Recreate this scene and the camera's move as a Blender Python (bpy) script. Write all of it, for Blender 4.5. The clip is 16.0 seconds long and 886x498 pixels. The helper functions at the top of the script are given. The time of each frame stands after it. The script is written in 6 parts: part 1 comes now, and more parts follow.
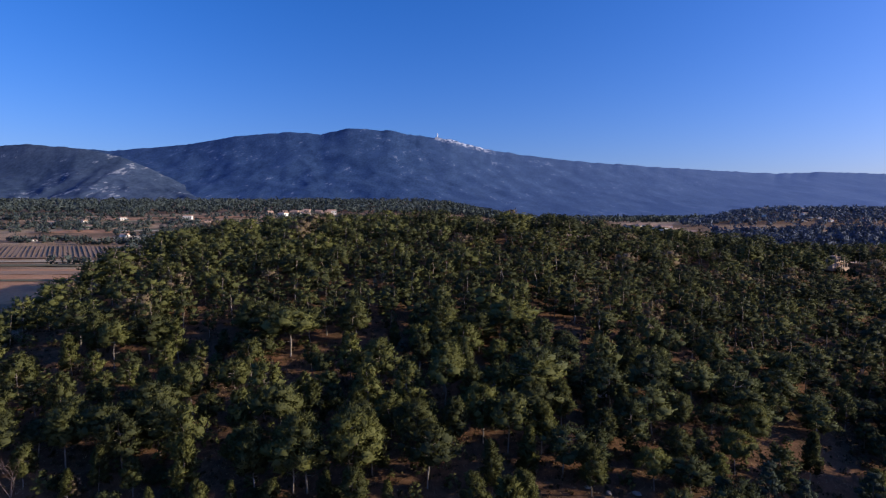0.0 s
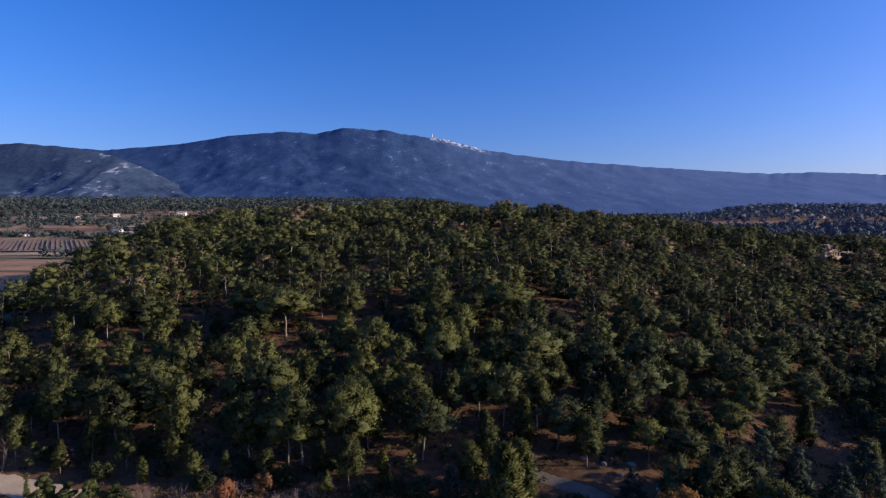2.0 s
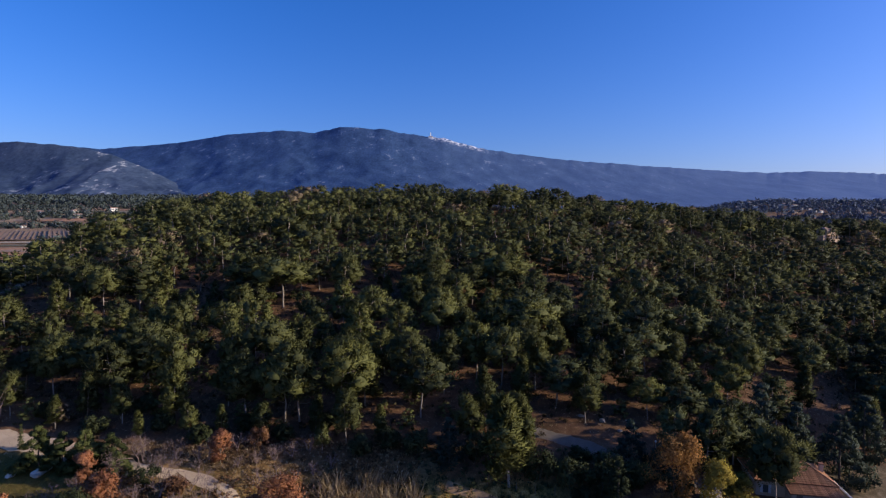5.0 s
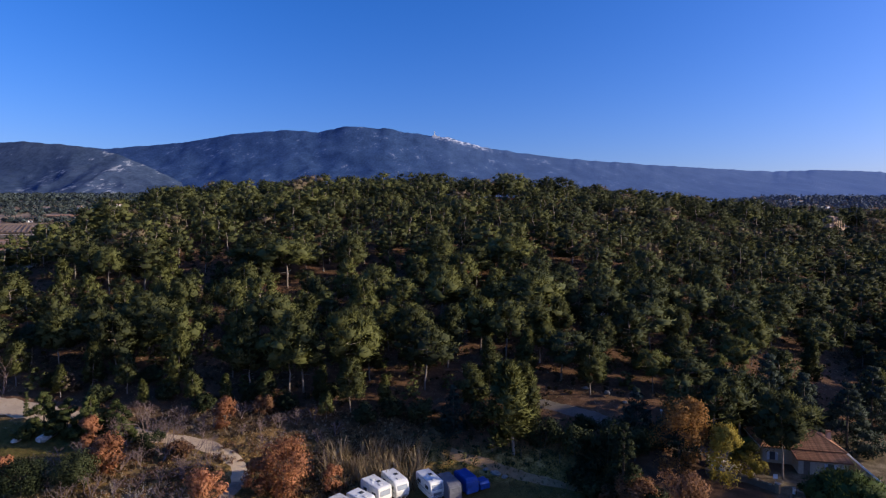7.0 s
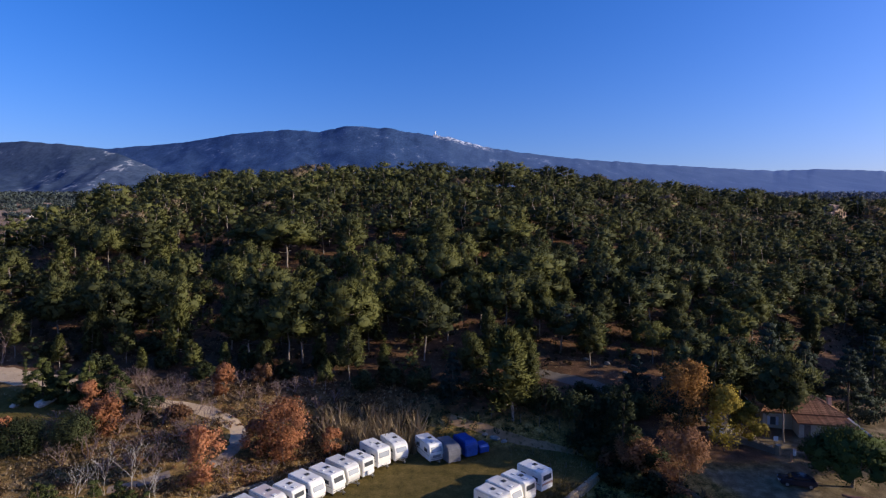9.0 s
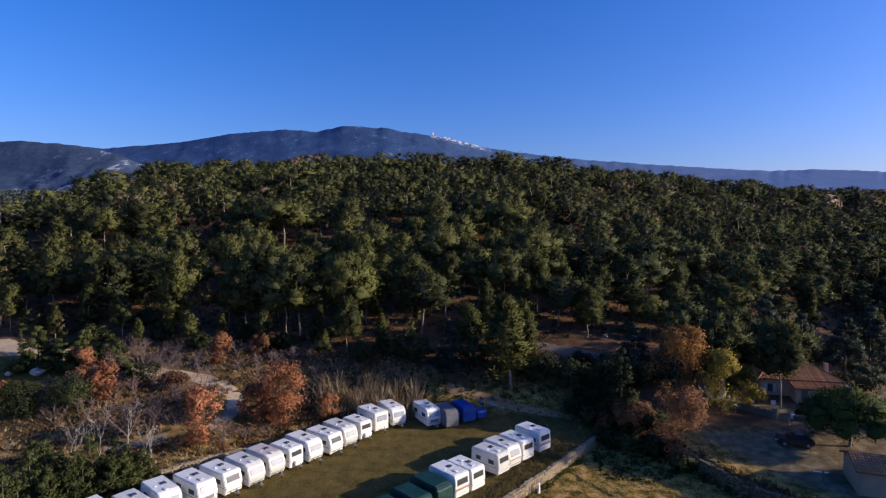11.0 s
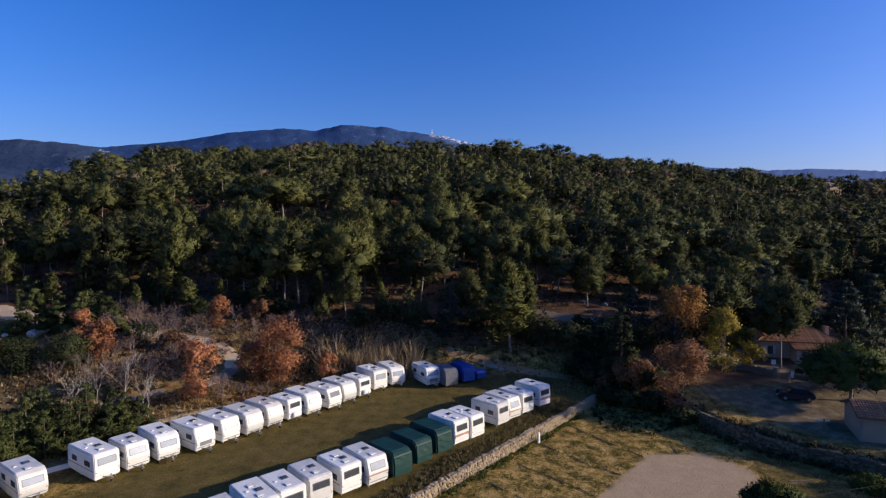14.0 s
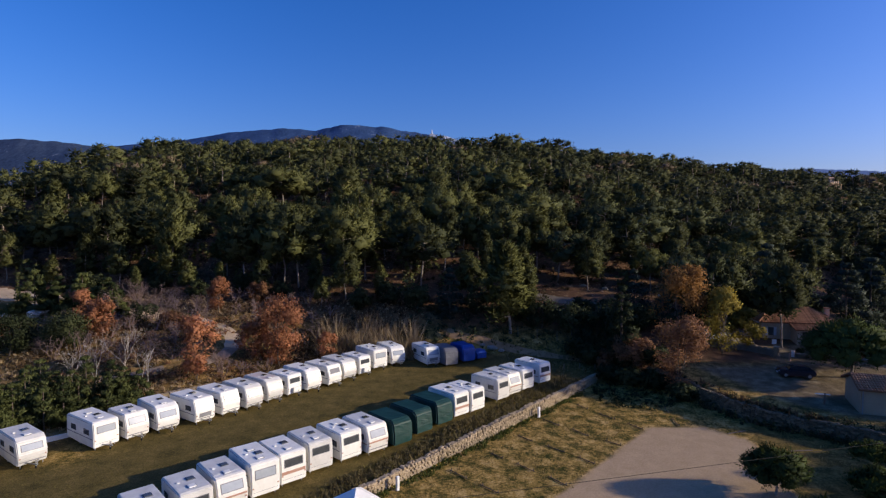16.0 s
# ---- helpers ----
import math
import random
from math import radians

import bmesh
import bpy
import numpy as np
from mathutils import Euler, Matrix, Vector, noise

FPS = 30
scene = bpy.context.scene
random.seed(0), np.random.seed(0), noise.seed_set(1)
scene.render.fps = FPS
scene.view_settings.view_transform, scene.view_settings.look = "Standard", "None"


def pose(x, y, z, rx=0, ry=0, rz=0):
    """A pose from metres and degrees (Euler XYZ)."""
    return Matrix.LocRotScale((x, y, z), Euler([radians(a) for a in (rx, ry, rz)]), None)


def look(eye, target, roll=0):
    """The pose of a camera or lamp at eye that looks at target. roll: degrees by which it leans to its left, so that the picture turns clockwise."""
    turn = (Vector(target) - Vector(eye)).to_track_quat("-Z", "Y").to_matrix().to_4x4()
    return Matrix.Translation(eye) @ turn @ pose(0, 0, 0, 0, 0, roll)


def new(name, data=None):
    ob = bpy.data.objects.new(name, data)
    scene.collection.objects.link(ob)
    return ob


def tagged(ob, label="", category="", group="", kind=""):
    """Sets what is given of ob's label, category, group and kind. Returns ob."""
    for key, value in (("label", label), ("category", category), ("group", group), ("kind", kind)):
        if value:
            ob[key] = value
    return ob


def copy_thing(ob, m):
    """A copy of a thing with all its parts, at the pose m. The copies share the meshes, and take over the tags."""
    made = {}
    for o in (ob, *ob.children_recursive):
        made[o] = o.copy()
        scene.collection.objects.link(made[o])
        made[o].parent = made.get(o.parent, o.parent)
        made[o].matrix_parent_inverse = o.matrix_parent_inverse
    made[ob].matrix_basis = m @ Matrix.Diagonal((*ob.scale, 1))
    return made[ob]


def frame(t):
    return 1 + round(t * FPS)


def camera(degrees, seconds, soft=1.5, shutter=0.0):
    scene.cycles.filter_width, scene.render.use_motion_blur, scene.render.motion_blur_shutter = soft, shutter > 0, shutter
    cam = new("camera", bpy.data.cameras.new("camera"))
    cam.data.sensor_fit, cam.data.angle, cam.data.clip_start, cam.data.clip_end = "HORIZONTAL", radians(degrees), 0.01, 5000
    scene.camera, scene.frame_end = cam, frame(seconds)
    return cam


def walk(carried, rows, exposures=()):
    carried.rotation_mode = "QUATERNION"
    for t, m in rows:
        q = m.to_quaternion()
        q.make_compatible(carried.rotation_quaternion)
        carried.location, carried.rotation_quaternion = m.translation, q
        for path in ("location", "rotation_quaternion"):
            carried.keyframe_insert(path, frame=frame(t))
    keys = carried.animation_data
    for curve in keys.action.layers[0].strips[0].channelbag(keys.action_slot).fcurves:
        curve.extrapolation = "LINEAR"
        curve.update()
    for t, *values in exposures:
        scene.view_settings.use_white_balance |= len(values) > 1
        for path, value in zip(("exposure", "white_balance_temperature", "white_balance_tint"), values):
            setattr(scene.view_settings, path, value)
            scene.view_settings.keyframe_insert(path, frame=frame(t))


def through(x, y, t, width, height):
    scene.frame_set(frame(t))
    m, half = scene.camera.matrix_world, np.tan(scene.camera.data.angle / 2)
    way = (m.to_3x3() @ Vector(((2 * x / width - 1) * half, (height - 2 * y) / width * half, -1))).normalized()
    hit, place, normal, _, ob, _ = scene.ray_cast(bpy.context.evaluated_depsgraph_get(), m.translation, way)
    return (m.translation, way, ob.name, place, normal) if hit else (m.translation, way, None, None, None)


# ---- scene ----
cam = camera(78.7, 16.0, soft=1.25)
METRES, EYE, TILT, LEAN, TURN = 38.0, 57.5, -2.3, 0.0, 0.0
ROWS = [
    (0.0, 0.0, 0.0, 0.0, -0.0, 0.0, -0.0),
    (0.5, -0.0013, -0.0003, -0.0359, -0.3, 0.03, 0.02),
    (1.0, -0.0032, -0.0009, -0.0729, -0.45, 0.04, 0.03),
    (1.5, -0.0027, -0.0014, -0.1086, -0.52, 0.05, 0.01),
    (2.0, -0.003, -0.0, -0.1431, -0.54, 0.05, 0.02),
    (2.5, -0.0018, 0.0025, -0.1771, -0.61, 0.05, 0.02),
    (3.0, 0.0003, 0.0055, -0.2123, -0.65, 0.05, 0.03),
    (3.5, 0.0009, 0.0083, -0.2499, -0.76, 0.06, 0.03),
    (4.0, 0.0012, 0.0101, -0.2857, -0.85, 0.06, 0.03),
    (6.5, -0.0014, 0.016, -0.4571, -0.33, 0.01, 0.03),
    (7.0, -0.0005, 0.019, -0.492, -0.28, 0.02, 0.05),
    (7.5, 0.0029, 0.0196, -0.5269, -0.55, 0.04, 0.08),
    (8.0, 0.0024, 0.0201, -0.5627, -0.72, 0.06, 0.1),
    (8.5, 0.0048, 0.0221, -0.5986, -0.35, 0.04, 0.1),
    (9.0, 0.0067, 0.0246, -0.6347, -0.18, 0.04, 0.09),
    (11.5, 0.0051, 0.0286, -0.7978, -0.49, 0.11, 0.1),
    (12.0, 0.0059, 0.0315, -0.8251, -0.27, 0.07, 0.07),
    (12.5, 0.0056, 0.0342, -0.8516, -0.28, 0.08, 0.05),
    (13.0, 0.0058, 0.0357, -0.8748, -0.36, 0.08, 0.05),
    (13.5, 0.0041, 0.036, -0.8981, -0.56, 0.09, 0.07),
    (14.0, 0.0033, 0.0372, -0.9205, -0.58, 0.08, 0.06),
    (14.5, 0.0032, 0.0383, -0.9414, -0.57, 0.08, 0.05),
    (15.0, 0.0032, 0.0396, -0.9615, -0.56, 0.08, 0.03),
    (15.5, 0.003, 0.0401, -0.9802, -0.58, 0.1, 0.02),
    (16.0, 0.0032, 0.0402, -0.9979, -0.57, 0.11, 0.02),
]
walk(cam, [(t, pose(0, 0, EYE, TILT, LEAN, TURN) @ pose(METRES * x, METRES * y, METRES * z, 90 + pitch, roll, yaw)) for t, x, y, z, yaw, pitch, roll in ROWS],
     exposures=[(0.0, 0.22), (6.5, 0.28), (11.5, 0.29), (13.5, 0.17), (16.0, 0.06)])


# ---- light ----
SUN_AZ, SUN_EL = 95.0, 16.8        # compass turn from +y towards +x; height over the horizon
world = bpy.data.worlds.new("sky")
scene.world = world
world.use_nodes = True
wn, wl = world.node_tree.nodes, world.node_tree.links
sky = wn.new("ShaderNodeTexSky")
sky.sky_type, sky.sun_disc = "NISHITA", False
sky.sun_elevation, sky.sun_rotation = radians(SUN_EL), radians(SUN_AZ)
sky.altitude, sky.air_density, sky.dust_density, sky.ozone_density = 300, 1.15, 1.9, 4.0
hue = wn.new("ShaderNodeHueSaturation")
hue.inputs["Saturation"].default_value = 1.3
wl.new(sky.outputs[0], hue.inputs["Color"])
tone = wn.new("ShaderNodeMix")
tone.data_type, tone.blend_type = "RGBA", "MULTIPLY"
tone.inputs[0].default_value, tone.inputs[7].default_value = 1.0, (0.915, 0.865, 1.40, 1)
wl.new(hue.outputs[0], tone.inputs[6])
wl.new(tone.outputs[2], wn["Background"].inputs[0])
wn["Background"].inputs[1].default_value = 0.124
az, el = radians(SUN_AZ), radians(SUN_EL)
sun_way = Vector((math.sin(az) * math.cos(el), math.cos(az) * math.cos(el), math.sin(el)))
sun = new("sun", bpy.data.lights.new("sun", "SUN"))
sun.data.energy, sun.data.angle, sun.data.color = 5.0, radians(0.55), (1.0, 0.87, 0.68)
sun.matrix_world = look(sun_way * 300, (0, 0, 0))


# ---- materials ----
def material(name, rough=0.8, metal=0.0, spec=0.3):
    m = bpy.data.materials.new(name)
    m.use_nodes = True
    b = m.node_tree.nodes["Principled BSDF"]
    b.inputs["Roughness"].default_value = rough
    b.inputs["Metallic"].default_value = metal
    b.inputs["Specular IOR Level"].default_value = spec
    return m, m.node_tree.nodes, m.node_tree.links, b


def noise_node(n, l, scale, detail=4, rough=0.55, coord="Object", stretch=None):
    tc = n.new("ShaderNodeTexCoord")
    t = n.new("ShaderNodeTexNoise")
    t.inputs["Scale"].default_value, t.inputs["Detail"].default_value, t.inputs["Roughness"].default_value = scale, detail, rough
    if stretch:
        mp = n.new("ShaderNodeMapping")
        mp.inputs["Scale"].default_value = stretch
        l.new(tc.outputs[coord], mp.inputs[0])
        l.new(mp.outputs[0], t.inputs["Vector"])
    else:
        l.new(tc.outputs[coord], t.inputs["Vector"])
    return t.outputs["Fac"]


def ramp(n, l, fac, *stops):
    r = n.new("ShaderNodeValToRGB")
    e = r.color_ramp.elements
    while len(e) < len(stops):
        e.new(0.5)
    for k, (p, c) in zip(e, stops):
        k.position, k.color = p, (*c, 1)
    l.new(fac, r.inputs[0])
    return r.outputs[0]


def mix(n, l, fac, a, b, kind="MIX"):
    m = n.new("ShaderNodeMix")
    m.data_type, m.blend_type = "RGBA", kind
    for sock, v in ((m.inputs[0], fac), (m.inputs[6], a), (m.inputs[7], b)):
        if isinstance(v, (int, float)):
            sock.default_value = v
        elif isinstance(v, tuple):
            sock.default_value = (*v, 1)
        else:
            l.new(v, sock)
    return m.outputs[2]


def bump(n, l, b, fac, strength, dist):
    k = n.new("ShaderNodeBump")
    k.inputs["Strength"].default_value, k.inputs["Distance"].default_value = strength, dist
    l.new(fac, k.inputs["Height"])
    l.new(k.outputs[0], b.inputs["Normal"])


def mottled(name, c1, c2, scale=2.0, rough=0.8, metal=0.0, fine=30.0, relief=0.2, spec=0.3, coord="Object", vary=0.0, grain=0.35):
    """A surface that wanders between two colours at two scales, with fine relief."""
    m, n, l, b = material(name, rough, metal, spec)
    big, small = noise_node(n, l, scale, 5, coord=coord), noise_node(n, l, fine, 3, coord=coord)
    col = ramp(n, l, big, (0.3, c1), (0.7, c2))
    col = mix(n, l, grain, col, ramp(n, l, small, (0.3, tuple(0.6 * v for v in c1)), (0.7, tuple(min(1, 1.25 * v) for v in c2))))
    if vary:
        o = n.new("ShaderNodeObjectInfo")
        hs = n.new("ShaderNodeHueSaturation")
        mr = n.new("ShaderNodeMapRange")
        mr.inputs["To Min"].default_value, mr.inputs["To Max"].default_value = 1 - vary, 1 + vary
        l.new(o.outputs["Random"], mr.inputs["Value"])
        l.new(mr.outputs[0], hs.inputs["Value"])
        l.new(col, hs.inputs["Color"])
        col = hs.outputs[0]
    l.new(col, b.inputs["Base Color"])
    if relief:
        bump(n, l, b, small, relief, 0.02)
    return m


def foliage(name, dark, light, through=0.25, warm=None):
    """Leaves: colour by clump (attribute tint) and by plant, a little light comes through."""
    m, n, l, b = material(name, 0.75, 0.0, 0.1)
    at = n.new("ShaderNodeAttribute")
    at.attribute_name = "tint"
    o = n.new("ShaderNodeObjectInfo")
    ad = n.new("ShaderNodeMath")
    ad.operation = "MULTIPLY_ADD"
    ad.inputs[1].default_value = 0.5
    l.new(o.outputs["Random"], ad.inputs[0])
    l.new(at.outputs["Fac"], ad.inputs[2])
    col = ramp(n, l, ad.outputs[0], (0.15, dark), (0.9, light)) if warm is None else ramp(n, l, ad.outputs[0], (0.12, dark), (0.88, light), (1.0, warm))
    l.new(col, b.inputs["Base Color"])
    tr = n.new("ShaderNodeBsdfTranslucent")
    l.new(col, tr.inputs[0])
    ms = n.new("ShaderNodeMixShader")
    ms.inputs[0].default_value = through
    l.new(b.outputs[0], ms.inputs[1])
    l.new(tr.outputs[0], ms.inputs[2])
    l.new(ms.outputs[0], n["Material Output"].inputs[0])
    return m


PINE = foliage("pine_needles", (0.042, 0.049, 0.025), (0.157, 0.162, 0.053), 0.28, (0.17, 0.125, 0.085))
# the same needles with backlit shade put into the colour
SHADED_PINE = foliage("shaded_pine_needles", (0.022, 0.032, 0.019), (0.108, 0.117, 0.046), 0.18, (0.14, 0.105, 0.07))
BARK = mottled("pine_bark", (0.15, 0.115, 0.09), (0.36, 0.30, 0.25), 1.5, 0.9, fine=12)


def ground_material():
    """Earth of the place: forest litter, grass and dry grass by zone, with patches and grain."""
    m, n, l, b = material("earth", 0.95, 0, 0.1)
    patch, mid, fine = noise_node(n, l, 0.12, 5), noise_node(n, l, 0.7, 5), noise_node(n, l, 9.0, 4)
    litter = ramp(n, l, mid, (0.3, (0.056, 0.032, 0.018)), (0.55, (0.150, 0.082, 0.045)), (0.75, (0.25, 0.150, 0.090)))
    litter = mix(n, l, 0.4, litter, ramp(n, l, patch, (0.35, (0.072, 0.047, 0.028)), (0.65, (0.225, 0.108, 0.058))))
    tussock = mix(n, l, 0.5, mid, noise_node(n, l, 3.6, 5, 0.8))
    grass = ramp(n, l, tussock, (0.36, (0.070, 0.055, 0.015)), (0.52, (0.138, 0.100, 0.028)), (0.68, (0.225, 0.152, 0.050)))
    dry = ramp(n, l, tussock, (0.40, (0.045, 0.050, 0.008)), (0.46, (0.13, 0.098, 0.022)), (0.52, (0.35, 0.218, 0.055)), (0.60, (0.56, 0.37, 0.135)))
    plain = ramp(n, l, noise_node(n, l, 0.012, 6), (0.35, (0.13, 0.08, 0.045)), (0.5, (0.27, 0.17, 0.10)), (0.6, (0.38, 0.27, 0.17)), (0.7, (0.12, 0.10, 0.05)))
    col = litter
    gravel = mix(n, l, 0.6, ramp(n, l, fine, (0.3, (0.37, 0.255, 0.148)), (0.7, (0.475, 0.335, 0.20))), ramp(n, l, mid, (0.3, (0.38, 0.265, 0.152)), (0.7, (0.495, 0.35, 0.21))))
    tar = ramp(n, l, mid, (0.32, (0.122, 0.088, 0.048)), (0.5, (0.190, 0.140, 0.080)), (0.68, (0.315, 0.238, 0.142)))
    grain = ramp(n, l, fine, (0.36, (0.25, 0.25, 0.25)), (0.64, (1.3, 1.3, 1.3)))
    for name, other in (("grass", grass), ("dry", dry), ("plain", plain), ("tar", tar), ("gravel", gravel)):
        if name == "gravel":
            col, other = mix(n, l, 0.5, col, grain, "MULTIPLY"), mix(n, l, 0.14, other, grain, "MULTIPLY")
        at = n.new("ShaderNodeAttribute")
        at.attribute_name = name
        col = mix(n, l, at.outputs["Fac"], col, other)
    l.new(col, b.inputs["Base Color"])
    bump(n, l, b, fine, 0.55, 0.08)
    return m


EARTH = ground_material()


# ---- helpers of the place ----
def smooth(a, b, v):
    t = np.clip((np.asarray(v, float) - a) / (b - a), 0, 1)
    return t * t * (3 - 2 * t)


def wall_one_x(y):
    """The dry-stone wall under the caravan field, as x over y."""
    return -3.0 + (np.asarray(y, float) - 44.5) * 0.875


def wall_two_x(y):
    """The wall between the lower terrace and the car park."""
    return np.interp(y, [42, 48, 50.4, 52.8, 54.8, 58.2, 61.5, 64, 72], [48.6, 44, 42, 40, 37.3, 34.1, 32.4, 31.4, 27])


def crest_y(x):
    """How far off the hill's crest runs."""
    return np.interp(x, [40, 100, 150, 200], [280, 296, 297, 283])


def ground_z(x, y):
    """Height of the ground, in metres."""
    x, y = np.asarray(x, float), np.asarray(y, float)
    field = -0.6 + 0.03 * (np.clip(y, 0, 78) - 45)
    field = field - 0.3 * (1 - smooth(0.4, 2.4, wall_one_x(y) - x)) * smooth(44, 62, y)
    park = 0.1 + 0.4 * smooth(53, 65, y) + 0.11 * np.clip(y - 62, 0, 22) + 0.02 * np.clip(x - 40, 0, 40)
    w1, w2 = smooth(-0.25, 0.25, x - wall_one_x(y)), smooth(-0.25, 0.25, x - wall_two_x(y))
    near = field * (1 - w1) - 1.5 * w1
    near = near * (1 - w2) + np.where(x > wall_two_x(y) - 1, park, near) * w2
    side = np.interp(x, [-135, -100, -80, -45, -30, 0, 30, 50, 100, 150, 200, 320], [3.5, 3.5, 2.5, 2, 1.2, 0.3, 0, -2, -8, -12.5, -17.5, -24])
    crest = crest_y(x)
    rise = np.interp(y - (crest - 280) * np.clip((y - 180) / (crest - 180), 0, 1), [-100, 0, 240, 262, 280, 300, 400, 560], [-40, -27.5, 37.3, 43, 45, 44, 16, -30])
    hill = 9.5 + rise + side - 0.5 * np.clip(-117 - x, 0, 80)
    hill = hill - 3.2 * (1 - smooth(76, 90, y)) * smooth(-32, -18, x) * (1 - smooth(20, 34, x))
    hill = hill - 0.09 * np.clip(-20 - x, 0, 110) * smooth(200, 280, y) + (2.6 + 0.4 * smooth(40, 95, x) * (1 - smooth(125, 175, x))) * smooth(215, 265, y) * smooth(20, 70, x)
    k = 0.8
    h = np.maximum(near, hill) + k * np.exp(-np.abs(near - hill) / k) * 0.5
    far = np.interp(y, [0, 200, 316, 520, 695, 800, 2000, 6000], [14, 24, 29, 44, 61, 70, 156, 250])
    low_side = np.interp(y, [0, 200, 316, 520, 600, 695, 800, 2000, 6000], [14, 24, 29, 42, 48, 58, 63, 84, 150])
    far = far + (low_side - far) * smooth(-0.06, 0.2, x / np.maximum(y, 1.0))
    way = x / np.maximum(y, 1.0)
    far = far + 22 * smooth(0.44, 0.6, way) * np.exp(-((y - 960) / 150) ** 2)
    mask = np.maximum(smooth(-116, -150, x) * smooth(110, 190, y), smooth(crest + 12, crest + 62, y))
    h = h + mask * (np.maximum(far, h) - h)
    bumps = 0.25 * np.sin(0.31 * x + 1.3 * np.sin(0.17 * y)) * np.sin(0.27 * y + 0.8) * smooth(74, 95, y)
    return h + bumps


def gz(x, y):
    return float(ground_z(x, y))


def mesh_of(name, verts, faces, mat=None, smooth_faces=False):
    me = bpy.data.meshes.new(name)
    verts, faces = np.asarray(verts, np.float32), np.asarray(faces, np.int32)
    k = faces.shape[1]
    me.vertices.add(len(verts))
    me.vertices.foreach_set("co", verts.ravel())
    me.loops.add(faces.size)
    me.loops.foreach_set("vertex_index", faces.ravel())
    me.polygons.add(len(faces))
    me.polygons.foreach_set("loop_start", np.arange(0, faces.size, k, dtype=np.int32))
    me.polygons.foreach_set("use_smooth", np.full(len(faces), smooth_faces))
    me.update(calc_edges=True)
    if mat:
        me.materials.append(mat)
    return me


def set_float(me, name, values, domain="POINT"):
    a = me.attributes.new(name, "FLOAT", domain)
    a.data.foreach_set("value", np.asarray(values, np.float32).ravel())


def grid(xs, ys, zfun):
    gx, gy = np.meshgrid(xs, ys)
    v = np.stack([gx, gy, zfun(gx, gy)], -1).reshape(-1, 3)
    i = np.arange(len(ys) - 1)[:, None] * len(xs) + np.arange(len(xs) - 1)[None]
    i = i.ravel()
    return v, np.stack([i, i + 1, i + 1 + len(xs), i + len(xs)], -1)


def spread(a, b, step, end, grow=1.12):
    """Even steps from a to b, then growing ones out to end on the far side."""
    out, s, v = list(np.arange(a, b, step)), step, b
    while v < end:
        out.append(v)
        s *= grow
        v += s
    return out + [end]


# ---- ground ----
right_xs = spread(0, 46, 0.6, 6000)
xs = np.array([-v for v in right_xs[:0:-1]] + right_xs)
ys = np.array([-v for v in spread(0, 30, 3, 1500)[:0:-1]] + list(np.arange(0, 36, 2)) + spread(36, 92, 0.6, 5200, 1.05))
v, f = grid(xs, ys, ground_z)
ground = tagged(new("ground", mesh_of("ground", v, f, EARTH, True)), "sloping earth with grass, pine litter and far fields", "ground", kind="structure")
gx, gy = v[:, 0], v[:, 1]
on_field = (1 - smooth(-0.6, 0.2, gx - wall_one_x(gy))) * (1 - smooth(74, 84, gy - 0.15 * gx))
row_side = smooth(-1.5, 1.0, gx - (-40 + (gy - 44) * 1.0))
lawn = (1 - smooth(-54, -51, gx)) * smooth(-82, -78, gx) * smooth(76, 78, gy) * (1 - smooth(85.5, 87.5, gy))
green_side = smooth(-0.5, 2.5, gx - 28.6 - (gy - 42.2) * 0.26) * (1 - smooth(-0.4, 0.2, gx - wall_two_x(gy))) * (1 - smooth(60, 66, gy))
set_float(ground.data, "grass", np.maximum(np.maximum(on_field * row_side, lawn), green_side))
low = smooth(-0.2, 0.4, gx - wall_one_x(gy)) * (1 - smooth(-0.4, 0.2, gx - wall_two_x(gy))) * (1 - smooth(70, 75, gy))
bank = (1 - row_side) * (1 - smooth(80, 92, gy)) * 0.55 + smooth(78, 80, gy) * (1 - smooth(82, 86, gy)) * smooth(-6, 0, gx) * (1 - smooth(16, 24, gx)) * 0.8
verge = smooth(0.3, 0.8, gx - wall_two_x(gy)) * smooth(28, 30, gx) * (1 - smooth(45, 60, gx)) * (1 - smooth(69, 73, gy))
set_float(ground.data, "dry", np.clip(low * (1 - 0.75 * green_side) + bank * (1 - lawn) + 0.8 * verge + 1.3 * np.exp(-((gx + 32.5) ** 2 + (gy - 47.2) ** 2) / 3.0), 0, 1))
set_float(ground.data, "plain", np.maximum(smooth(-122, -145, gx) * smooth(120, 170, gy), smooth(20, 50, gy - crest_y(gx)))
          * (1 - 0.85 * smooth(0.42, 0.5, gx / np.maximum(gy, 1)) * smooth(640, 760, gy) * (1 - smooth(1080, 1200, gy))) * (1 - 0.8 * smooth(930, 1000, gy) * (1 - smooth(0.1, 0.3, gx / np.maximum(gy, 1)))))
tarred = smooth(4.5, 6.5, gx - wall_two_x(gy)) * smooth(29, 33, gx) * (1 - smooth(67, 69, gy - 0.05 * gx)) * (1 - smooth(95, 110, gx))
yard = smooth(45, 47.5, gx) * (1 - smooth(77, 79, gy)) * smooth(60, 64, gy) * (1 - smooth(95, 110, gx))
side_yard = smooth(59.5, 61, gx) * (1 - smooth(88, 96, gx)) * smooth(76, 78, gy) * (1 - smooth(88, 90, gy))
set_float(ground.data, "tar", np.maximum(np.maximum(tarred, yard), side_yard))
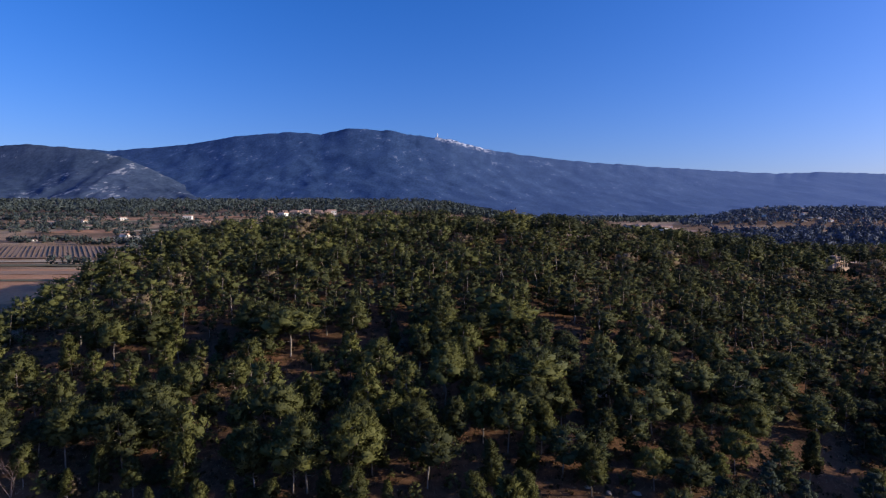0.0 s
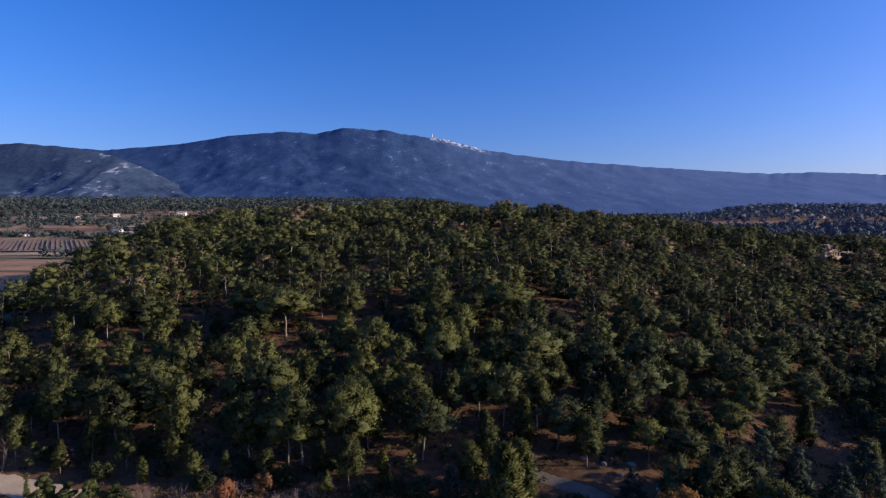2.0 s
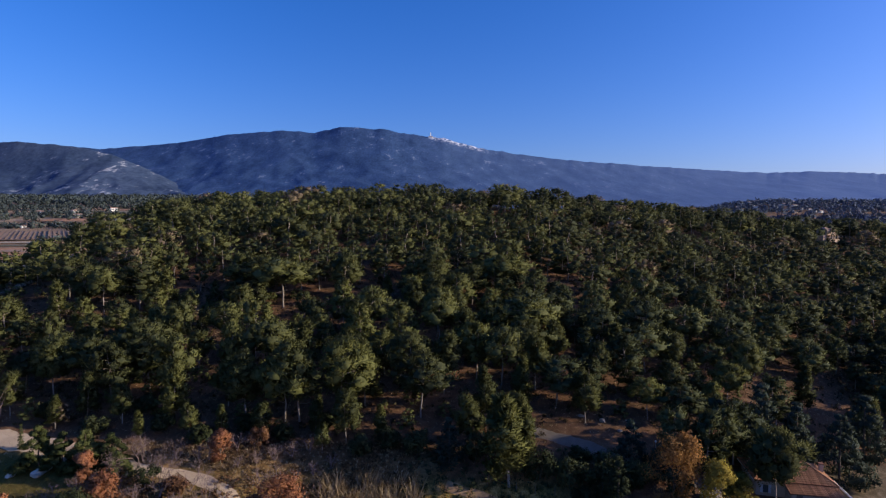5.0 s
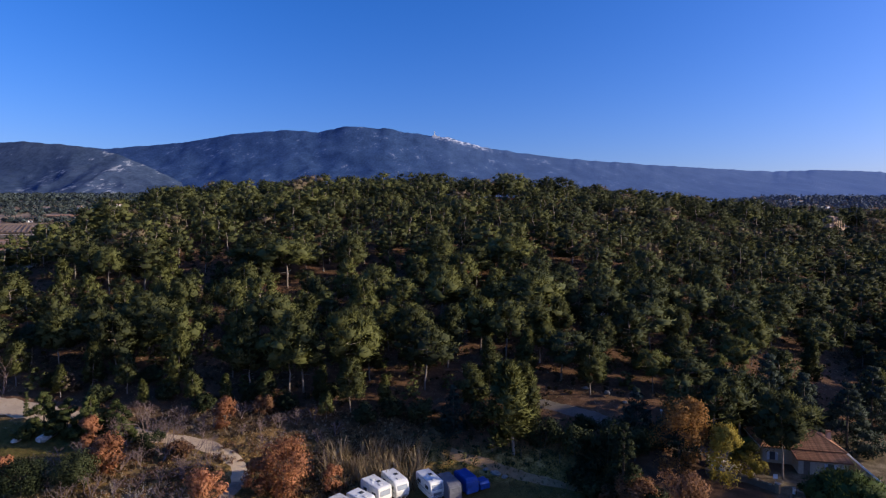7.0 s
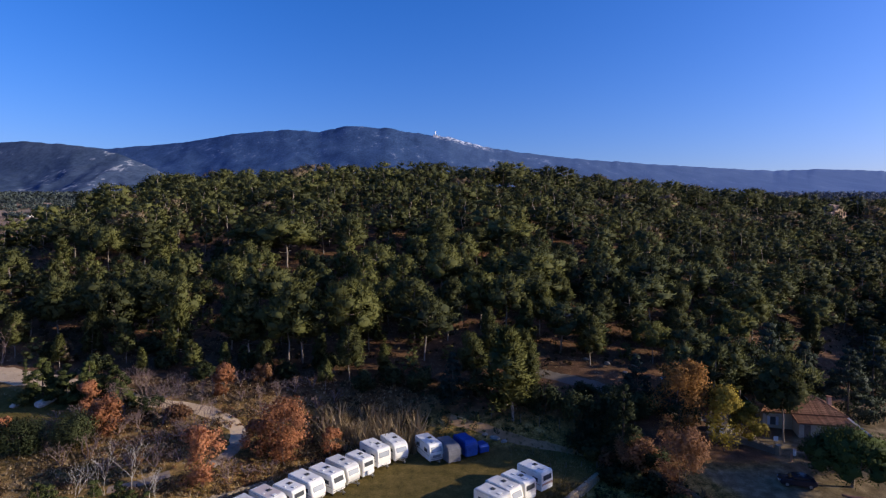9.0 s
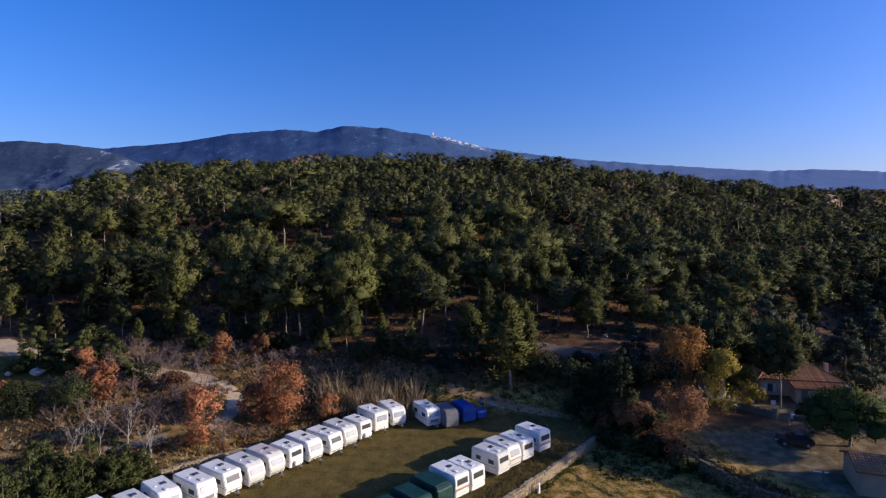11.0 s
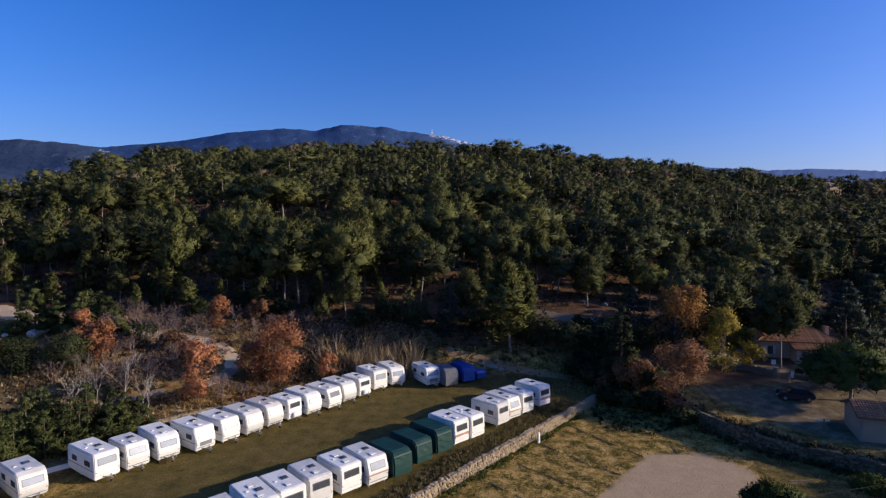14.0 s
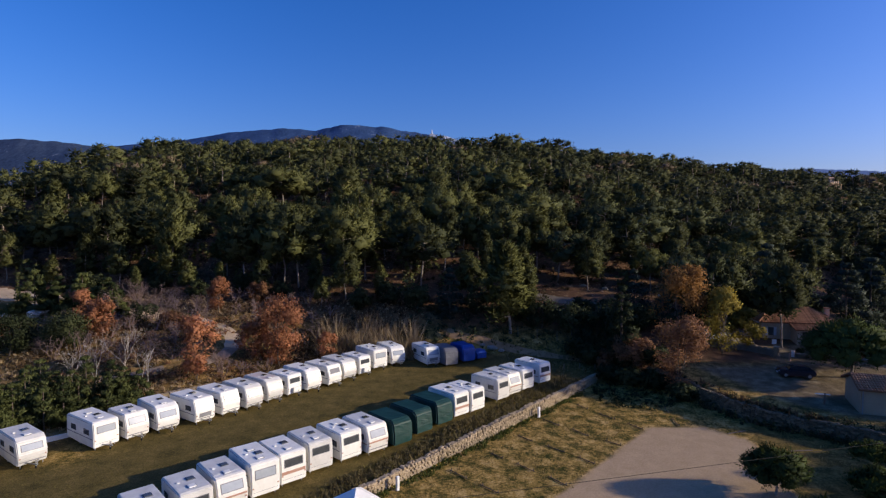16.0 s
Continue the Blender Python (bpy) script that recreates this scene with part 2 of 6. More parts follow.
pad = smooth(-0.3, 0.3, gx - (10.0 + (gy - 42.1) * 0.885)) * (1 - smooth(-0.4, 0.4, gy - 56.2 + 1.3 * np.clip(gx - 28.2, 0, 40))) * (1 - smooth(-0.3, 0.5, gx - 28.4 - (gy - 42.2) * 0.26))
set_float(ground.data, "gravel", np.clip(pad, 0, 1))


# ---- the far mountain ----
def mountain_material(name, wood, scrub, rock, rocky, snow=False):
    """Far slopes: dark woods, paler scrub, patches of bare limestone, snow on the highest crest; the colours carry the
    haze.
    """
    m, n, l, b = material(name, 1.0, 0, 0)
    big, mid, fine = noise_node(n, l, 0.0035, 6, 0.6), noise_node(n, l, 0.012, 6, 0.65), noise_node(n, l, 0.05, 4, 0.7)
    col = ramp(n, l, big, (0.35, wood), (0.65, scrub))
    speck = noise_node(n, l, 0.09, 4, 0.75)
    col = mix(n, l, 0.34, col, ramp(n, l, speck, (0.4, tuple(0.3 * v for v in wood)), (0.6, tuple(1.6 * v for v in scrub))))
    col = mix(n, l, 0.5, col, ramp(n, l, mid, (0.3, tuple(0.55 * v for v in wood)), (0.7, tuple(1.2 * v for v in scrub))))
    tc, mp = n.new("ShaderNodeTexCoord"), n.new("ShaderNodeMapping")
    mp.inputs["Scale"].default_value = (1, 0.36, 1)
    l.new(tc.outputs["Object"], mp.inputs[0])
    for o in (big, mid, fine, speck):
        l.new(mp.outputs[0], o.node.inputs["Vector"])
    add = n.new("ShaderNodeMath")
    add.operation = "MULTIPLY"
    l.new(mid, add.inputs[0])
    l.new(fine, add.inputs[1])
    col = mix(n, l, ramp(n, l, add.outputs[0], (rocky, (0, 0, 0)), (rocky + 0.06, (1, 1, 1))), col, rock)
    if snow:
        sp = n.new("ShaderNodeSeparateXYZ")
        l.new(tc.outputs["Object"], sp.inputs[0])
        band = []
        for k, lo, hi in (("X", -75, -30), ("X", 360, 300)):
            mr = n.new("ShaderNodeMapRange")
            mr.inputs["From Min"].default_value, mr.inputs["From Max"].default_value = lo, hi
            l.new(sp.outputs[k], mr.inputs["Value"])
            band.append(mr.outputs[0])
        ma = n.new("ShaderNodeMath")
        ma.operation = "MULTIPLY_ADD"
        ma.inputs[1].default_value = 0.25
        l.new(sp.outputs["X"], ma.inputs[0])
        l.new(sp.outputs["Z"], ma.inputs[2])
        mr = n.new("ShaderNodeMapRange")
        mr.inputs["From Min"].default_value, mr.inputs["From Max"].default_value = 622, 646
        l.new(ma.outputs[0], mr.inputs["Value"])
        band.append(mr.outputs[0])
        f = band[0]
        for o in band[1:] + [ramp(n, l, fine, (0.44, (0, 0, 0)), (0.64, (1, 1, 1)))]:
            mu = n.new("ShaderNodeMath")
            mu.operation = "MULTIPLY"
            l.new(f, mu.inputs[0])
            l.new(o, mu.inputs[1])
            f = mu.outputs[0]
        col = mix(n, l, f, col, (0.75, 0.78, 0.85))
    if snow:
        # haze painted in: paler blue mixed over the slopes towards the right
        east_haze = n.new("ShaderNodeMapRange")
        east_haze.inputs["From Min"].default_value, east_haze.inputs["From Max"].default_value, east_haze.inputs["To Max"].default_value = -300, 2300, 0.85
        l.new(sp.outputs["X"], east_haze.inputs["Value"])
        col = mix(n, l, east_haze.outputs[0], col, ramp(n, l, mid, (0.3, (0.118, 0.178, 0.320)), (0.7, (0.142, 0.204, 0.345))))
    l.new(col, b.inputs["Base Color"])
    bump(n, l, b, mix(n, l, 0.4, mid, speck), 0.35, 12.0)
    return m


# woods, scrub and rock are all blued to stand for distance haze
MOUNTAIN = mountain_material("hazy_mountain_forest", (0.030, 0.064, 0.150), (0.052, 0.094, 0.186), (0.17, 0.21, 0.29), 0.34, True)
FOOTHILL = mountain_material("hazy_foothill_scrub", (0.032, 0.056, 0.106), (0.060, 0.086, 0.142), (0.30, 0.32, 0.36), 0.325)


def ridge_range(name, label, px, py, near, far, base_z, amp, seed, mat, end=1.3):
    dirs = np.linspace(-1.3, end, int(177 * (end + 1.3)))
    s = np.concatenate([np.linspace(0, 1, 80), [1.05, 1.14, 1.3]])
    dd, ss = np.meshgrid(dirs, s)
    crest = 57.5 + np.interp(dirs, (np.array(px) - 784) / 956, (441 - np.array(py)) / 956 - 0.0402) * far
    rough = np.array([far * (0.0022 * noise.noise((d * 38, seed, 0)) + 0.0014 * noise.noise((d * 110, seed, 3))) for d in dirs])
    blur = np.exp(-np.linspace(-2.2, 2.2, 61) ** 2)
    broad = np.convolve(np.pad(crest, 30, "edge"), blur / blur.sum(), "valid")
    depth = near + (far - near) * ss
    top_z = broad[None] + (crest - broad)[None] * np.clip(ss, 0, 1) ** 5
    shape = np.where(ss <= 1, 0.35 * ss + 0.65 * ss ** 1.9, 1 - (ss - 1) * 2.2)
    relief = np.zeros_like(dd)
    flat_x, flat_y = (dd * depth).ravel(), depth.ravel()
    spurs = [noise.ridged_multi_fractal(Vector(((x + 0.3 * y) / 330 + 0.5 * noise.noise((x / 500, y / 700, seed)), y / 560, seed)), 0.85, 2.1, 6, 1.0, 2.0) for x, y in zip(flat_x, flat_y)]
    relief = np.array(spurs).reshape(dd.shape)
    relief = (relief - relief.mean()) / relief.std()
    z = base_z + (top_z - base_z) * shape + amp * (1 - 0.55 * smooth(-0.1, 0.25, dd)) * relief * np.sin(np.pi * np.clip(ss, 0, 1) ** 0.8) ** 0.8
    z = z + rough[None] * np.clip(ss, 0, 1) ** 9
    v = np.stack([dd * depth, depth, z], -1).reshape(-1, 3)
    w = len(dirs)
    i = (np.arange(len(s) - 1)[:, None] * w + np.arange(w - 1)[None]).ravel()
    return tagged(new(name, mesh_of(name, v, np.stack([i, i + 1, i + 1 + w, i + w], -1), mat, True)), label, "mountain", kind="structure")


def far_scale(k):
    """Enlarges far things about the first eye, so that they stand further off."""
    return Matrix.Translation((0, 0, 57.5)) @ Matrix.Scale(k, 4) @ Matrix.Translation((0, 0, -57.5))


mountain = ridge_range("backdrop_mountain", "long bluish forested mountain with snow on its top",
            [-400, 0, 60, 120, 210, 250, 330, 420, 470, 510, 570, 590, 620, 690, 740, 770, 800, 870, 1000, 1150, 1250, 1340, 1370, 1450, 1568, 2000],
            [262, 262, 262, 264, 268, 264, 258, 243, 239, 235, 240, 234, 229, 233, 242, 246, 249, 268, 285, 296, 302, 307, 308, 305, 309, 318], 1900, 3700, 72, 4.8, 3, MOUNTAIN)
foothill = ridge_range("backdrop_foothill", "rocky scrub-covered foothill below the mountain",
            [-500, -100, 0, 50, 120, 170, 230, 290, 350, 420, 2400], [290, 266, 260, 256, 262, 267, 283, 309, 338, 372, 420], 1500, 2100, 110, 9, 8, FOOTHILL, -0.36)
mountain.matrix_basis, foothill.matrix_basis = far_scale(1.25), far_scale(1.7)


# ---- plants ----
def leaf_cloud(rng, centres, radii, count, size, flat=0.75, up=0.35, heart=None, slim=0.42):
    """Leaf sprays laid like shingles round each centre; gives three corners and the outward way of each spray, and its tint."""
    c, r = np.repeat(centres, count, 0), np.repeat(radii, count)
    d = rng.normal(size=(len(c), 3))
    d /= np.linalg.norm(d, axis=1, keepdims=True)
    p = c + d * (r * rng.uniform(0.05, 1.15, len(c)) ** 0.45)[:, None] * (1, 1, flat)
    nrm = d + rng.normal(size=d.shape) * 0.55 + (0, 0, 0.15)
    nrm /= np.linalg.norm(nrm, axis=1, keepdims=True)
    along = rng.normal(size=d.shape) * 0.6 + d * 0.8 + (0, 0, up)
    along -= nrm * np.sum(along * nrm, 1, keepdims=True)
    along /= np.linalg.norm(along, axis=1, keepdims=True)
    side = np.cross(nrm, along)
    s = (size * rng.uniform(0.6, 1.35, len(c)))[:, None]
    tri = np.stack([p + side * s * slim - along * s * 0.45, p - side * s * slim - along * s * 0.45, p + along * s * 0.85], 1)
    # sprays that face up get a slightly lighter tint
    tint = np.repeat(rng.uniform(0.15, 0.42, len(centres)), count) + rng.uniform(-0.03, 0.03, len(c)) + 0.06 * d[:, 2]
    out = d * 0.8 + nrm * 0.08
    if heart is not None:
        q = p - heart
        out = out + 0.6 * q / (np.linalg.norm(q, axis=1, keepdims=True) + 0.01)
    out /= np.linalg.norm(out, axis=1, keepdims=True)
    return np.concatenate([tri, out[:, None]], 1), tint


def tube(points, radii, sides=6):
    """A tapered tube along points: corners and quads."""
    p, v, f = np.asarray(points, float), [], []
    for i, (q, r) in enumerate(zip(p, radii)):
        t = p[min(i + 1, len(p) - 1)] - p[max(i - 1, 0)]
        t /= np.linalg.norm(t) + 1e-9
        a = np.cross(t, (0.3, 0.9, 0.1) if abs(t[0]) > 0.8 else (1.0, 0.1, 0.0))
        a /= np.linalg.norm(a)
        b = np.cross(t, a)
        for k in range(sides):
            w = 2 * math.pi * k / sides
            v.append(q + r * (math.cos(w) * a + math.sin(w) * b))
    for i in range(len(p) - 1):
        for k in range(sides):
            f.append((i * sides + k, i * sides + (k + 1) % sides, (i + 1) * sides + (k + 1) % sides, (i + 1) * sides + k))
    return v, f


def gather(tubes):
    v, f = [], []
    for tv, tf in tubes:
        f += [tuple(i + len(v) for i in q) for q in tf]
        v += tv
    return np.array(v), np.array(f)


def puff_shape(level):
    """A unit ball of few faces: corners and triangles."""
    bm = bmesh.new()
    bmesh.ops.create_icosphere(bm, subdivisions=level, radius=1.0)
    v = np.array([q.co[:] for q in bm.verts])
    f = np.array([[q.index for q in fc.verts] for fc in bm.faces])
    bm.free()
    return v, f


PUFFS = {1: puff_shape(1)}


def needle_clouds(rng, centres, radii, per, leaf, level, heart, flat=0.8):
    """Pine clumps: a small rough heart of needles each, hidden by tufts that stand out of it. Three corners, then the three corners' outward ways."""
    uv, uf = PUFFS[level]
    tris, tints = [], []
    for c, r in zip(centres, radii):
        p = c + uv * (r * 0.62 * rng.uniform(0.6, 1.25, len(uv)))[:, None] * (1, 1, flat)
        q = p - heart
        n = uv * (1, 1, 1.2) * 0.4 + 0.8 * q / (np.linalg.norm(q, axis=1, keepdims=True) + 0.01) + rng.normal(size=uv.shape) * 0.12
        n /= np.linalg.norm(n, axis=1, keepdims=True)
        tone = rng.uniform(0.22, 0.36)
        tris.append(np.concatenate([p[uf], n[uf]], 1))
        # inner shade put into the colour: hearts are tinted below their tufts
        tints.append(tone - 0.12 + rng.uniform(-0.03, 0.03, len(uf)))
        d = rng.normal(size=(per, 3)) + (0, 0, 0.15)
        d /= np.linalg.norm(d, axis=1, keepdims=True)
        lobe = 0.86 + 0.2 * np.sin(2.6 * d[:, 0] + rng.uniform(0, 6)) * np.sin(2.9 * d[:, 1] + 1.7 * d[:, 2] + rng.uniform(0, 6))
        foot = c + d * (r * lobe * rng.uniform(0.3, 1.3, per) ** 0.65)[:, None] * (1, 1, flat)
        way = d * 0.75 + rng.normal(size=d.shape) * 0.45 + (0, 0, 0.45)
        way /= np.linalg.norm(way, axis=1, keepdims=True)
        side = np.cross(way, rng.normal(size=d.shape))
        side /= np.linalg.norm(side, axis=1, keepdims=True)
        ln = (leaf * rng.uniform(0.55, 1.4, per))[:, None]
        q = foot - heart
        n = d * (1, 1, 1.2) * 0.42 + 0.8 * q / (np.linalg.norm(q, axis=1, keepdims=True) + 0.01) + 0.1 * way + rng.normal(size=d.shape) * 0.08
        n /= np.linalg.norm(n, axis=1, keepdims=True)
        tris.append(np.stack([foot + side * ln * 0.18, foot - side * ln * 0.18, foot + way * ln, n, n, n], 1))
        # tuft tint rises a little towards the clump's top
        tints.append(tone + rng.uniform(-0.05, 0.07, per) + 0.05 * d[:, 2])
    return np.concatenate(tris), np.concatenate(tints)


def pine_shape(rng, h, wide, bare, clumps, per, leaf, sides=6, limbs=True, cone=0.0, level=1):
    """Aleppo pine: bent trunk, uneven crown of needle clumps on limbs; cone: 0 domed to 1 pointed."""
    lean = rng.uniform(-0.08, 0.08, 2) * h
    zs = np.linspace(-0.4, h * 0.9, 7)
    bend = rng.uniform(-0.035, 0.035, (7, 2)) * h
    axis = np.stack([lean[0] * zs / h + bend[:, 0] * (zs / h), lean[1] * zs / h + bend[:, 1] * (zs / h), zs], -1)
    tubes = [tube(axis, np.interp(zs / h, [0, 0.5, 1], [0.013, 0.009, 0.003]) * h, sides)]
    centres, radii = [], []
    lobes = rng.uniform(0.55, 1.12, 6)
    for k in range(clumps):
        u = (k + rng.uniform(0.1, 0.9)) / clumps
        z = h * (bare + (0.93 - bare) * u)
        dome = math.sqrt(max(0.02, 1 - max(0.0, (u - 0.35) / 0.68) ** 2)) * (0.5 + 0.5 * min(1, u / 0.35))
        reach = wide * (dome * (1 - cone) + (1.0 - 0.93 * u) * cone)
        a = k * 2.4 + rng.uniform(-0.6, 0.6)
        reach *= lobes[int(a / 6.283 * 6) % 6] * rng.uniform(0.2, 1.0) ** 0.45 * 0.94
        at = np.array([np.interp(z, zs, axis[:, 0]), np.interp(z, zs, axis[:, 1]), z])
        c = at + (reach * math.cos(a), reach * math.sin(a), rng.uniform(-0.02, 0.03) * h)
        centres.append(c)
        radii.append(rng.uniform(0.20, 0.38) * wide * (1.08 - 0.38 * u) * (1 - 0.25 * cone) + 0.12)
        if limbs and reach > 0.35 * wide and k % 2 == 0:
            start = np.array([np.interp(z * 0.88, zs, axis[:, 0]), np.interp(z * 0.88, zs, axis[:, 1]), z * 0.88])
            tubes.append(tube([start, (start + c) / 2 + (0, 0, -0.02 * h), c], [0.006 * h, 0.004 * h, 0.002 * h], 4))
    if limbs:
        for k in range(6):
            z, a, r = h * rng.uniform(0.18, bare + 0.12), rng.uniform(0, 6.28), rng.uniform(0.5, 1.7)
            p = np.array([np.interp(z, zs, axis[:, 0]), np.interp(z, zs, axis[:, 1]), z])
            tubes.append(tube([p, p + (0.6 * r * math.cos(a), 0.6 * r * math.sin(a), 0.05), p + (r * math.cos(a + 0.2), r * math.sin(a + 0.2), 0.25)], [0.035, 0.022, 0.01], 3))
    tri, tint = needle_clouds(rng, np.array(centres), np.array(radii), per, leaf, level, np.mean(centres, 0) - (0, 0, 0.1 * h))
    return gather(tubes), tri, tint


def leaf_mesh(name, tri, tint, mat):
    soft = tri.shape[1] > 3
    me = mesh_of(name, tri[:, :3].reshape(-1, 3), np.arange(len(tri) * 3).reshape(-1, 3), mat, soft)
    if soft:
        a = me.attributes.new("custom_normal", "FLOAT_VECTOR", "POINT")
        a.data.foreach_set("vector", (np.repeat(tri[:, 3], 3, 0) if tri.shape[1] == 4 else tri[:, 3:]).astype(np.float32).ravel())
        me.update()
    set_float(me, "tint", tint, "FACE")
    return me


def plant(name, wood, tri, tint, leaf_mat, wood_mat, label, category, group="", crown_name="crown"):
    """A tree or bush: an empty at its foot, trunk and crown under it."""
    top = tagged(new(name), label, category, group)
    t = new("trunk", mesh_of("trunk", *wood, wood_mat, True))
    t.parent = top
    if tri is not None:
        c = new(crown_name, leaf_mesh(crown_name, tri, tint, leaf_mat))
        c.parent = top
    return top


def part(name, data, mat, parent, label="", shade=False):
    """One mesh object under a thing or a part. data: a bmesh, or corners and faces."""
    if isinstance(data, bmesh.types.BMesh):
        me = bpy.data.meshes.new(name)
        data.to_mesh(me)
        data.free()
        me.materials.append(mat)
    else:
        me = mesh_of(name, *data, mat, shade)
    ob = new(name, me)
    ob.parent = parent
    if label:
        ob["label"] = label
    return ob


PINE_LABEL = "tall green pine with a raised ragged crown"
rng = np.random.RandomState(5)
pine_kinds = []
for k in range(10):
    pine_kinds.append(plant("pine_tree", *pine_shape(rng, 10.0, (4.2, 4.8, 3.0, 3.8, 4.0, 4.6, 3.6, 3.2, 5.0, 4.0)[k], (0.3, 0.45, 0.16, 0.38, 0.22, 0.5, 0.25, 0.2, 0.55, 0.33)[k], 32, 74, 0.49, cone=(0, 0.1, 0.8, 0, 0.3, 0.1, 0.2, 0.6, 0, 0.15)[k]), PINE, BARK, PINE_LABEL, "tree", "pines of the hill"))
pine_first = [True] * 20
for k in range(6):
    pine_kinds.append(plant("pine_tree", *pine_shape(rng, 10.0, (3.7, 4.2, 2.9, 3.8, 3.5, 4.5)[k], (0.34, 0.42, 0.2, 0.3, 0.38, 0.46)[k], 37, 140, 0.40, cone=(0.1, 0, 0.75, 0.35, 0.2, 0)[k]), PINE, BARK, PINE_LABEL, "tree", "pines of the hill"))

# kinds for the hill's right, with shade in their needle colour
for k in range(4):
    pine_kinds.append(plant("pine_tree", *pine_shape(rng, 10.0, (4.0, 4.6, 3.4, 4.2)[k], (0.28, 0.42, 0.2, 0.34)[k], 32, 74, 0.47, cone=(0.1, 0, 0.5, 0.2)[k]), SHADED_PINE, BARK, "dark green pine with a dense rounded crown", "tree", "pines of the hill"))


def put_pine(x, y, h, k, wide=1.0, turn=0.0, tip=0.0):
    """Sets a pine of kind k, h metres tall, on the ground."""
    # pines on the right take the shade-coloured kinds
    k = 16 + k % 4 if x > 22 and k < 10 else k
    m = pose(x, y, gz(x, y), tip, 0, turn)
    ob = pine_kinds[k] if pine_first[k] else copy_thing(pine_kinds[k], m)
    pine_first[k] = False
    s = h / 10
    ob.matrix_basis = m @ Matrix.Diagonal((s * wide, s * wide, s, 1))
    return ob


# pines of the wood's edge, one by one: x, y, height
EDGE = [(-59.8, 99.3, 12.4), (-71.8, 101.1, 11.5), (-46.4, 94.3, 12.5), (-38.9, 100.3, 9.5), (-33.7, 95, 13), (-27.2, 96.4, 12.6), (-24.8, 96.8, 15.2),
        (-17.3, 96.8, 15.0), (-13.4, 101, 13.7), (-15.4, 90.9, 9.5), (1.5, 106.2, 12.5), (-5.1, 106.5, 12), (8.4, 111.5, 12.5), (11.4, 83.3, 14.8), (14.5, 86.5, 12.0)]
OPEN_SIDE = [(27.2, 96.9, 9.8), (51.2, 100.2, 8.2), (39.8, 100, 8), (46.3, 106, 8.8), (66.9, 114.9, 10.5), (39.5, 116.7, 10.5), (26.1, 117.5, 10), (20, 108, 11.5),
             (58.5, 106.5, 9.0), (32, 108.5, 10), (52, 117, 10), (74, 107, 10.5), (80, 98, 9)]
YOUNG = [(-66, 93, 6), (-55, 94, 7), (-50, 90.5, 5), (-42, 91, 6), (-37, 92, 5.5), (-30, 91.5, 6.5), (-21, 92.5, 7.5), (-19, 88.5, 5), (-9.5, 92.5, 6), (5.5, 90.5, 9), (9, 96.5, 11),
         (14, 92, 9), (-62, 95.5, 9), (-76, 96, 8), (16, 101, 10.5)]
for i, (x, y, h) in enumerate(EDGE + OPEN_SIDE + YOUNG):
    put_pine(x, y, h, 12 if i == 13 else 10 + i % 6 if i < len(EDGE) + len(OPEN_SIDE) else 12 + i % 2, 1.3 if i == 13 else 1.0, 47.0 * i)
far_shapes = [pine_shape(rng, 10.0, rng.uniform(3.6, 4.9), rng.uniform(0.2, 0.45), 18, 30, 0.60, 4, False, (0, 0.1, 0.6, 0, 0.3, 0.2, 0, 0.4, 0, 0.1)[k]) for k in range(10)]


def scatter(x0, x1, y0, y1, gap, rng, keep, fixed=()):
    """Jittered points about gap apart where keep(x, y) holds, clear of the fixed ones."""
    pts, cells, n = [], {}, int((x1 - x0) * (y1 - y0) / gap ** 2 * 6)
    for p in fixed:
        cells.setdefault((int(p[0] // gap), int(p[1] // gap)), []).append(p[:2])
    for x, y in zip(rng.uniform(x0, x1, n), rng.uniform(y0, y1, n)):
        i, j = int(x // gap), int(y // gap)
        if any((x - a) ** 2 + (y - b) ** 2 < gap * gap for di in (-1, 0, 1) for dj in (-1, 0, 1) for a, b in cells.get((i + di, j + dj), ())):
            continue
        if keep(x, y):
            cells.setdefault((i, j), []).append((x, y))
            pts.append((x, y))
    return pts


def wooded(x, y):
    edge = 99 + 3 * math.sin(0.11 * x) + max(0, x - 20) * 0.02
    if y < edge or y > 22 + crest_y(x) or (0 < 258 - y < 17 and abs(x - y * 0.729) < 8) or (188 < x < 225 and abs(y - 256 + 0.21 * (x - 188)) < 7) or x < -134 + max(0, y - 200) * 0.1 or abs(x) > 0.95 * y + 20:
        return False
    thin = noise.noise((x * 0.04, y * 0.04, 2.0)) + 0.5 * noise.noise((x * 0.11, y * 0.11, 5.0))
    return thin > (0.12 if -28 < x <= 12 and y < 120 else -0.36 if x > 12 and y < 128 else -0.5 if x > 12 and y < 150 else -0.36 if y < 170 else -0.6)


rng = np.random.RandomState(11)
spots = sorted(scatter(-160, 320, 92, 322, 5.9, rng, wooded, EDGE + OPEN_SIDE + YOUNG), key=lambda p: p[1] + 0.1 * abs(p[0]))
stuff_v, stuff_t, stuff_w, stuff_f, base = [], [], [], [], 0
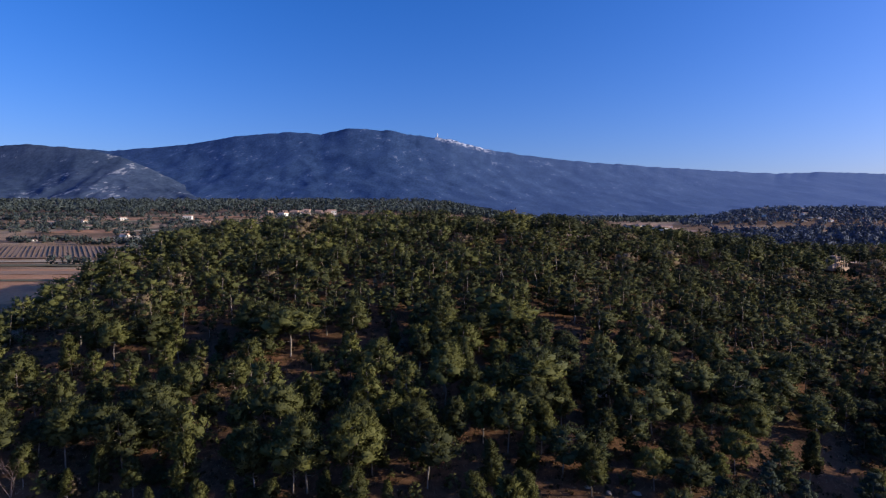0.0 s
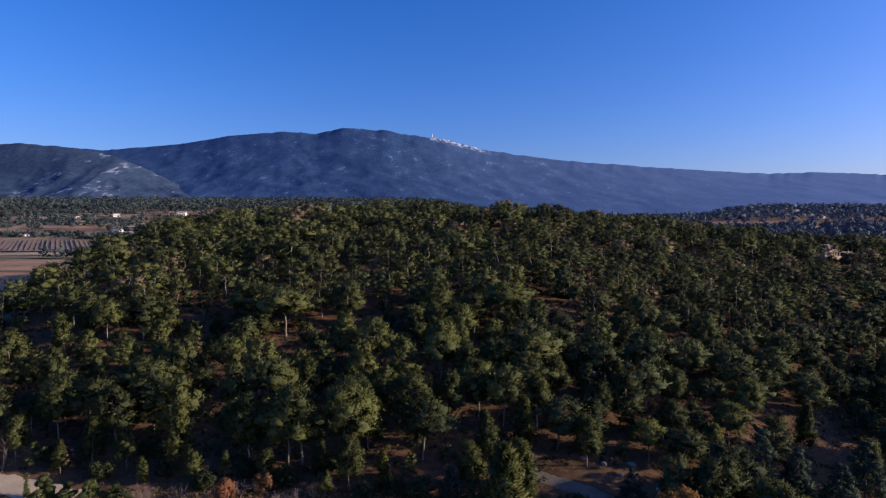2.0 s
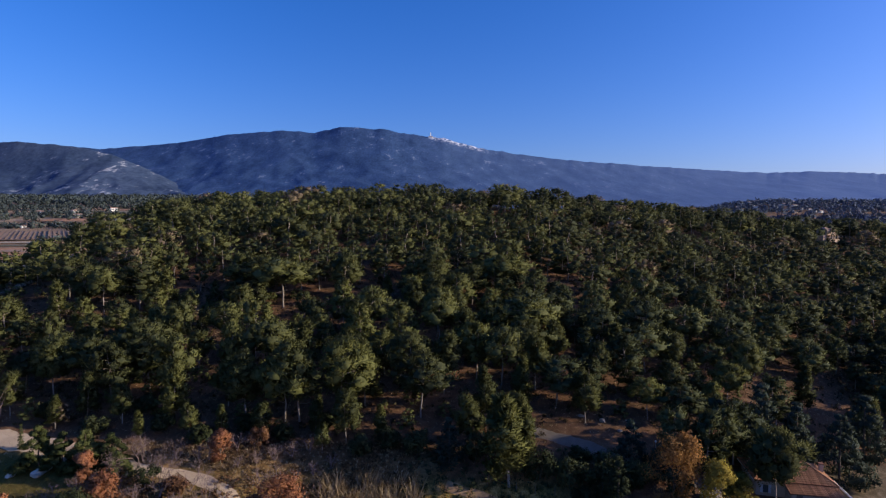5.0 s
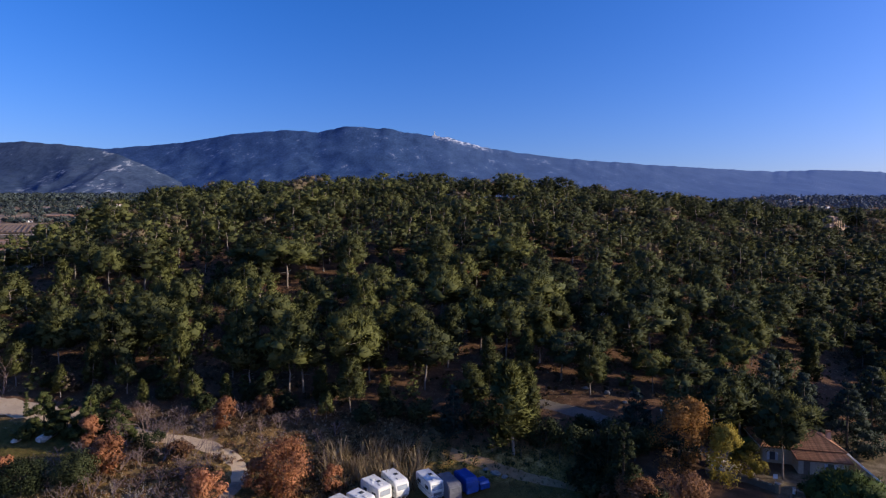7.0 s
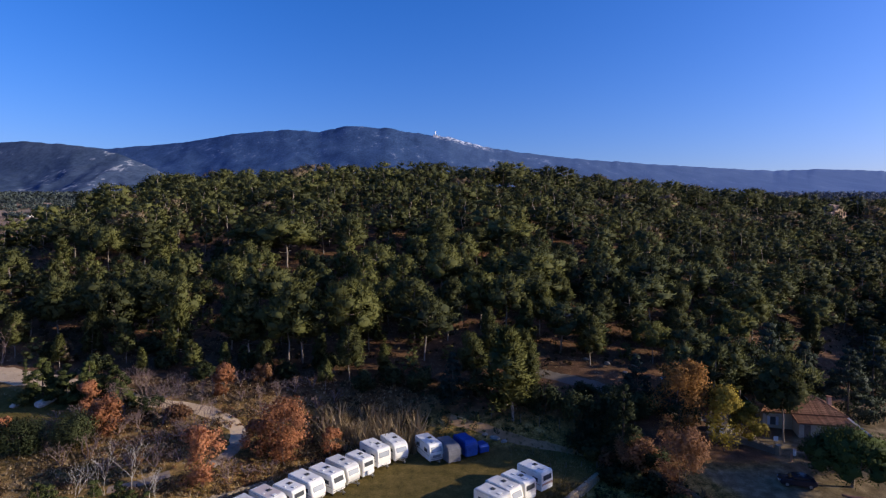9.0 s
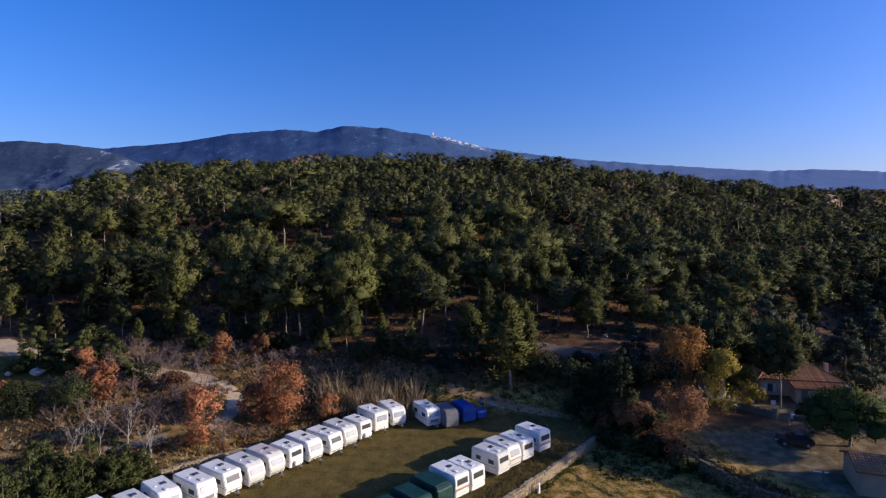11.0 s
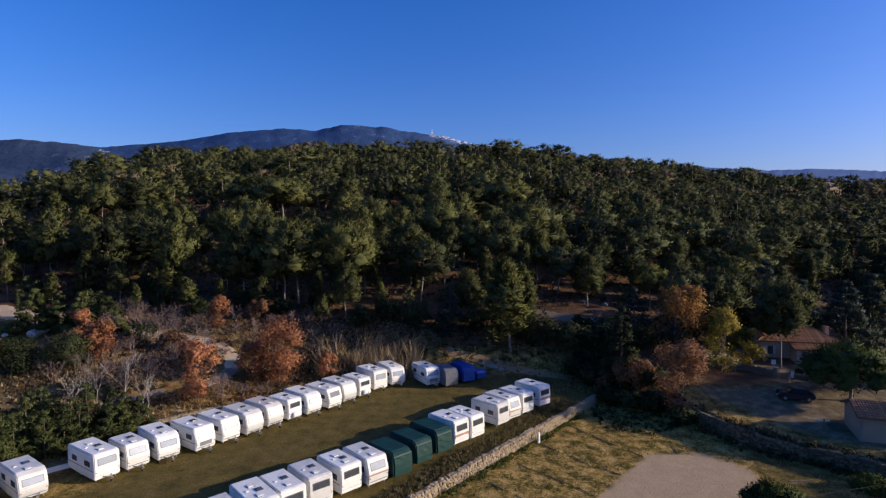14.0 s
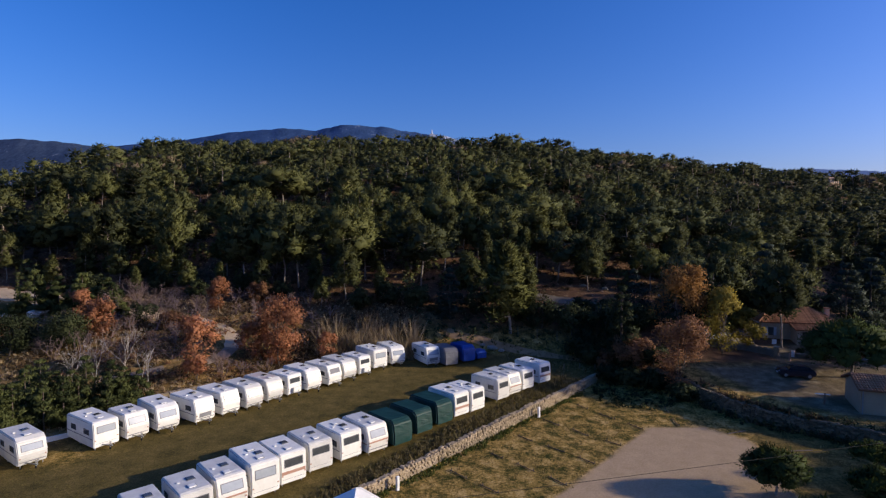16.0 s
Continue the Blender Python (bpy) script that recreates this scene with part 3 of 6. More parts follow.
for i, (x, y) in enumerate(spots):
    h = 10 * rng.uniform(0.66, 1.30) * (1.0 if x < 60 else 0.92)
    a, z, k, wide = rng.uniform(0, 360), gz(x, y), rng.randint(10), rng.uniform(0.8, 1.3) * (1.0 if y < 140 and x < 15 else 1.2 + 0.18 * float(smooth(150, 200, y)))
    if i < 205:
        put_pine(x, y, h, k, wide, a, rng.uniform(-4, 4))
        continue

    (wv, wf), tri, tint = far_shapes[k]
    s = h / 10
    c, d = math.cos(radians(a)) * s * wide, math.sin(radians(a)) * s * wide
    rot = np.array([[c, -d, 0], [d, c, 0], [0, 0, s]])
    moved = tri @ rot.T
    moved[:, :3] += (x, y, z)
    stuff_v.append(moved)
    # tint falls towards the right, where backlit shade is painted in
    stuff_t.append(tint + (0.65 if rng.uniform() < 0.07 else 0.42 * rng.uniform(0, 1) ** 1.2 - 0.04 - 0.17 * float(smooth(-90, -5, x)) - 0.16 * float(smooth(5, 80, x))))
    stuff_w.append(wv @ rot.T + (x, y, z))
    stuff_f.append(wf + base)
    base += len(wv)
forest = tagged(new("pine_forest"), "dense green pine forest on the hill", "forest", kind="stuff")
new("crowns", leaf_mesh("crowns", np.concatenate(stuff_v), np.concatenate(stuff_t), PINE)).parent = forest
part("trunks", (np.concatenate(stuff_w), np.concatenate(stuff_f)), BARK, forest, shade=True)
rng = np.random.RandomState(77)
low_v, low_t = [], []
for x, y in scatter(-118, 92, 93, 150, 4.6, rng, lambda x, y: noise.noise((x * 0.07, y * 0.07, 9.0)) > (-0.12 if x < 14 else 0.18) and y > 93 + max(0, x - 8) * 0.25 and abs(x) < 0.9 * y):
    (wv, wf), tri, tint = far_shapes[rng.choice((2, 4, 7))]
    a, s, wide = rng.uniform(0, 6.28), rng.uniform(0.2, 0.5), rng.uniform(1.0, 1.5)
    c, d = math.cos(a) * s * wide, math.sin(a) * s * wide
    moved = tri @ np.array([[c, -d, 0], [d, c, 0], [0, 0, s]]).T
    moved[:, :3] += (x, y, gz(x, y) - 1.4 * s)
    low_v.append(moved)
    low_t.append(tint + rng.uniform(0.0, 0.55))
tagged(new("undergrowth", leaf_mesh("undergrowth", np.concatenate(low_v), np.concatenate(low_t), PINE)), "young pines and shrubs on the forest floor", "undergrowth", kind="stuff")
for x, y, h in ((170, 250, 11), (181, 246, 6), (187, 247, 5.5)):
    put_pine(x, y, h, 3, 1.1)


# ---- walls, paths and marks of the ground ----
def hull_stone(rng, l, w, h):
    """A rough block: a box with pushed corners and one cut edge ring."""
    bm = bmesh.new()
    bmesh.ops.create_cube(bm, size=1)
    bmesh.ops.bevel(bm, geom=bm.edges[:], offset=0.14, segments=1, affect="EDGES")
    for q in bm.verts:
        q.co = Vector((q.co.x * l, q.co.y * w, q.co.z * h)) + Vector(rng.uniform(-0.07, 0.07, 3) * (l, w, h))
    return bm


STONE = mottled("limestone", (0.16, 0.12, 0.076), (0.32, 0.25, 0.165), 3.0, 0.95, fine=20, relief=0.5, vary=0.35)
MORTAR = mottled("earth_joint", (0.10, 0.08, 0.06), (0.17, 0.14, 0.11), 2.0, 1.0, fine=15)
# limestone with the shade of the car park wall put into its colour
SHADED_STONE = mottled("shaded_limestone", (0.045, 0.036, 0.021), (0.155, 0.122, 0.075), 2.0, 0.95, fine=14, relief=0.5, vary=0.5)
rng = np.random.RandomState(21)
stone_meshes, shaded_meshes = [], []
for k in range(10):
    bm = hull_stone(rng, rng.uniform(0.32, 0.55), 0.34, rng.uniform(0.17, 0.27))
    me = bpy.data.meshes.new("stone")
    bm.to_mesh(me)
    bm.free()
    me.materials.append(STONE)
    stone_meshes.append(me)
    me = me.copy()
    me.materials[0] = SHADED_STONE
    shaded_meshes.append(me)


def dry_wall(name, label, line, low, high, singles, rng, darker=False):
    """A dry-stone wall along line; low(x, y) and high(x, y) give its foot and its top. singles(x, y): stones that are
    objects of their own. The last argument takes the stones with shade put into their colour.
    """
    core_v, core_f, rest, made = [], [], [], 0
    wall = tagged(new(name), label, "wall", kind="structure")
    for (x0, y0), (x1, y1) in zip(line[:-1], line[1:]):
        d = math.hypot(x1 - x0, y1 - y0)
        ux, uy, turn = (x1 - x0) / d, (y1 - y0) / d, math.degrees(math.atan2(y1 - y0, x1 - x0))
        nx, ny = uy, -ux
        steps = max(2, int(d / 1.5))
        for i in range(steps):
            a, b = i / steps * d, (i + 1) / steps * d
            n0 = len(core_v)
            for u in (a, b):
                x, y = x0 + ux * u, y0 + uy * u
                for o in (-0.24, 0.20):
                    core_v += [(x + nx * o, y + ny * o, low(x, y) - 0.3), (x + nx * o, y + ny * o, high(x, y) - 0.12)]
            for q in ((0, 1, 5, 4), (2, 6, 7, 3), (1, 3, 7, 5), (0, 2, 3, 1), (4, 5, 7, 6)):
                core_f.append([n0 + k for k in q])
        u = 0.0
        xm, ym = (x0 + x1) / 2, (y0 + y1) / 2
        rows = max(2, int((high(xm, ym) - low(xm, ym)) / 0.2 + 0.5))
        for r in range(rows + 1):
            u = rng.uniform(0, 0.3)
            while u < d:
                x, y = x0 + ux * u, y0 + uy * u
                lo, hi = low(x, y), high(x, y)
                if r < rows:
                    m = pose(x + nx * 0.22, y + ny * 0.22, lo + 0.05 + (hi - lo) * (r + 0.4) / rows, rng.uniform(-6, 6), rng.uniform(-8, 8), turn + rng.uniform(-9, 9))
                else:
                    m = pose(x + nx * rng.uniform(-0.1, 0.1), y, hi - 0.06 + rng.uniform(-0.05, 0.06), rng.uniform(-9, 9), rng.uniform(-9, 9), turn + rng.uniform(-25, 25))
                m = m @ Matrix.Diagonal((rng.uniform(0.8, 1.15), 1, rng.uniform(0.8, 1.1), 1))
                me = (shaded_meshes if darker else stone_meshes)[rng.randint(10)]
                if made < 290 and singles(x, y):
                    ob = new("stone", me)
                    ob.parent, ob.matrix_basis = wall, m
                    made += 1
                else:
                    rest.append((me, m))
                u += rng.uniform(0.3, 0.5)
    part("core", (core_v, core_f), MORTAR, wall)
    if rest:
        v, f, n0 = [], [], 0
        for me, m in rest:
            bm = bmesh.new()
            bm.from_mesh(me)
            bmesh.ops.triangulate(bm, faces=bm.faces[:])
            v += [m @ q.co for q in bm.verts]
            f += [[n0 + q.index for q in fc.verts] for fc in bm.faces]
            n0 += len(bm.verts)
            bm.free()
        tagged(part("stones", ([tuple(q) for q in v], f), SHADED_STONE if darker else STONE, wall), kind="stuff")
    return wall


def strip(name, label, line, width, mat, lift=0.05, category="path", step=0.6):
    """A path laid on the ground along a smooth line."""
    pts = [Vector((x, y)) for x, y in line]
    fine = []
    for i in range(len(pts) - 1):
        p0, p1, p2, p3 = pts[max(i - 1, 0)], pts[i], pts[i + 1], pts[min(i + 2, len(pts) - 1)]
        n = max(2, int((p2 - p1).length / step))
        for k in range(n):
            t = k / n
            fine.append(0.5 * (2 * p1 + (p2 - p0) * t + (2 * p0 - 5 * p1 + 4 * p2 - p3) * t * t + (3 * p1 - p0 - 3 * p2 + p3) * t ** 3))
    fine.append(pts[-1])
    v, f, cols = [], [], 7
    for i, p in enumerate(fine):
        d = (fine[min(i + 1, len(fine) - 1)] - fine[max(i - 1, 0)]).normalized()
        wob = 1 + 0.08 * math.sin(i * 0.9) + 0.05 * math.sin(i * 2.3)
        for k in range(cols):
            o = (k / (cols - 1) - 0.5) * width * wob
            x, y = p.x - d.y * o, p.y + d.x * o
            edge = 1 if 0 < k < cols - 1 else -1.2
            v.append((x, y, gz(x, y) + lift * edge))
    for i in range(len(fine) - 1):
        for k in range(cols - 1):
            a = i * cols + k
            f.append((a, a + 1, a + cols + 1, a + cols))
    return tagged(new(name, mesh_of(name, v, f, mat, True)), label, category, kind="structure")


GRAVEL = mottled("pale_gravel", (0.38, 0.275, 0.175), (0.56, 0.425, 0.285), 0.5, 1.0, fine=14, relief=0.4)
ASPHALT = mottled("old_asphalt", (0.12, 0.095, 0.072), (0.19, 0.155, 0.12), 0.6, 0.9, fine=25)
strip("path", "pale winding gravel track through the scrub", [(-62, 86.5), (-54, 85.2), (-46.3, 83.2), (-36.8, 81.8), (-30, 78.3), (-28.4, 75.0)], 2.8, GRAVEL)
TRACK = mottled("worn_earth_track", (0.13, 0.085, 0.055), (0.34, 0.26, 0.19), 0.9, 1.0, fine=9, relief=0.4)
strip("track", "worn earth track through dry grass and scrub", [(-28.5, 75.6), (-29, 72.6), (-30.4, 70.4)], 1.9, TRACK, 0.04)
strip("track", "worn earth track between brambles and bare trees", [(-34.6, 68.2), (-37.8, 66.1), (-40.6, 64.9)], 1.6, TRACK, 0.04)
BARE_EARTH = mottled("bare_red_earth", (0.19, 0.105, 0.05), (0.40, 0.25, 0.13), 0.7, 1.0, fine=9, relief=0.4)
strip("track", "bare earth path below the wood", [(1.5, 83.6), (6, 82.2), (11.5, 80.2), (17, 78.6), (21.5, 77.0)], 2.0, BARE_EARTH, 0.05)
strip("drive", "pale gravel drive beside the wood", [(-104, 92), (-86, 91.5), (-72, 89.8), (-60, 87)], 5.0, GRAVEL, category="drive")
strip("road", "narrow grey asphalt road along the wood's foot", [(14, 97.5), (18.7, 94.5), (22, 92.6), (27, 90.2), (31, 87), (38, 84.5), (46, 83), (52, 84)], 3.4, ASPHALT, 0.06, "road")

dry_wall("wall_terrace", "low dry-stone retaining wall below the parked caravans", [(float(wall_one_x(q)), q) for q in (33, 38.5, 44.5, 50, 56, 62, 68, 72.5)],
         lambda x, y: -1.5, lambda x, y: -0.42 + 0.01 * (y - 45) + 0.08 * math.sin(x * 1.1) * math.sin(y * 0.7), lambda x, y: 0 < x < 14, np.random.RandomState(3))
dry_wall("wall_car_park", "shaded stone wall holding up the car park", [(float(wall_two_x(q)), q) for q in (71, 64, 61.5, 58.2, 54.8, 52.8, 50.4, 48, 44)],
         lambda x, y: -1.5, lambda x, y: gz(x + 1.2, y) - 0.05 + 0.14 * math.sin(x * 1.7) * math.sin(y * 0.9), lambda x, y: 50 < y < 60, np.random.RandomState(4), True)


# ---- caravans ----
def paint(name, c1, c2, rough=0.5):
    return mottled(name, c1, c2, 0.8, rough, fine=4, relief=0.0, spec=0.5, grain=0.1)


SHELL = paint("white_shell", (0.68, 0.66, 0.60), (0.83, 0.81, 0.75))
CREAM = paint("cream_shell", (0.62, 0.595, 0.54), (0.74, 0.715, 0.66))
GREYED = paint("weathered_shell", (0.50, 0.485, 0.45), (0.68, 0.665, 0.62))
PINKISH = paint("pinkish_roof", (0.52, 0.43, 0.38), (0.62, 0.53, 0.48))
ACRYLIC = paint("smoked_acrylic", (0.045, 0.05, 0.055), (0.09, 0.095, 0.10), 0.12)
PALE_PANE = paint("blinded_window", (0.33, 0.36, 0.39), (0.42, 0.45, 0.48), 0.15)
TRIM = paint("grey_trim", (0.16, 0.16, 0.17), (0.27, 0.27, 0.28), 0.5)
BAND = paint("rust_band", (0.33, 0.16, 0.10), (0.48, 0.30, 0.22), 0.5)
TYRE = mottled("tyre_rubber", (0.015, 0.015, 0.016), (0.035, 0.033, 0.03), 8, 0.9)
STEEL = mottled("galvanised_steel", (0.28, 0.28, 0.28), (0.42, 0.42, 0.42), 6, 0.5, 0.8)


def extruded(profile, w, bevel=0.07, segments=2):
    """A closed x-z outline pulled to a width along y, edges rounded."""
    bm = bmesh.new()
    ring = [[bm.verts.new((x, s * w / 2, z)) for x, z in profile] for s in (-1, 1)]
    bm.faces.new(ring[0])
    bm.faces.new(ring[1][::-1])
    n = len(profile)
    for i in range(n):
        bm.faces.new((ring[0][i], ring[1][i], ring[1][(i + 1) % n], ring[0][(i + 1) % n]))
    bmesh.ops.recalc_face_normals(bm, faces=bm.faces[:])
    if bevel:
        bmesh.ops.bevel(bm, geom=bm.edges[:], offset=bevel, segments=segments, affect="EDGES", clamp_overlap=True)
    return bm


def block(x0, x1, y0, y1, z0, z1, bevel=0.0, bm=None):
    bm = bm or bmesh.new()
    r = bmesh.ops.create_cube(bm, size=1, matrix=Matrix.Translation(((x0 + x1) / 2, (y0 + y1) / 2, (z0 + z1) / 2)) @ Matrix.Diagonal((abs(x1 - x0), abs(y1 - y0), abs(z1 - z0), 1)))
    if bevel:
        es = {e for q in r["verts"] for e in q.link_edges}
        bmesh.ops.bevel(bm, geom=list(es), offset=bevel, segments=2, affect="EDGES", clamp_overlap=True)
    return bm


def slab_on(p, q, a, b, y0, y1, thick=0.03):
    """A rounded plate on the outline's stretch from p to q (x, z), from a to b of its length."""
    px, pz, qx, qz = p[0], p[1], q[0], q[1]
    dx, dz = qx - px, qz - pz
    ln = math.hypot(dx, dz)
    nx, nz = dz / ln, -dx / ln
    if nx < 0:
        nx, nz = -nx, -nz
    bm = block(-0.5 * ln * (b - a), 0.5 * ln * (b - a), y0, y1, -0.01, thick, 0.012)
    c = Vector((px + dx * (a + b) / 2, 0, pz + dz * (a + b) / 2))
    m = Matrix(((dx / ln, 0, nx, c.x), (0, 1, 0, 0), (dz / ln, 0, nz, c.z), (0, 0, 0, 1)))
    bmesh.ops.transform(bm, matrix=m, verts=bm.verts[:])
    bmesh.ops.recalc_face_normals(bm, faces=bm.faces[:])
    return bm


def disc(radius, y0, y1, at, sides=18):
    bm = bmesh.new()
    bmesh.ops.create_cone(bm, cap_ends=True, segments=sides, radius1=radius, radius2=radius, depth=abs(y1 - y0),
                          matrix=Matrix.Translation((at[0], (y0 + y1) / 2, at[1])) @ Matrix.Rotation(radians(90), 4, "X"))
    bmesh.ops.bevel(bm, geom=[e for e in bm.edges if len(e.link_faces) == 2 and any(len(f.verts) > 4 for f in e.link_faces)], offset=min(0.03, radius * 0.2), segments=2, affect="EDGES")
    return bm


def caravan(label, length, width, height, nose, skin, window, band=None, hatches=2, towbar=True, chest=False, roof_skin=None, panels=False):
    """A touring caravan; +x is the end that shows, the ground is z = 0, its foot is under that end."""
    top = tagged(new("caravan"), label, "caravan", "parked caravans")
    L, w, h = length, width, height
    if nose == "sloped":
        pr = [(-L, 0.3), (-L - 0.04, 1.3), (-L + 0.12, h - 0.1), (-L + 0.3, h), (-0.85, h), (-0.32, h - 0.28), (0.0, 1.25), (-0.05, 0.8), (-0.28, 0.25), (-L * 0.5, 0.2)]
        face = ((-0.32, h - 0.28), (0.0, 1.25))
    elif nose == "angled":
        pr = [(-L, 0.3), (-L - 0.03, 1.3), (-L + 0.25, h - 0.06), (-0.55, h), (-0.38, h - 0.1), (0.0, 1.3), (-0.16, 0.25), (-L * 0.5, 0.2)]
        face = ((-0.38, h - 0.1), (0.0, 1.3))
    else:
        pr = [(-L, 0.3), (-L, h - 0.2), (-L + 0.2, h), (-0.28, h), (-0.08, h - 0.14), (0.0, 1.3), (-0.05, 0.24), (-L * 0.5, 0.2)]
        face = ((-0.08, h - 0.14), (0.0, 1.3))
    part("body", extruded(pr, w, 0.075), skin, top)
    part("front_window", slab_on(*face, 0.30, 0.78, -w * 0.34, w * 0.34), window, top, "wide acrylic end window")
    part("window_frame", slab_on(*face, 0.25, 0.83, -w * 0.37, w * 0.37, 0.016), TRIM, top)
    for s in (-1, 1):
        for k, (a, b) in enumerate(((-L * 0.36, -L * 0.16), (-L * 0.82, -L * 0.64))):
            part("side_window", block(a, b, s * (w / 2 - 0.01), s * (w / 2 + 0.022), 1.28, 1.78, 0.01), ACRYLIC, top, "dark acrylic side window")
        part("awning_rail", block(-L + 0.3, -0.9, s * (w / 2 - 0.02), s * (w / 2 + 0.014), h - 0.17, h - 0.135), TRIM, top)
        part("trim_strip", block(-L + 0.1, -0.25, s * (w / 2 - 0.01), s * (w / 2 + 0.012), 0.98, 1.06), band or TRIM, top)
        wheel = part("wheel", disc(0.30, s * (w / 2 - 0.24), s * (w / 2 - 0.05), (-L * 0.52, 0.30)), TYRE, top)
        part("hub", disc(0.17, s * (w / 2 - 0.06), s * (w / 2 - 0.03), (-L * 0.52, 0.30), 12), STEEL, wheel)
    part("bumper_rail", slab_on((0.0, 1.25), (-0.06, 0.5), 0.86, 0.97, -w * 0.43, w * 0.43, 0.02), TRIM, top)
    part("door", block(-L * 0.60, -L * 0.60 + 0.58, w / 2 - 0.01, w / 2 + 0.018, 0.52, 2.1, 0.012), skin, top)
    if band:
        part("end_band", slab_on((0.0, 1.3), (-0.05, 0.47) if nose == "flat" else (-0.05, 0.8), 0.1, 0.4, -w * 0.46, w * 0.46, 0.018), band, top)
    if panels:
        part("locker_panel", slab_on((0.0, 1.28), (-0.12, 0.55), 0.25, 0.85, -w * 0.3, w * 0.3, 0.02), TRIM, top, "grey locker panel")
    for k in range(hatches):
        x = -L * (0.24 + 0.62 * k / max(2, hatches))
        hatch = part("roof_hatch", block(x - 0.26, x + 0.26, -0.28 + 0.3 * (k % 2), 0.24 + 0.3 * (k % 2), h - 0.02, h + 0.08, 0.025), SHELL if k % 2 == 0 else ACRYLIC, top)
        part("hatch_rim", block(x - 0.31, x + 0.31, -0.33 + 0.3 * (k % 2), 0.29 + 0.3 * (k % 2), h - 0.02, h + 0.025, 0.01), TRIM, hatch)
    part("roof_vent", block(-L * 0.5 - 0.12, -L * 0.5 + 0.12, -0.7, -0.48, h - 0.02, h + 0.06, 0.02), SHELL, top)
    if roof_skin:
        part("roof_panel", block(-L + 0.5, -1.1, -w / 2 + 0.16, w / 2 - 0.16, h - 0.03, h + 0.008), roof_skin, top)
    if towbar:
        bm = bmesh.new()
        for s in (-1, 1):
            r = bmesh.ops.create_cube(bm, size=1, matrix=Matrix.Translation((0.32, s * 0.22, 0.42)) @ Matrix.Rotation(-s * 0.42, 4, "Z") @ Matrix.Diagonal((1.15, 0.06, 0.09, 1)))
        part("tow_bar", bm, STEEL, top)
        jock = part("jockey_wheel", disc(0.12, -0.05, 0.05, (0.62, 0.12), 12), TYRE, top)
        part("jockey_post", block(0.59, 0.65, -0.03, 0.03, 0.12, 0.75), STEEL, jock)
        part("hitch", block(0.78, 1.02, -0.05, 0.05, 0.40, 0.52, 0.02), STEEL, top)
    if chest:
        part("gas_chest", block(-0.05, 0.38, -0.5, 0.5, 0.42, 0.98, 0.06), skin, top)
    for s in (-1, 1):
        part("corner_leg", block(-0.42, -0.36, s * (w / 2 - 0.3), s * (w / 2 - 0.24), -0.02, 0.48), STEEL, top)
        part("lamp", slab_on((0.0, 1.25), (-0.05, 0.6), 0.45, 0.62, s * w * 0.40, s * w * 0.46, 0.03), BAND, top, "small red lamp")
    return top


# left row: kinds, then place of each shown end (x, y), turn
kinds = [
    caravan("white touring caravan with a wide sloped front", 5.0, 2.15, 2.55, "sloped", SHELL, PALE_PANE),
    caravan("tall white square-built caravan with dark roof hatches", 4.6, 2.25, 2.65, "flat", SHELL, PALE_PANE, hatches=3),
    caravan("old cream caravan with a rounded angled nose", 4.2, 2.1, 2.5, "angled", CREAM, PALE_PANE),
    caravan("white caravan with a grey locker under its window", 5.2, 2.15, 2.5, "angled", SHELL, PALE_PANE, panels=True),
    caravan("small white caravan with a gas chest", 3.8, 2.05, 2.45, "flat", SHELL, ACRYLIC, chest=True),
    caravan("weathered white caravan with a pinkish roof", 4.8, 2.15, 2.52, "sloped", GREYED, PALE_PANE, roof_skin=PINKISH),
    caravan("white touring caravan with grime along its roof edge", 4.9, 2.15, 2.5, "sloped", GREYED, PALE_PANE),
    caravan("long white caravan with small dark roof hatches", 5.3, 2.2, 2.55, "flat", SHELL, PALE_PANE, hatches=3, towbar=True),
    caravan("white caravan with a smoked front window", 5.0, 2.15, 2.5, "angled", SHELL, ACRYLIC),
]
back_kinds = [
    caravan("white caravan turned backwards, rust-coloured band", 4.2, 2.2, 2.6, "flat", SHELL, ACRYLIC, band=BAND, towbar=False),
    caravan("white caravan turned backwards, dark rear window", 4.0, 2.2, 2.55, "flat", SHELL, ACRYLIC, hatches=3, towbar=False),
    caravan("beige-roofed old caravan turned backwards", 4.6, 2.2, 2.55, "angled", CREAM, PALE_PANE, band=BAND, towbar=False, roof_skin=GREYED),
    caravan("grey-roofed white caravan turned backwards", 4.1, 2.2, 2.55, "flat", GREYED, ACRYLIC, towbar=False, roof_skin=GREYED),
    caravan("tall white caravan with rear steps and dark hatches", 4.6, 2.25, 2.7, "flat", SHELL, PALE_PANE, hatches=3, towbar=False),
]
placed = {}


def park(kind, x, y, turn):
    m = pose(x, y, gz(x - 1.5, y + 1.5), 0, 0, turn)
    ob = copy_thing(kind, m) if kind in placed else kind
    placed[kind] = 1
    ob.matrix_basis = m
    return ob


LEFT_ROW = [(0, -36.6, 42.6, -36), (6, -34.0, 45.2, -36), (7, -30.0, 48.8, -34), (2, -28.2, 50.7, -37), (0, -26.2, 52.5, -41), (3, -23.5, 54.6, -36), (8, -21.7, 56.8, -35), (6, -19.8, 58.6, -37),
            (5, -18.2, 60.8, -37), (4, -16.6, 62.9, -35), (0, -14.6, 64.4, -39), (8, -12.5, 66.4, -38), (6, -11.0, 68.5, -41), (4, -9.4, 70.6, -41), (1, -7.6, 73.0, -49), (0, -5.3, 74.5, -58)]
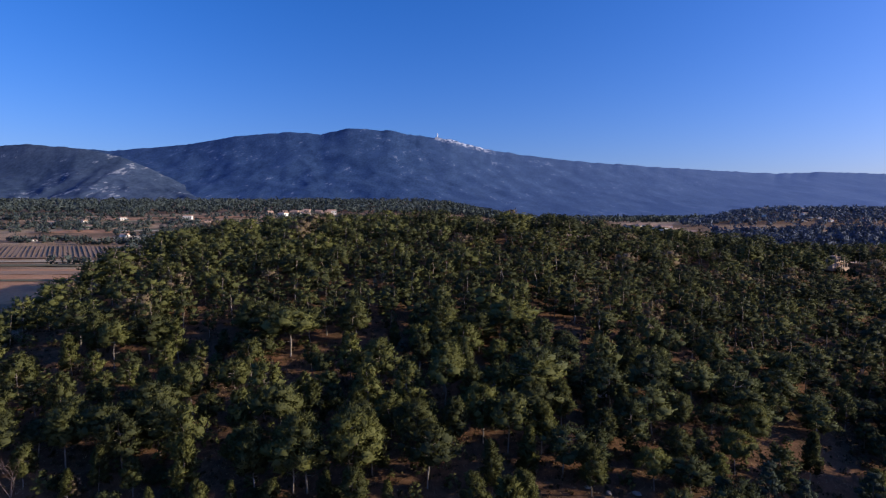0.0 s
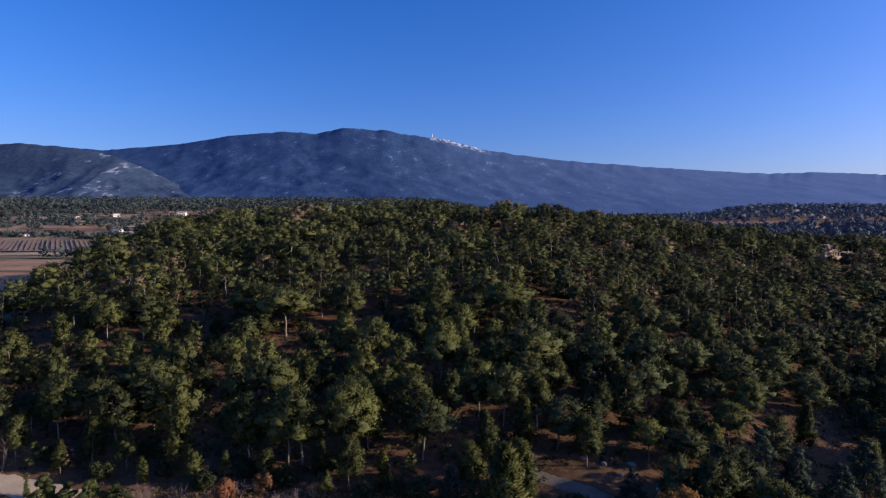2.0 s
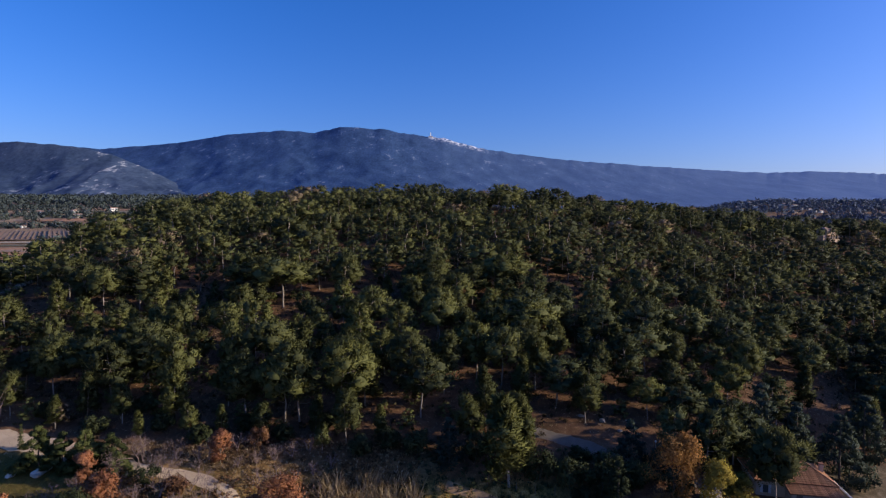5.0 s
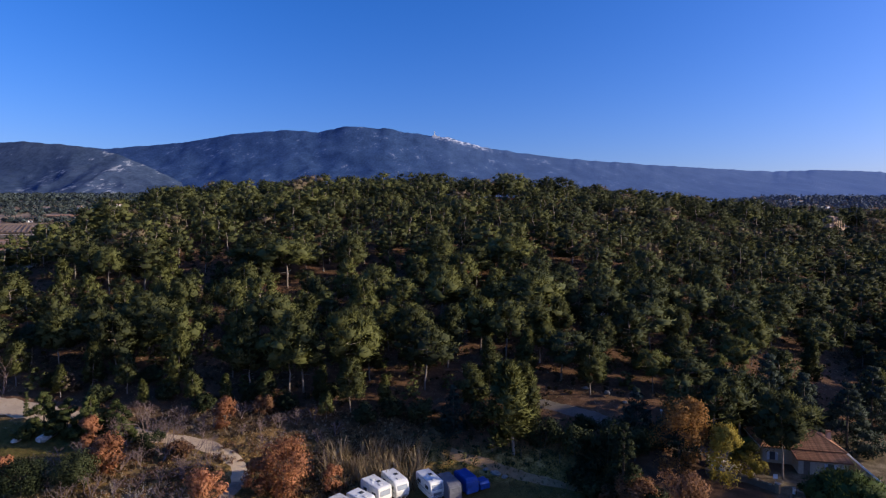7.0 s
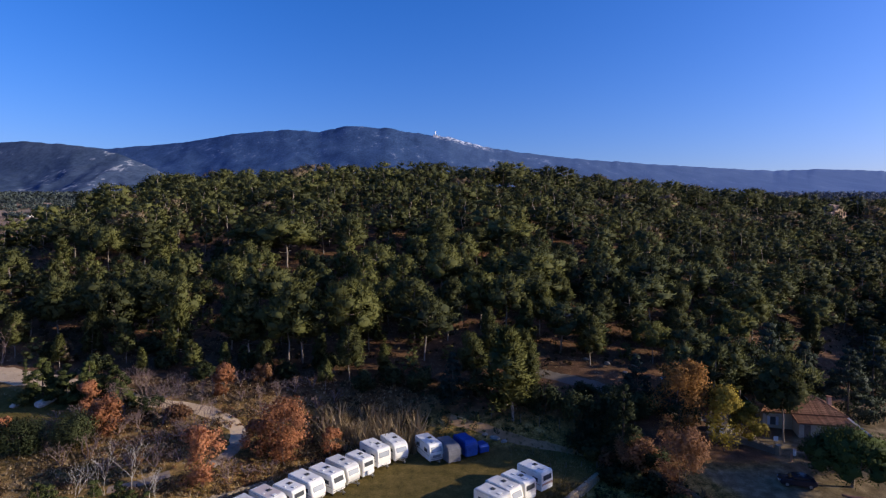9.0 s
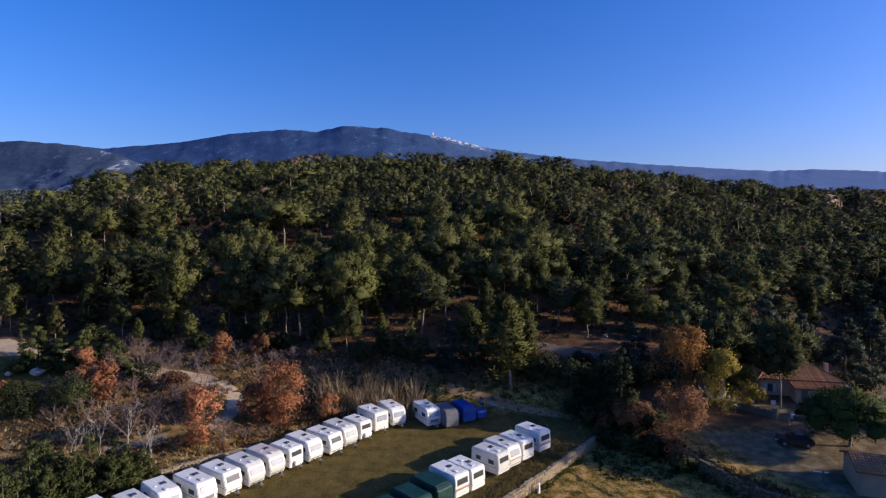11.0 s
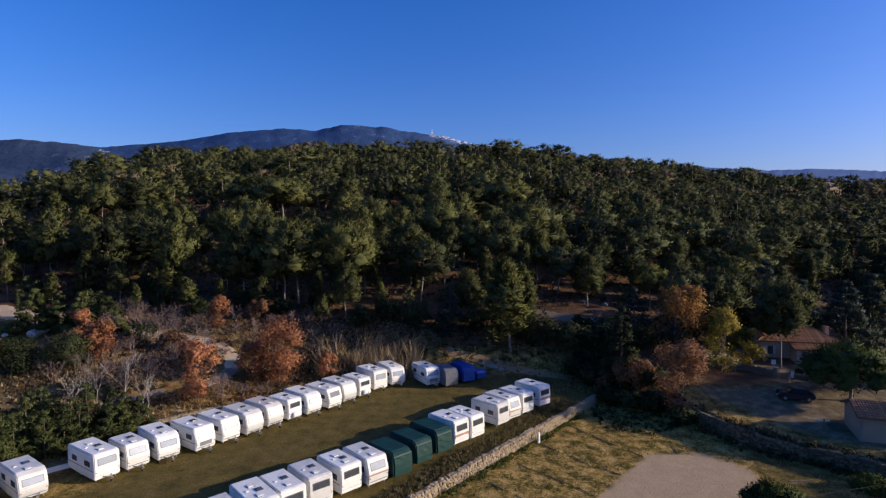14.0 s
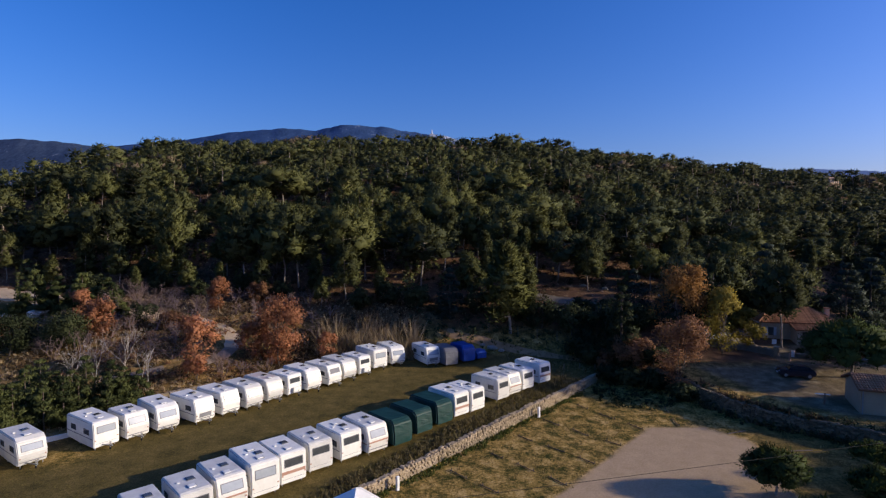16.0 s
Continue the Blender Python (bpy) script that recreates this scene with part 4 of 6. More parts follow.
RIGHT_ROW = [(3, -18, 33.9, -47), (3, -16.2, 36.2, -47), (2, -14.5, 38.1, -48), (4, -12.8, 40.1, -49), (0, -11.2, 42.0, -48), (3, -9.5, 44.1, -49), (1, -7.3, 46.1, -46), (2, -5.1, 47.4, -48),
             (0, 2.7, 55.9, -47), (1, 4.5, 57.4, -46), (3, 7.7, 60.9, -45), (2, 9.3, 62.5, -48), (1, 11.1, 64.4, -48), (0, 13.6, 66.8, -50)]
for k, x, y, a in LEFT_ROW:
    park(kinds[k], x, y, a)
for k, x, y, a in RIGHT_ROW:
    park(back_kinds[k], x, y, a)
park(kinds[3], -0.4, 74.4, -62)

GREEN_SHEET = mottled("green_tarpaulin", (0.004, 0.026, 0.023), (0.008, 0.050, 0.043), 1.2, 0.55, fine=8, relief=0.3)
GREY_SHEET = mottled("grey_tarpaulin", (0.09, 0.09, 0.105), (0.16, 0.16, 0.18), 1.2, 0.7, fine=8, relief=0.3)
BLUE_SHEET = mottled("blue_tarpaulin", (0.008, 0.038, 0.19), (0.02, 0.085, 0.36), 1.0, 0.45, fine=8, relief=0.3)


def covered(label, x, y, turn, length, w, h, mat, seed):
    """A trailer under a slack sheet: folds run down its sides, its wheels show below."""
    top = tagged(new("covered_caravan"), label, "caravan", "parked caravans")
    bm = extruded([(-length, 0.28), (-length + 0.05, h - 0.25), (-length + 0.4, h), (-0.5, h), (-0.1, h - 0.35), (0, 1.1), (0.0, 0.28)], w, 0.12, 3)
    bmesh.ops.triangulate(bm, faces=[f for f in bm.faces if len(f.verts) > 4])
    bmesh.ops.subdivide_edges(bm, edges=[e for e in bm.edges if e.calc_length() > 0.35], cuts=3, use_grid_fill=True)
    for q in bm.verts:
        c = q.co
        k = 0.5 + 0.5 * (1 - c.z / h)
        fold = 0.05 * math.sin(9 * c.x + 3 * seed) * k + 0.05 * noise.noise((c.x * 2, c.y * 2, c.z * 2 + seed))
        q.co = c + Vector((fold if abs(c.y) < w * 0.4 else 0, fold * (1 if c.y > 0 else -1), 0.04 * noise.noise((c.x * 1.5, c.y * 1.5, seed)) if c.z > 1 else 0))
    part("cover", bm, mat, top)
    for s in (-1, 1):
        part("wheel", disc(0.29, s * (w / 2 - 0.25), s * (w / 2 - 0.08), (-length * 0.52, 0.29)), TYRE, top)
        part("strap", block(-length * 0.3, -length * 0.3 + 0.05, s * (w / 2 - 0.06), s * (w / 2 + 0.07), 0.3, 1.4), TRIM, top)
    top.matrix_basis = pose(x, y, gz(x - 1.2, y + 1.2), 0, 0, turn)
    return top


covered("caravan under a dark green tarpaulin", -3.0, 48.9, -47, 4.4, 2.2, 2.5, GREEN_SHEET, 1)
covered("caravan under a dark green tarpaulin", -1.1, 51.4, -47, 4.3, 2.2, 2.45, GREEN_SHEET, 2)
covered("caravan under a dark green tarpaulin", 0.9, 53.7, -47, 4.5, 2.2, 2.5, GREEN_SHEET, 3)
covered("caravan under a slack grey tarpaulin", 2.1, 73.9, -66, 4.6, 2.1, 2.5, GREY_SHEET, 4)
covered("caravan under a bright blue tarpaulin", 4.6, 75.6, -62, 4.0, 2.0, 2.4, BLUE_SHEET, 5)
covered("small trailer under a blue tarpaulin", 6.5, 76.6, -62, 2.2, 1.6, 1.3, BLUE_SHEET, 6)


# ---- plants of the foreground ----
DARK_FIR = foliage("fir_sprays", (0.021, 0.031, 0.012), (0.122, 0.135, 0.044), 0.28)
BLUE_FIR = foliage("blue_fir", (0.014, 0.022, 0.017), (0.055, 0.072, 0.050), 0.15)
HOLM = foliage("evergreen_leaves", (0.014, 0.021, 0.009), (0.068, 0.078, 0.033), 0.15)
RUSSET = foliage("withered_oak_leaves", (0.19, 0.080, 0.040), (0.50, 0.225, 0.115), 0.35)
BROWN_LEAF = foliage("brown_leaves", (0.11, 0.055, 0.030), (0.27, 0.14, 0.075), 0.3)
OCHRE = foliage("ochre_leaves", (0.14, 0.075, 0.025), (0.40, 0.20, 0.065), 0.35)
YELLOW = foliage("yellow_leaves", (0.10, 0.085, 0.018), (0.34, 0.26, 0.05), 0.3)
STRAW = foliage("dry_stalks", (0.15, 0.105, 0.055), (0.44, 0.33, 0.20), 0.3)
STONE_PINE = foliage("umbrella_pine_needles", (0.016, 0.028, 0.009), (0.074, 0.100, 0.027), 0.12)
UNDERWOOD = foliage("underwood_leaves", (0.020, 0.017, 0.009), (0.100, 0.074, 0.038), 0.15)
SCRUB = foliage("scrub_leaves", (0.030, 0.021, 0.012), (0.135, 0.085, 0.046), 0.2)
GRASSY = foliage("grass_blades", (0.040, 0.045, 0.011), (0.17, 0.135, 0.040), 0.25)
DRY_GRASS = foliage("dry_grass_blades", (0.13, 0.095, 0.028), (0.44, 0.31, 0.12), 0.25)
LAWN = foliage("lawn_blades", (0.045, 0.058, 0.013), (0.13, 0.14, 0.035), 0.25)
WEED = foliage("wall_weeds_brown", (0.060, 0.050, 0.022), (0.200, 0.155, 0.075), 0.3)
TWIG = mottled("grey_twigs", (0.15, 0.10, 0.085), (0.27, 0.19, 0.165), 2, 0.9)
PALE_TWIG = mottled("pale_bark", (0.44, 0.38, 0.31), (0.64, 0.56, 0.47), 2, 0.9)
LIMB = mottled("dark_bark", (0.06, 0.045, 0.035), (0.14, 0.11, 0.09), 2, 0.9)


def twigs(rng, h, spread_w, depth=4, stems=3, thick=0.05):
    """Bare branching: stems that fork again and again."""
    tubes, tips = [], []

    def grow(p, d, ln, r, k):
        q = p + d * ln * 0.55 + Vector(rng.uniform(-0.07, 0.07, 3)) * ln
        e = p + d * ln
        tubes.append(tube([p, q, e], [r, r * 0.8, r * 0.55], 3))
        if k == 0:
            tips.append(e)
            return
        for _ in range(rng.randint(2, 4)):
            nd = (d + Vector(rng.normal(0, 0.45, 3)) * spread_w + Vector((0, 0, 0.12))).normalized()
            grow(e, nd, ln * rng.uniform(0.6, 0.85), r * 0.6, k - 1)

    for _ in range(stems):
        d = Vector((rng.normal(0, 0.3) * spread_w, rng.normal(0, 0.3) * spread_w, 1)).normalized()
        grow(Vector((rng.uniform(-0.1, 0.1), rng.uniform(-0.1, 0.1), -0.1)), d, h * 0.34, thick, depth)
    return gather(tubes), np.array([list(t) for t in tips])


def set_at(ob, x, y, turn=0.0, scale=1.0):
    ob.matrix_basis = pose(x, y, gz(x, y), 0, 0, turn) @ Matrix.Diagonal((scale, scale, scale, 1))
    return ob


def oak(label, x, y, h, w, leaves, seed, per=26, leaf=0.26, bark=None):
    """A broad-leaved tree that keeps withered leaves on its twigs."""
    rng = np.random.RandomState(seed)
    wood, tips = twigs(rng, h, 1.0 * w / h * 2.2, 3, 3, 0.07)
    tips = tips * np.array([w / max(0.1, np.abs(tips[:, :2]).max()), w / max(0.1, np.abs(tips[:, :2]).max()), h * 0.92 / tips[:, 2].max()])
    k = np.array([w / max(0.1, np.abs(wood[0][:, :2]).max()), w / max(0.1, np.abs(wood[0][:, :2]).max()), h * 0.94 / wood[0][:, 2].max()])
    n_in = 22
    a, u = rng.uniform(0, 6.28, n_in), rng.uniform(0, 1, n_in)
    q = w * 0.8 * np.sqrt(rng.uniform(0.1, 1, n_in)) * np.sin(np.pi * (0.15 + 0.8 * u)) ** 0.6
    fill = np.stack([q * np.cos(a), q * np.sin(a), h * (0.14 + 0.76 * u)], -1)
    cs = np.concatenate([tips[rng.permutation(len(tips))[:26]], fill])
    tri, tint = leaf_cloud(rng, cs, rng.uniform(0.10, 0.19, len(cs)) * (0.5 * h + w), per * 2, leaf, 0.9, 0.0, np.array((0, 0, 0.42 * h)))
    return set_at(plant("oak", (wood[0] * k, wood[1]), tri, tint, leaves, bark or LIMB, label, "tree"), x, y)


def bare_shrub(label, x, y, h, wide, seed, bark=None, depth=4, stems=4, name="bare_shrub"):
    rng = np.random.RandomState(seed)
    wood, tips = twigs(rng, h, wide, depth, stems, 0.07 if bark is None else 0.048)
    wood = (wood[0] * (h / wood[0][:, 2].max()), wood[1])
    top = tagged(new(name), label, "shrub")
    part("stem", wood, bark or TWIG, top, shade=True)
    return set_at(top, x, y)


def fir_shape(rng, h, r, tiers, per, leaf, droop=0.25, skirt=0.04, rag=0.25):
    """A conifer of stacked sprays, wide below and pointed above."""
    cs, rs = [], []
    for t in range(tiers):
        u = (t + 0.5) / tiers
        ring = r * (1 - u) ** 0.8
        n = max(2, int(3 + 7 * (1 - u)))
        for k in range(n):
            a = rng.uniform(0, 6.28)
            q = ring * rng.uniform(1 - rag * 2, 1 + rag * 0.4)
            cs.append((q * math.cos(a), q * math.sin(a), h * (skirt + (0.97 - skirt) * u) - droop * q * 0.4))
            rs.append(0.10 * h / tiers * 5 + 0.16 * ring)
    cs, rs = np.array(cs), np.array(rs)
    tri, tint = leaf_cloud(rng, cs, rs, per, leaf, 0.6, 0.7, np.array((0, 0, 0.3 * h)), 0.3)
    return gather([tube([(0, 0, -0.2), (0, 0, h * 0.5), (0, 0, h * 0.95)], [0.018 * h, 0.012 * h, 0.003 * h], 6)]), tri, tint


def fir(name, label, x, y, h, r, seed, leaves=None, tiers=9, per=42, leaf=0.3, group=""):
    return set_at(plant(name, *fir_shape(np.random.RandomState(seed), h, r, tiers, per, leaf), leaves or DARK_FIR, LIMB, label, "tree", group), x, y)


def round_bush(name, label, x, y, h, r, seed, leaves, clumps=26, per=60, leaf=0.2, category="bush"):
    """A rounded bush of leaf clumps over short stems."""
    rng = np.random.RandomState(seed)
    d = rng.normal(size=(clumps, 3))
    d /= np.linalg.norm(d, axis=1, keepdims=True)
    cs = np.abs(d) * (1, 1, 1) * np.sign(d) * (r * 0.72, r * 0.72, h * 0.36) * rng.uniform(0.6, 1.05, (clumps, 1)) + (0, 0, h * 0.5)
    tri, tint = leaf_cloud(rng, cs, rng.uniform(0.22, 0.36, clumps) * min(r, h), per, leaf, 0.9, 0.15, np.array((0, 0, 0.4 * h)))
    stems = gather([tube([(0, 0, -0.1), tuple(cs[0] * (0.2, 0.2, 0.5)), (0, 0, h * 0.7)], [0.10, 0.07, 0.02], 6)])
    top = tagged(new(name), label, category)
    part("stem", stems, LIMB, top, shade=True)
    new("leaves", leaf_mesh("leaves", tri, tint, leaves)).parent = top
    return set_at(top, x, y)


row_x = lambda y: -40 + (y - 44) * 1.0
on_path = lambda x, y: (-62 < x < -33 and abs(y - (82.6 - 0.14 * (x + 40))) < 2.0) or (x < -58 and 84 < y < 95) or ((x + 29.3) ** 2 + (y - 75) ** 2 < 14) or (-46 < x < -29 and abs(y - (62.4 + (x + 45) * 0.53)) < 1.6)
# beside the track: withered oaks, evergreen bushes, bare shrubs
oak("withered oak with russet leaves beside the track", -29.4, 66.0, 8.2, 2.3, RUSSET, 1, 40)
oak("large withered oak with russet-brown leaves", -21.3, 73.2, 10.2, 4.1, RUSSET, 2, 40)
oak("withered oak bush with russet leaves", -25.4, 73.8, 5.2, 2.4, RUSSET, 3)
oak("small bright orange oak by the track", -34.4, 84.8, 5.8, 2.0, RUSSET, 4, 34)
oak("broad orange-brown oak bush on the bank", -47.0, 75.2, 5.6, 3.0, RUSSET, 5, 36)
oak("orange oak bush behind the evergreens", -52.6, 80.0, 4.8, 1.8, RUSSET, 6, 36)
oak("small rusty oak among dry grass", -60.5, 73.5, 3.4, 1.6, RUSSET, 7, 30)
oak("rusty oak scrub in the shade of the wood", -29.5, 89.6, 3.4, 1.8, BROWN_LEAF, 8, 20)
oak("low rusty oak beside the larger one", -21.8, 74.2, 5.0, 2.3, RUSSET, 41, 34, 0.22)
oak("rusty oak scrub in the shade of the wood", -15.5, 75.6, 4.4, 1.6, RUSSET, 9, 18)
oak("rusty oak scrub among brambles", -38.5, 78.4, 2.6, 2.0, BROWN_LEAF, 10, 18)
round_bush("evergreen_bush", "round grey-green evergreen bush", -55.4, 70.0, 5.8, 3.9, 1, HOLM, 60, 130, 0.17)
round_bush("evergreen_bush", "round dark green evergreen bush", -49.2, 71.9, 5.6, 3.4, 2, HOLM, 56, 130, 0.17)
round_bush("evergreen_bush", "low dark evergreen bush by the track", -43.0, 79.6, 4.2, 2.2, 3, HOLM)
for i, (x, y, h, w) in enumerate(((-46.3, 84.4, 4.6, 1.1), (-39.7, 80.2, 4.8, 1.2), (-33.4, 76.9, 4.8, 1.0), (-43, 82, 4.0, 1.2), (-36.5, 74.5, 3.4, 1.1), (-76.3, 93.6, 7.6, 1.0), (-24.5, 77.5, 4.0, 1.0), (-27, 67.8, 3.0, 1.1), (-36.5, 86, 3.8, 1.1), (-41.5, 85.5, 4.2, 1.1), (-72.5, 84, 3.0, 1.0))):
    bare_shrub("bare brown many-stemmed shrub in winter", x, y, h, w, 30 + i)
for i in range(54):
    u, w_ = (i * 0.618) % 1, (i * 0.37) % 1
    x, y = -62 + 46 * u, 65 + 22 * w_ + 4 * u
    if x < row_x(y) - 5 and not on_path(x, y) and not (x < -53 and y > 76):
        bare_shrub("bare brown many-stemmed shrub in winter", x, y, 1.8 + 1.8 * ((i * 0.73) % 1), 1.2, 200 + i, None, 3, 5)
for i, (x, y, h) in enumerate(((-40.4, 64.0, 7.0), (-36.6, 63.4, 7.6), (-32.6, 61.0, 6.6), (-42.6, 61.6, 5.6))):
    bare_shrub("leafless pale-barked young tree", x, y, h, 0.8, 50 + i, PALE_TWIG, 4, 2, "bare_tree")
for i, (x, y, h) in enumerate(((-41.6, 80.2, 6.0), (-46.4, 83.6, 5.6), (-36.6, 79.0, 5.4), (-49.5, 80.5, 4.6))):
    bare_shrub("bare mauve-brown tree with a round crown of fine twigs", x, y, h, 1.15, 80 + i, None, 5, 3, "bare_tree")
# dense fir hedge behind the parked row, and firs beside the drive
for i in range(17):
    u = i / 16
    x, y = -57 + 22.5 * u + 0.6 * math.sin(i * 2.1), 50.5 + 8.5 * u + 0.9 * math.cos(i * 1.7)
    fir("hedge_fir", "dense dark green fir of the hedge", x, y, 5.4 + 0.7 * math.sin(i * 1.9), 1.9, 70 + i, DARK_FIR, 8, 56, 0.21, "firs of the hedge")
for i in range(9):
    u = i / 8
    fir("hedge_fir", "dense dark green fir of the hedge", -43 + 10.5 * u + 0.5 * math.sin(i * 2.3), 49.5 + 9.5 * u, 5.7 - 1.5 * u, 1.8, 300 + i, DARK_FIR, 8, 56, 0.21, "firs of the hedge")
for i, (x, y, h) in enumerate(((-48, 55.5, 4.4), (-43.5, 58.5, 4.2), (-52, 58.5, 4.0), (-46.5, 61.5, 3.4))):
    fir("hedge_fir", "dense dark green fir of the hedge", x, y, h, 2.0, 95 + i, DARK_FIR, 7, 34, 0.26, "firs of the hedge")
for i, (x, y, h, r) in enumerate(((-62, 84.2, 7.4, 2.8), (-58.2, 84.0, 6.4, 2.5), (-54.4, 83.8, 7.0, 2.6), (-50.6, 84.2, 6.0, 2.2), (-48.6, 82.0, 4.4, 1.8))):
    fir("fir_tree", "spreading dark fir beside the gravel drive", x, y - 0.6, h * 0.92, r * 1.2, 120 + i, DARK_FIR, 8, 150, 0.30)
fir("cypress", "thin dark columnar cypress by the drive", -67.4, 87.2, 4.4, 0.42, 130, DARK_FIR, 9, 24, 0.16)
# trees at the foot of the wood
fir("blue_fir", "blue-green fir at the foot of the wood", 2.1, 86.6, 8.6, 2.5, 131, BLUE_FIR, 8, 60, 0.34)
fir("fir_tree", "dark fir between the field and the road", 25.4, 73.6, 12.4, 3.1, 132, HOLM, 11, 110, 0.28)
for i, (x, y, h, w) in enumerate(((38.6, 87.0, 10.5, 0.9), (42.5, 83.8, 12.0, 1.0), (46.8, 86.5, 11.0, 1.1), (50.0, 88.8, 11.5, 1.2))):
    put_pine(x, y, h, (4, 2, 7, 0, 6, 3)[i], w, 75.0 * i)
for i, (x, y, h, r) in enumerate(((31.5, 85.6, 8.4, 2.9), (35.5, 84, 6.0, 2.2), (44.7, 90, 6.0, 1.8), (42, 88.5, 5.0, 1.7))):
    fir("blue_fir", "bluish fir beside the road", x, y, h, r, 135 + i, BLUE_FIR, 8, 60, 0.34)
for i, (x, y, h, r) in enumerate(((56.6, 92, 13.5, 4.2), (61.5, 90, 10.5, 3.4), (65.0, 84.8, 11.2, 4.7), (63, 92.3, 10.2, 3.6), (75.5, 93, 11.5, 4.2), (52.5, 91.5, 9.0, 2.8))):
    fir("cedar", "big dark cedar behind the house", x, y, h, r, 140 + i, BLUE_FIR, 10, 90, 0.40)
oak("tall tree with ochre autumn leaves", 34.0, 75.4, 12.4, 3.9, OCHRE, 11, 80, 0.22)
oak("yellow-leaved tree beside the gate", 39.8, 74.4, 9.6, 2.2, YELLOW, 12, 44, 0.24)
oak("low olive-yellow bushy tree by the gate", 44.4, 76.0, 6.2, 2.5, YELLOW, 13, 44, 0.24)
oak("brown-leaved tree on the terrace edge", 29.7, 65.9, 9.8, 2.8, BROWN_LEAF, 14, 60, 0.2)
oak("low brown-leaved tree at the wall's corner", 26.8, 71.8, 5.4, 3.2, BROWN_LEAF, 15, 64, 0.2)
oak("brown scrub tree by the field's corner", 23.2, 73.6, 3.6, 1.7, BROWN_LEAF, 16, 18)
for i, (x, y, h, r) in enumerate(((16.5, 84.5, 5.4, 3.4), (21, 83.2, 5.4, 3.8), (25.6, 81.5, 6.0, 3.8), (20.5, 77.5, 3.2, 3.0), (36.8, 79.5, 4.5, 2.8), (-3.2, 88.5, 4.8, 3.0), (-8, 89.5, 4.2, 2.6), (6.3, 87.2, 5.2, 2.4), (23.5, 86.5, 4.0, 2.2), (29.5, 80.5, 5.4, 2.4), (-58, 91.5, 3.6, 2.4), (-47, 92.5, 3.8, 2.6), (-39.5, 89.5, 3.6, 2.3), (-33, 93, 3.4, 2.4), (-26, 91, 3.2, 2.2), (-68, 95, 3.8, 2.6), (-12.5, 88, 3.8, 2.6), (-20, 94.5, 3.2, 2.4), (-52.5, 97, 3.6, 2.4), (22.5, 79.8, 3.4, 2.6), (13.2, 86.5, 4.6, 3.0), (27.5, 84.2, 5.2, 3.2), (31.5, 82.0, 4.6, 2.8), (23.2, 71.4, 2.8, 1.9), (24.6, 74.6, 3.8, 2.2), (21.6, 75.4, 3.0, 2.0), (27.6, 67.8, 2.6, 2.2), (29.6, 63.9, 2.2, 1.8), (25.2, 69.8, 2.6, 2.2), (28.6, 70.2, 3.0, 2.2))):
    round_bush("holm_oak", "dark evergreen thicket at the wood's foot", x, y, h, r, 20 + i, HOLM, 34, 60, 0.26, "tree")


def umbrella(label, x, y, h, r, thick, seed, leaf=0.3, clumps=26, per=110):
    """A pine with a bare trunk and a domed flat crown."""
    rng = np.random.RandomState(seed)
    a = rng.uniform(0, 6.28, clumps)
    q = np.sqrt(rng.uniform(0, 1, clumps)) * r * 0.85
    cs = np.stack([q * np.cos(a), q * np.sin(a), h - thick * 0.45 - thick * 0.45 * (q / r) ** 2 + rng.uniform(-0.2, 0.12, clumps) * thick], -1)
    tri, tint = needle_clouds(rng, cs, np.full(clumps, 0.16 * thick + 0.11 * r), per, leaf * 1.5, 1, np.array((0, 0, h - 0.75 * thick)), 0.75)
    tubes = [tube([(0, 0, -0.2), (0.05 * r, 0.03 * r, (h - thick) * 0.6), (0, 0, h - thick * 0.5)], [0.022 * h + 0.02, 0.018 * h, 0.012 * h], 7)]
    for c in cs[::3]:
        tubes.append(tube([(0, 0, h - thick * 1.1), tuple(c * (0.5, 0.5, 0.97)), tuple(c)], [0.01 * h, 0.007 * h, 0.003 * h], 4))
    return set_at(plant("umbrella_pine", gather(tubes), tri, tint, STONE_PINE, BARK, label, "tree"), x, y)


put_pine(49.6, 76.6, 12.6, 11, 0.9, 30.0)
umbrella("broad low umbrella pine beside the car park", 51.2, 65.6, 8.7, 5.0, 6.4, 2, 0.22, 120, 150)
umbrella("small round umbrella pine on the terrace", 26.8, 41.6, 4.5, 2.4, 3.1, 3, 0.15, 80, 130)
umbrella("small round umbrella pine on the terrace", 37.0, 44.4, 3.7, 1.8, 2.3, 4, 0.15, 44, 120)
umbrella("small round umbrella pine on the terrace", 33.4, 39.5, 3.6, 2.2, 2.5, 5, 0.15, 44, 120)
umbrella("small round umbrella pine on the terrace", 24.6, 31.5, 5.0, 2.6, 2.6, 6, 0.24, 30, 130)


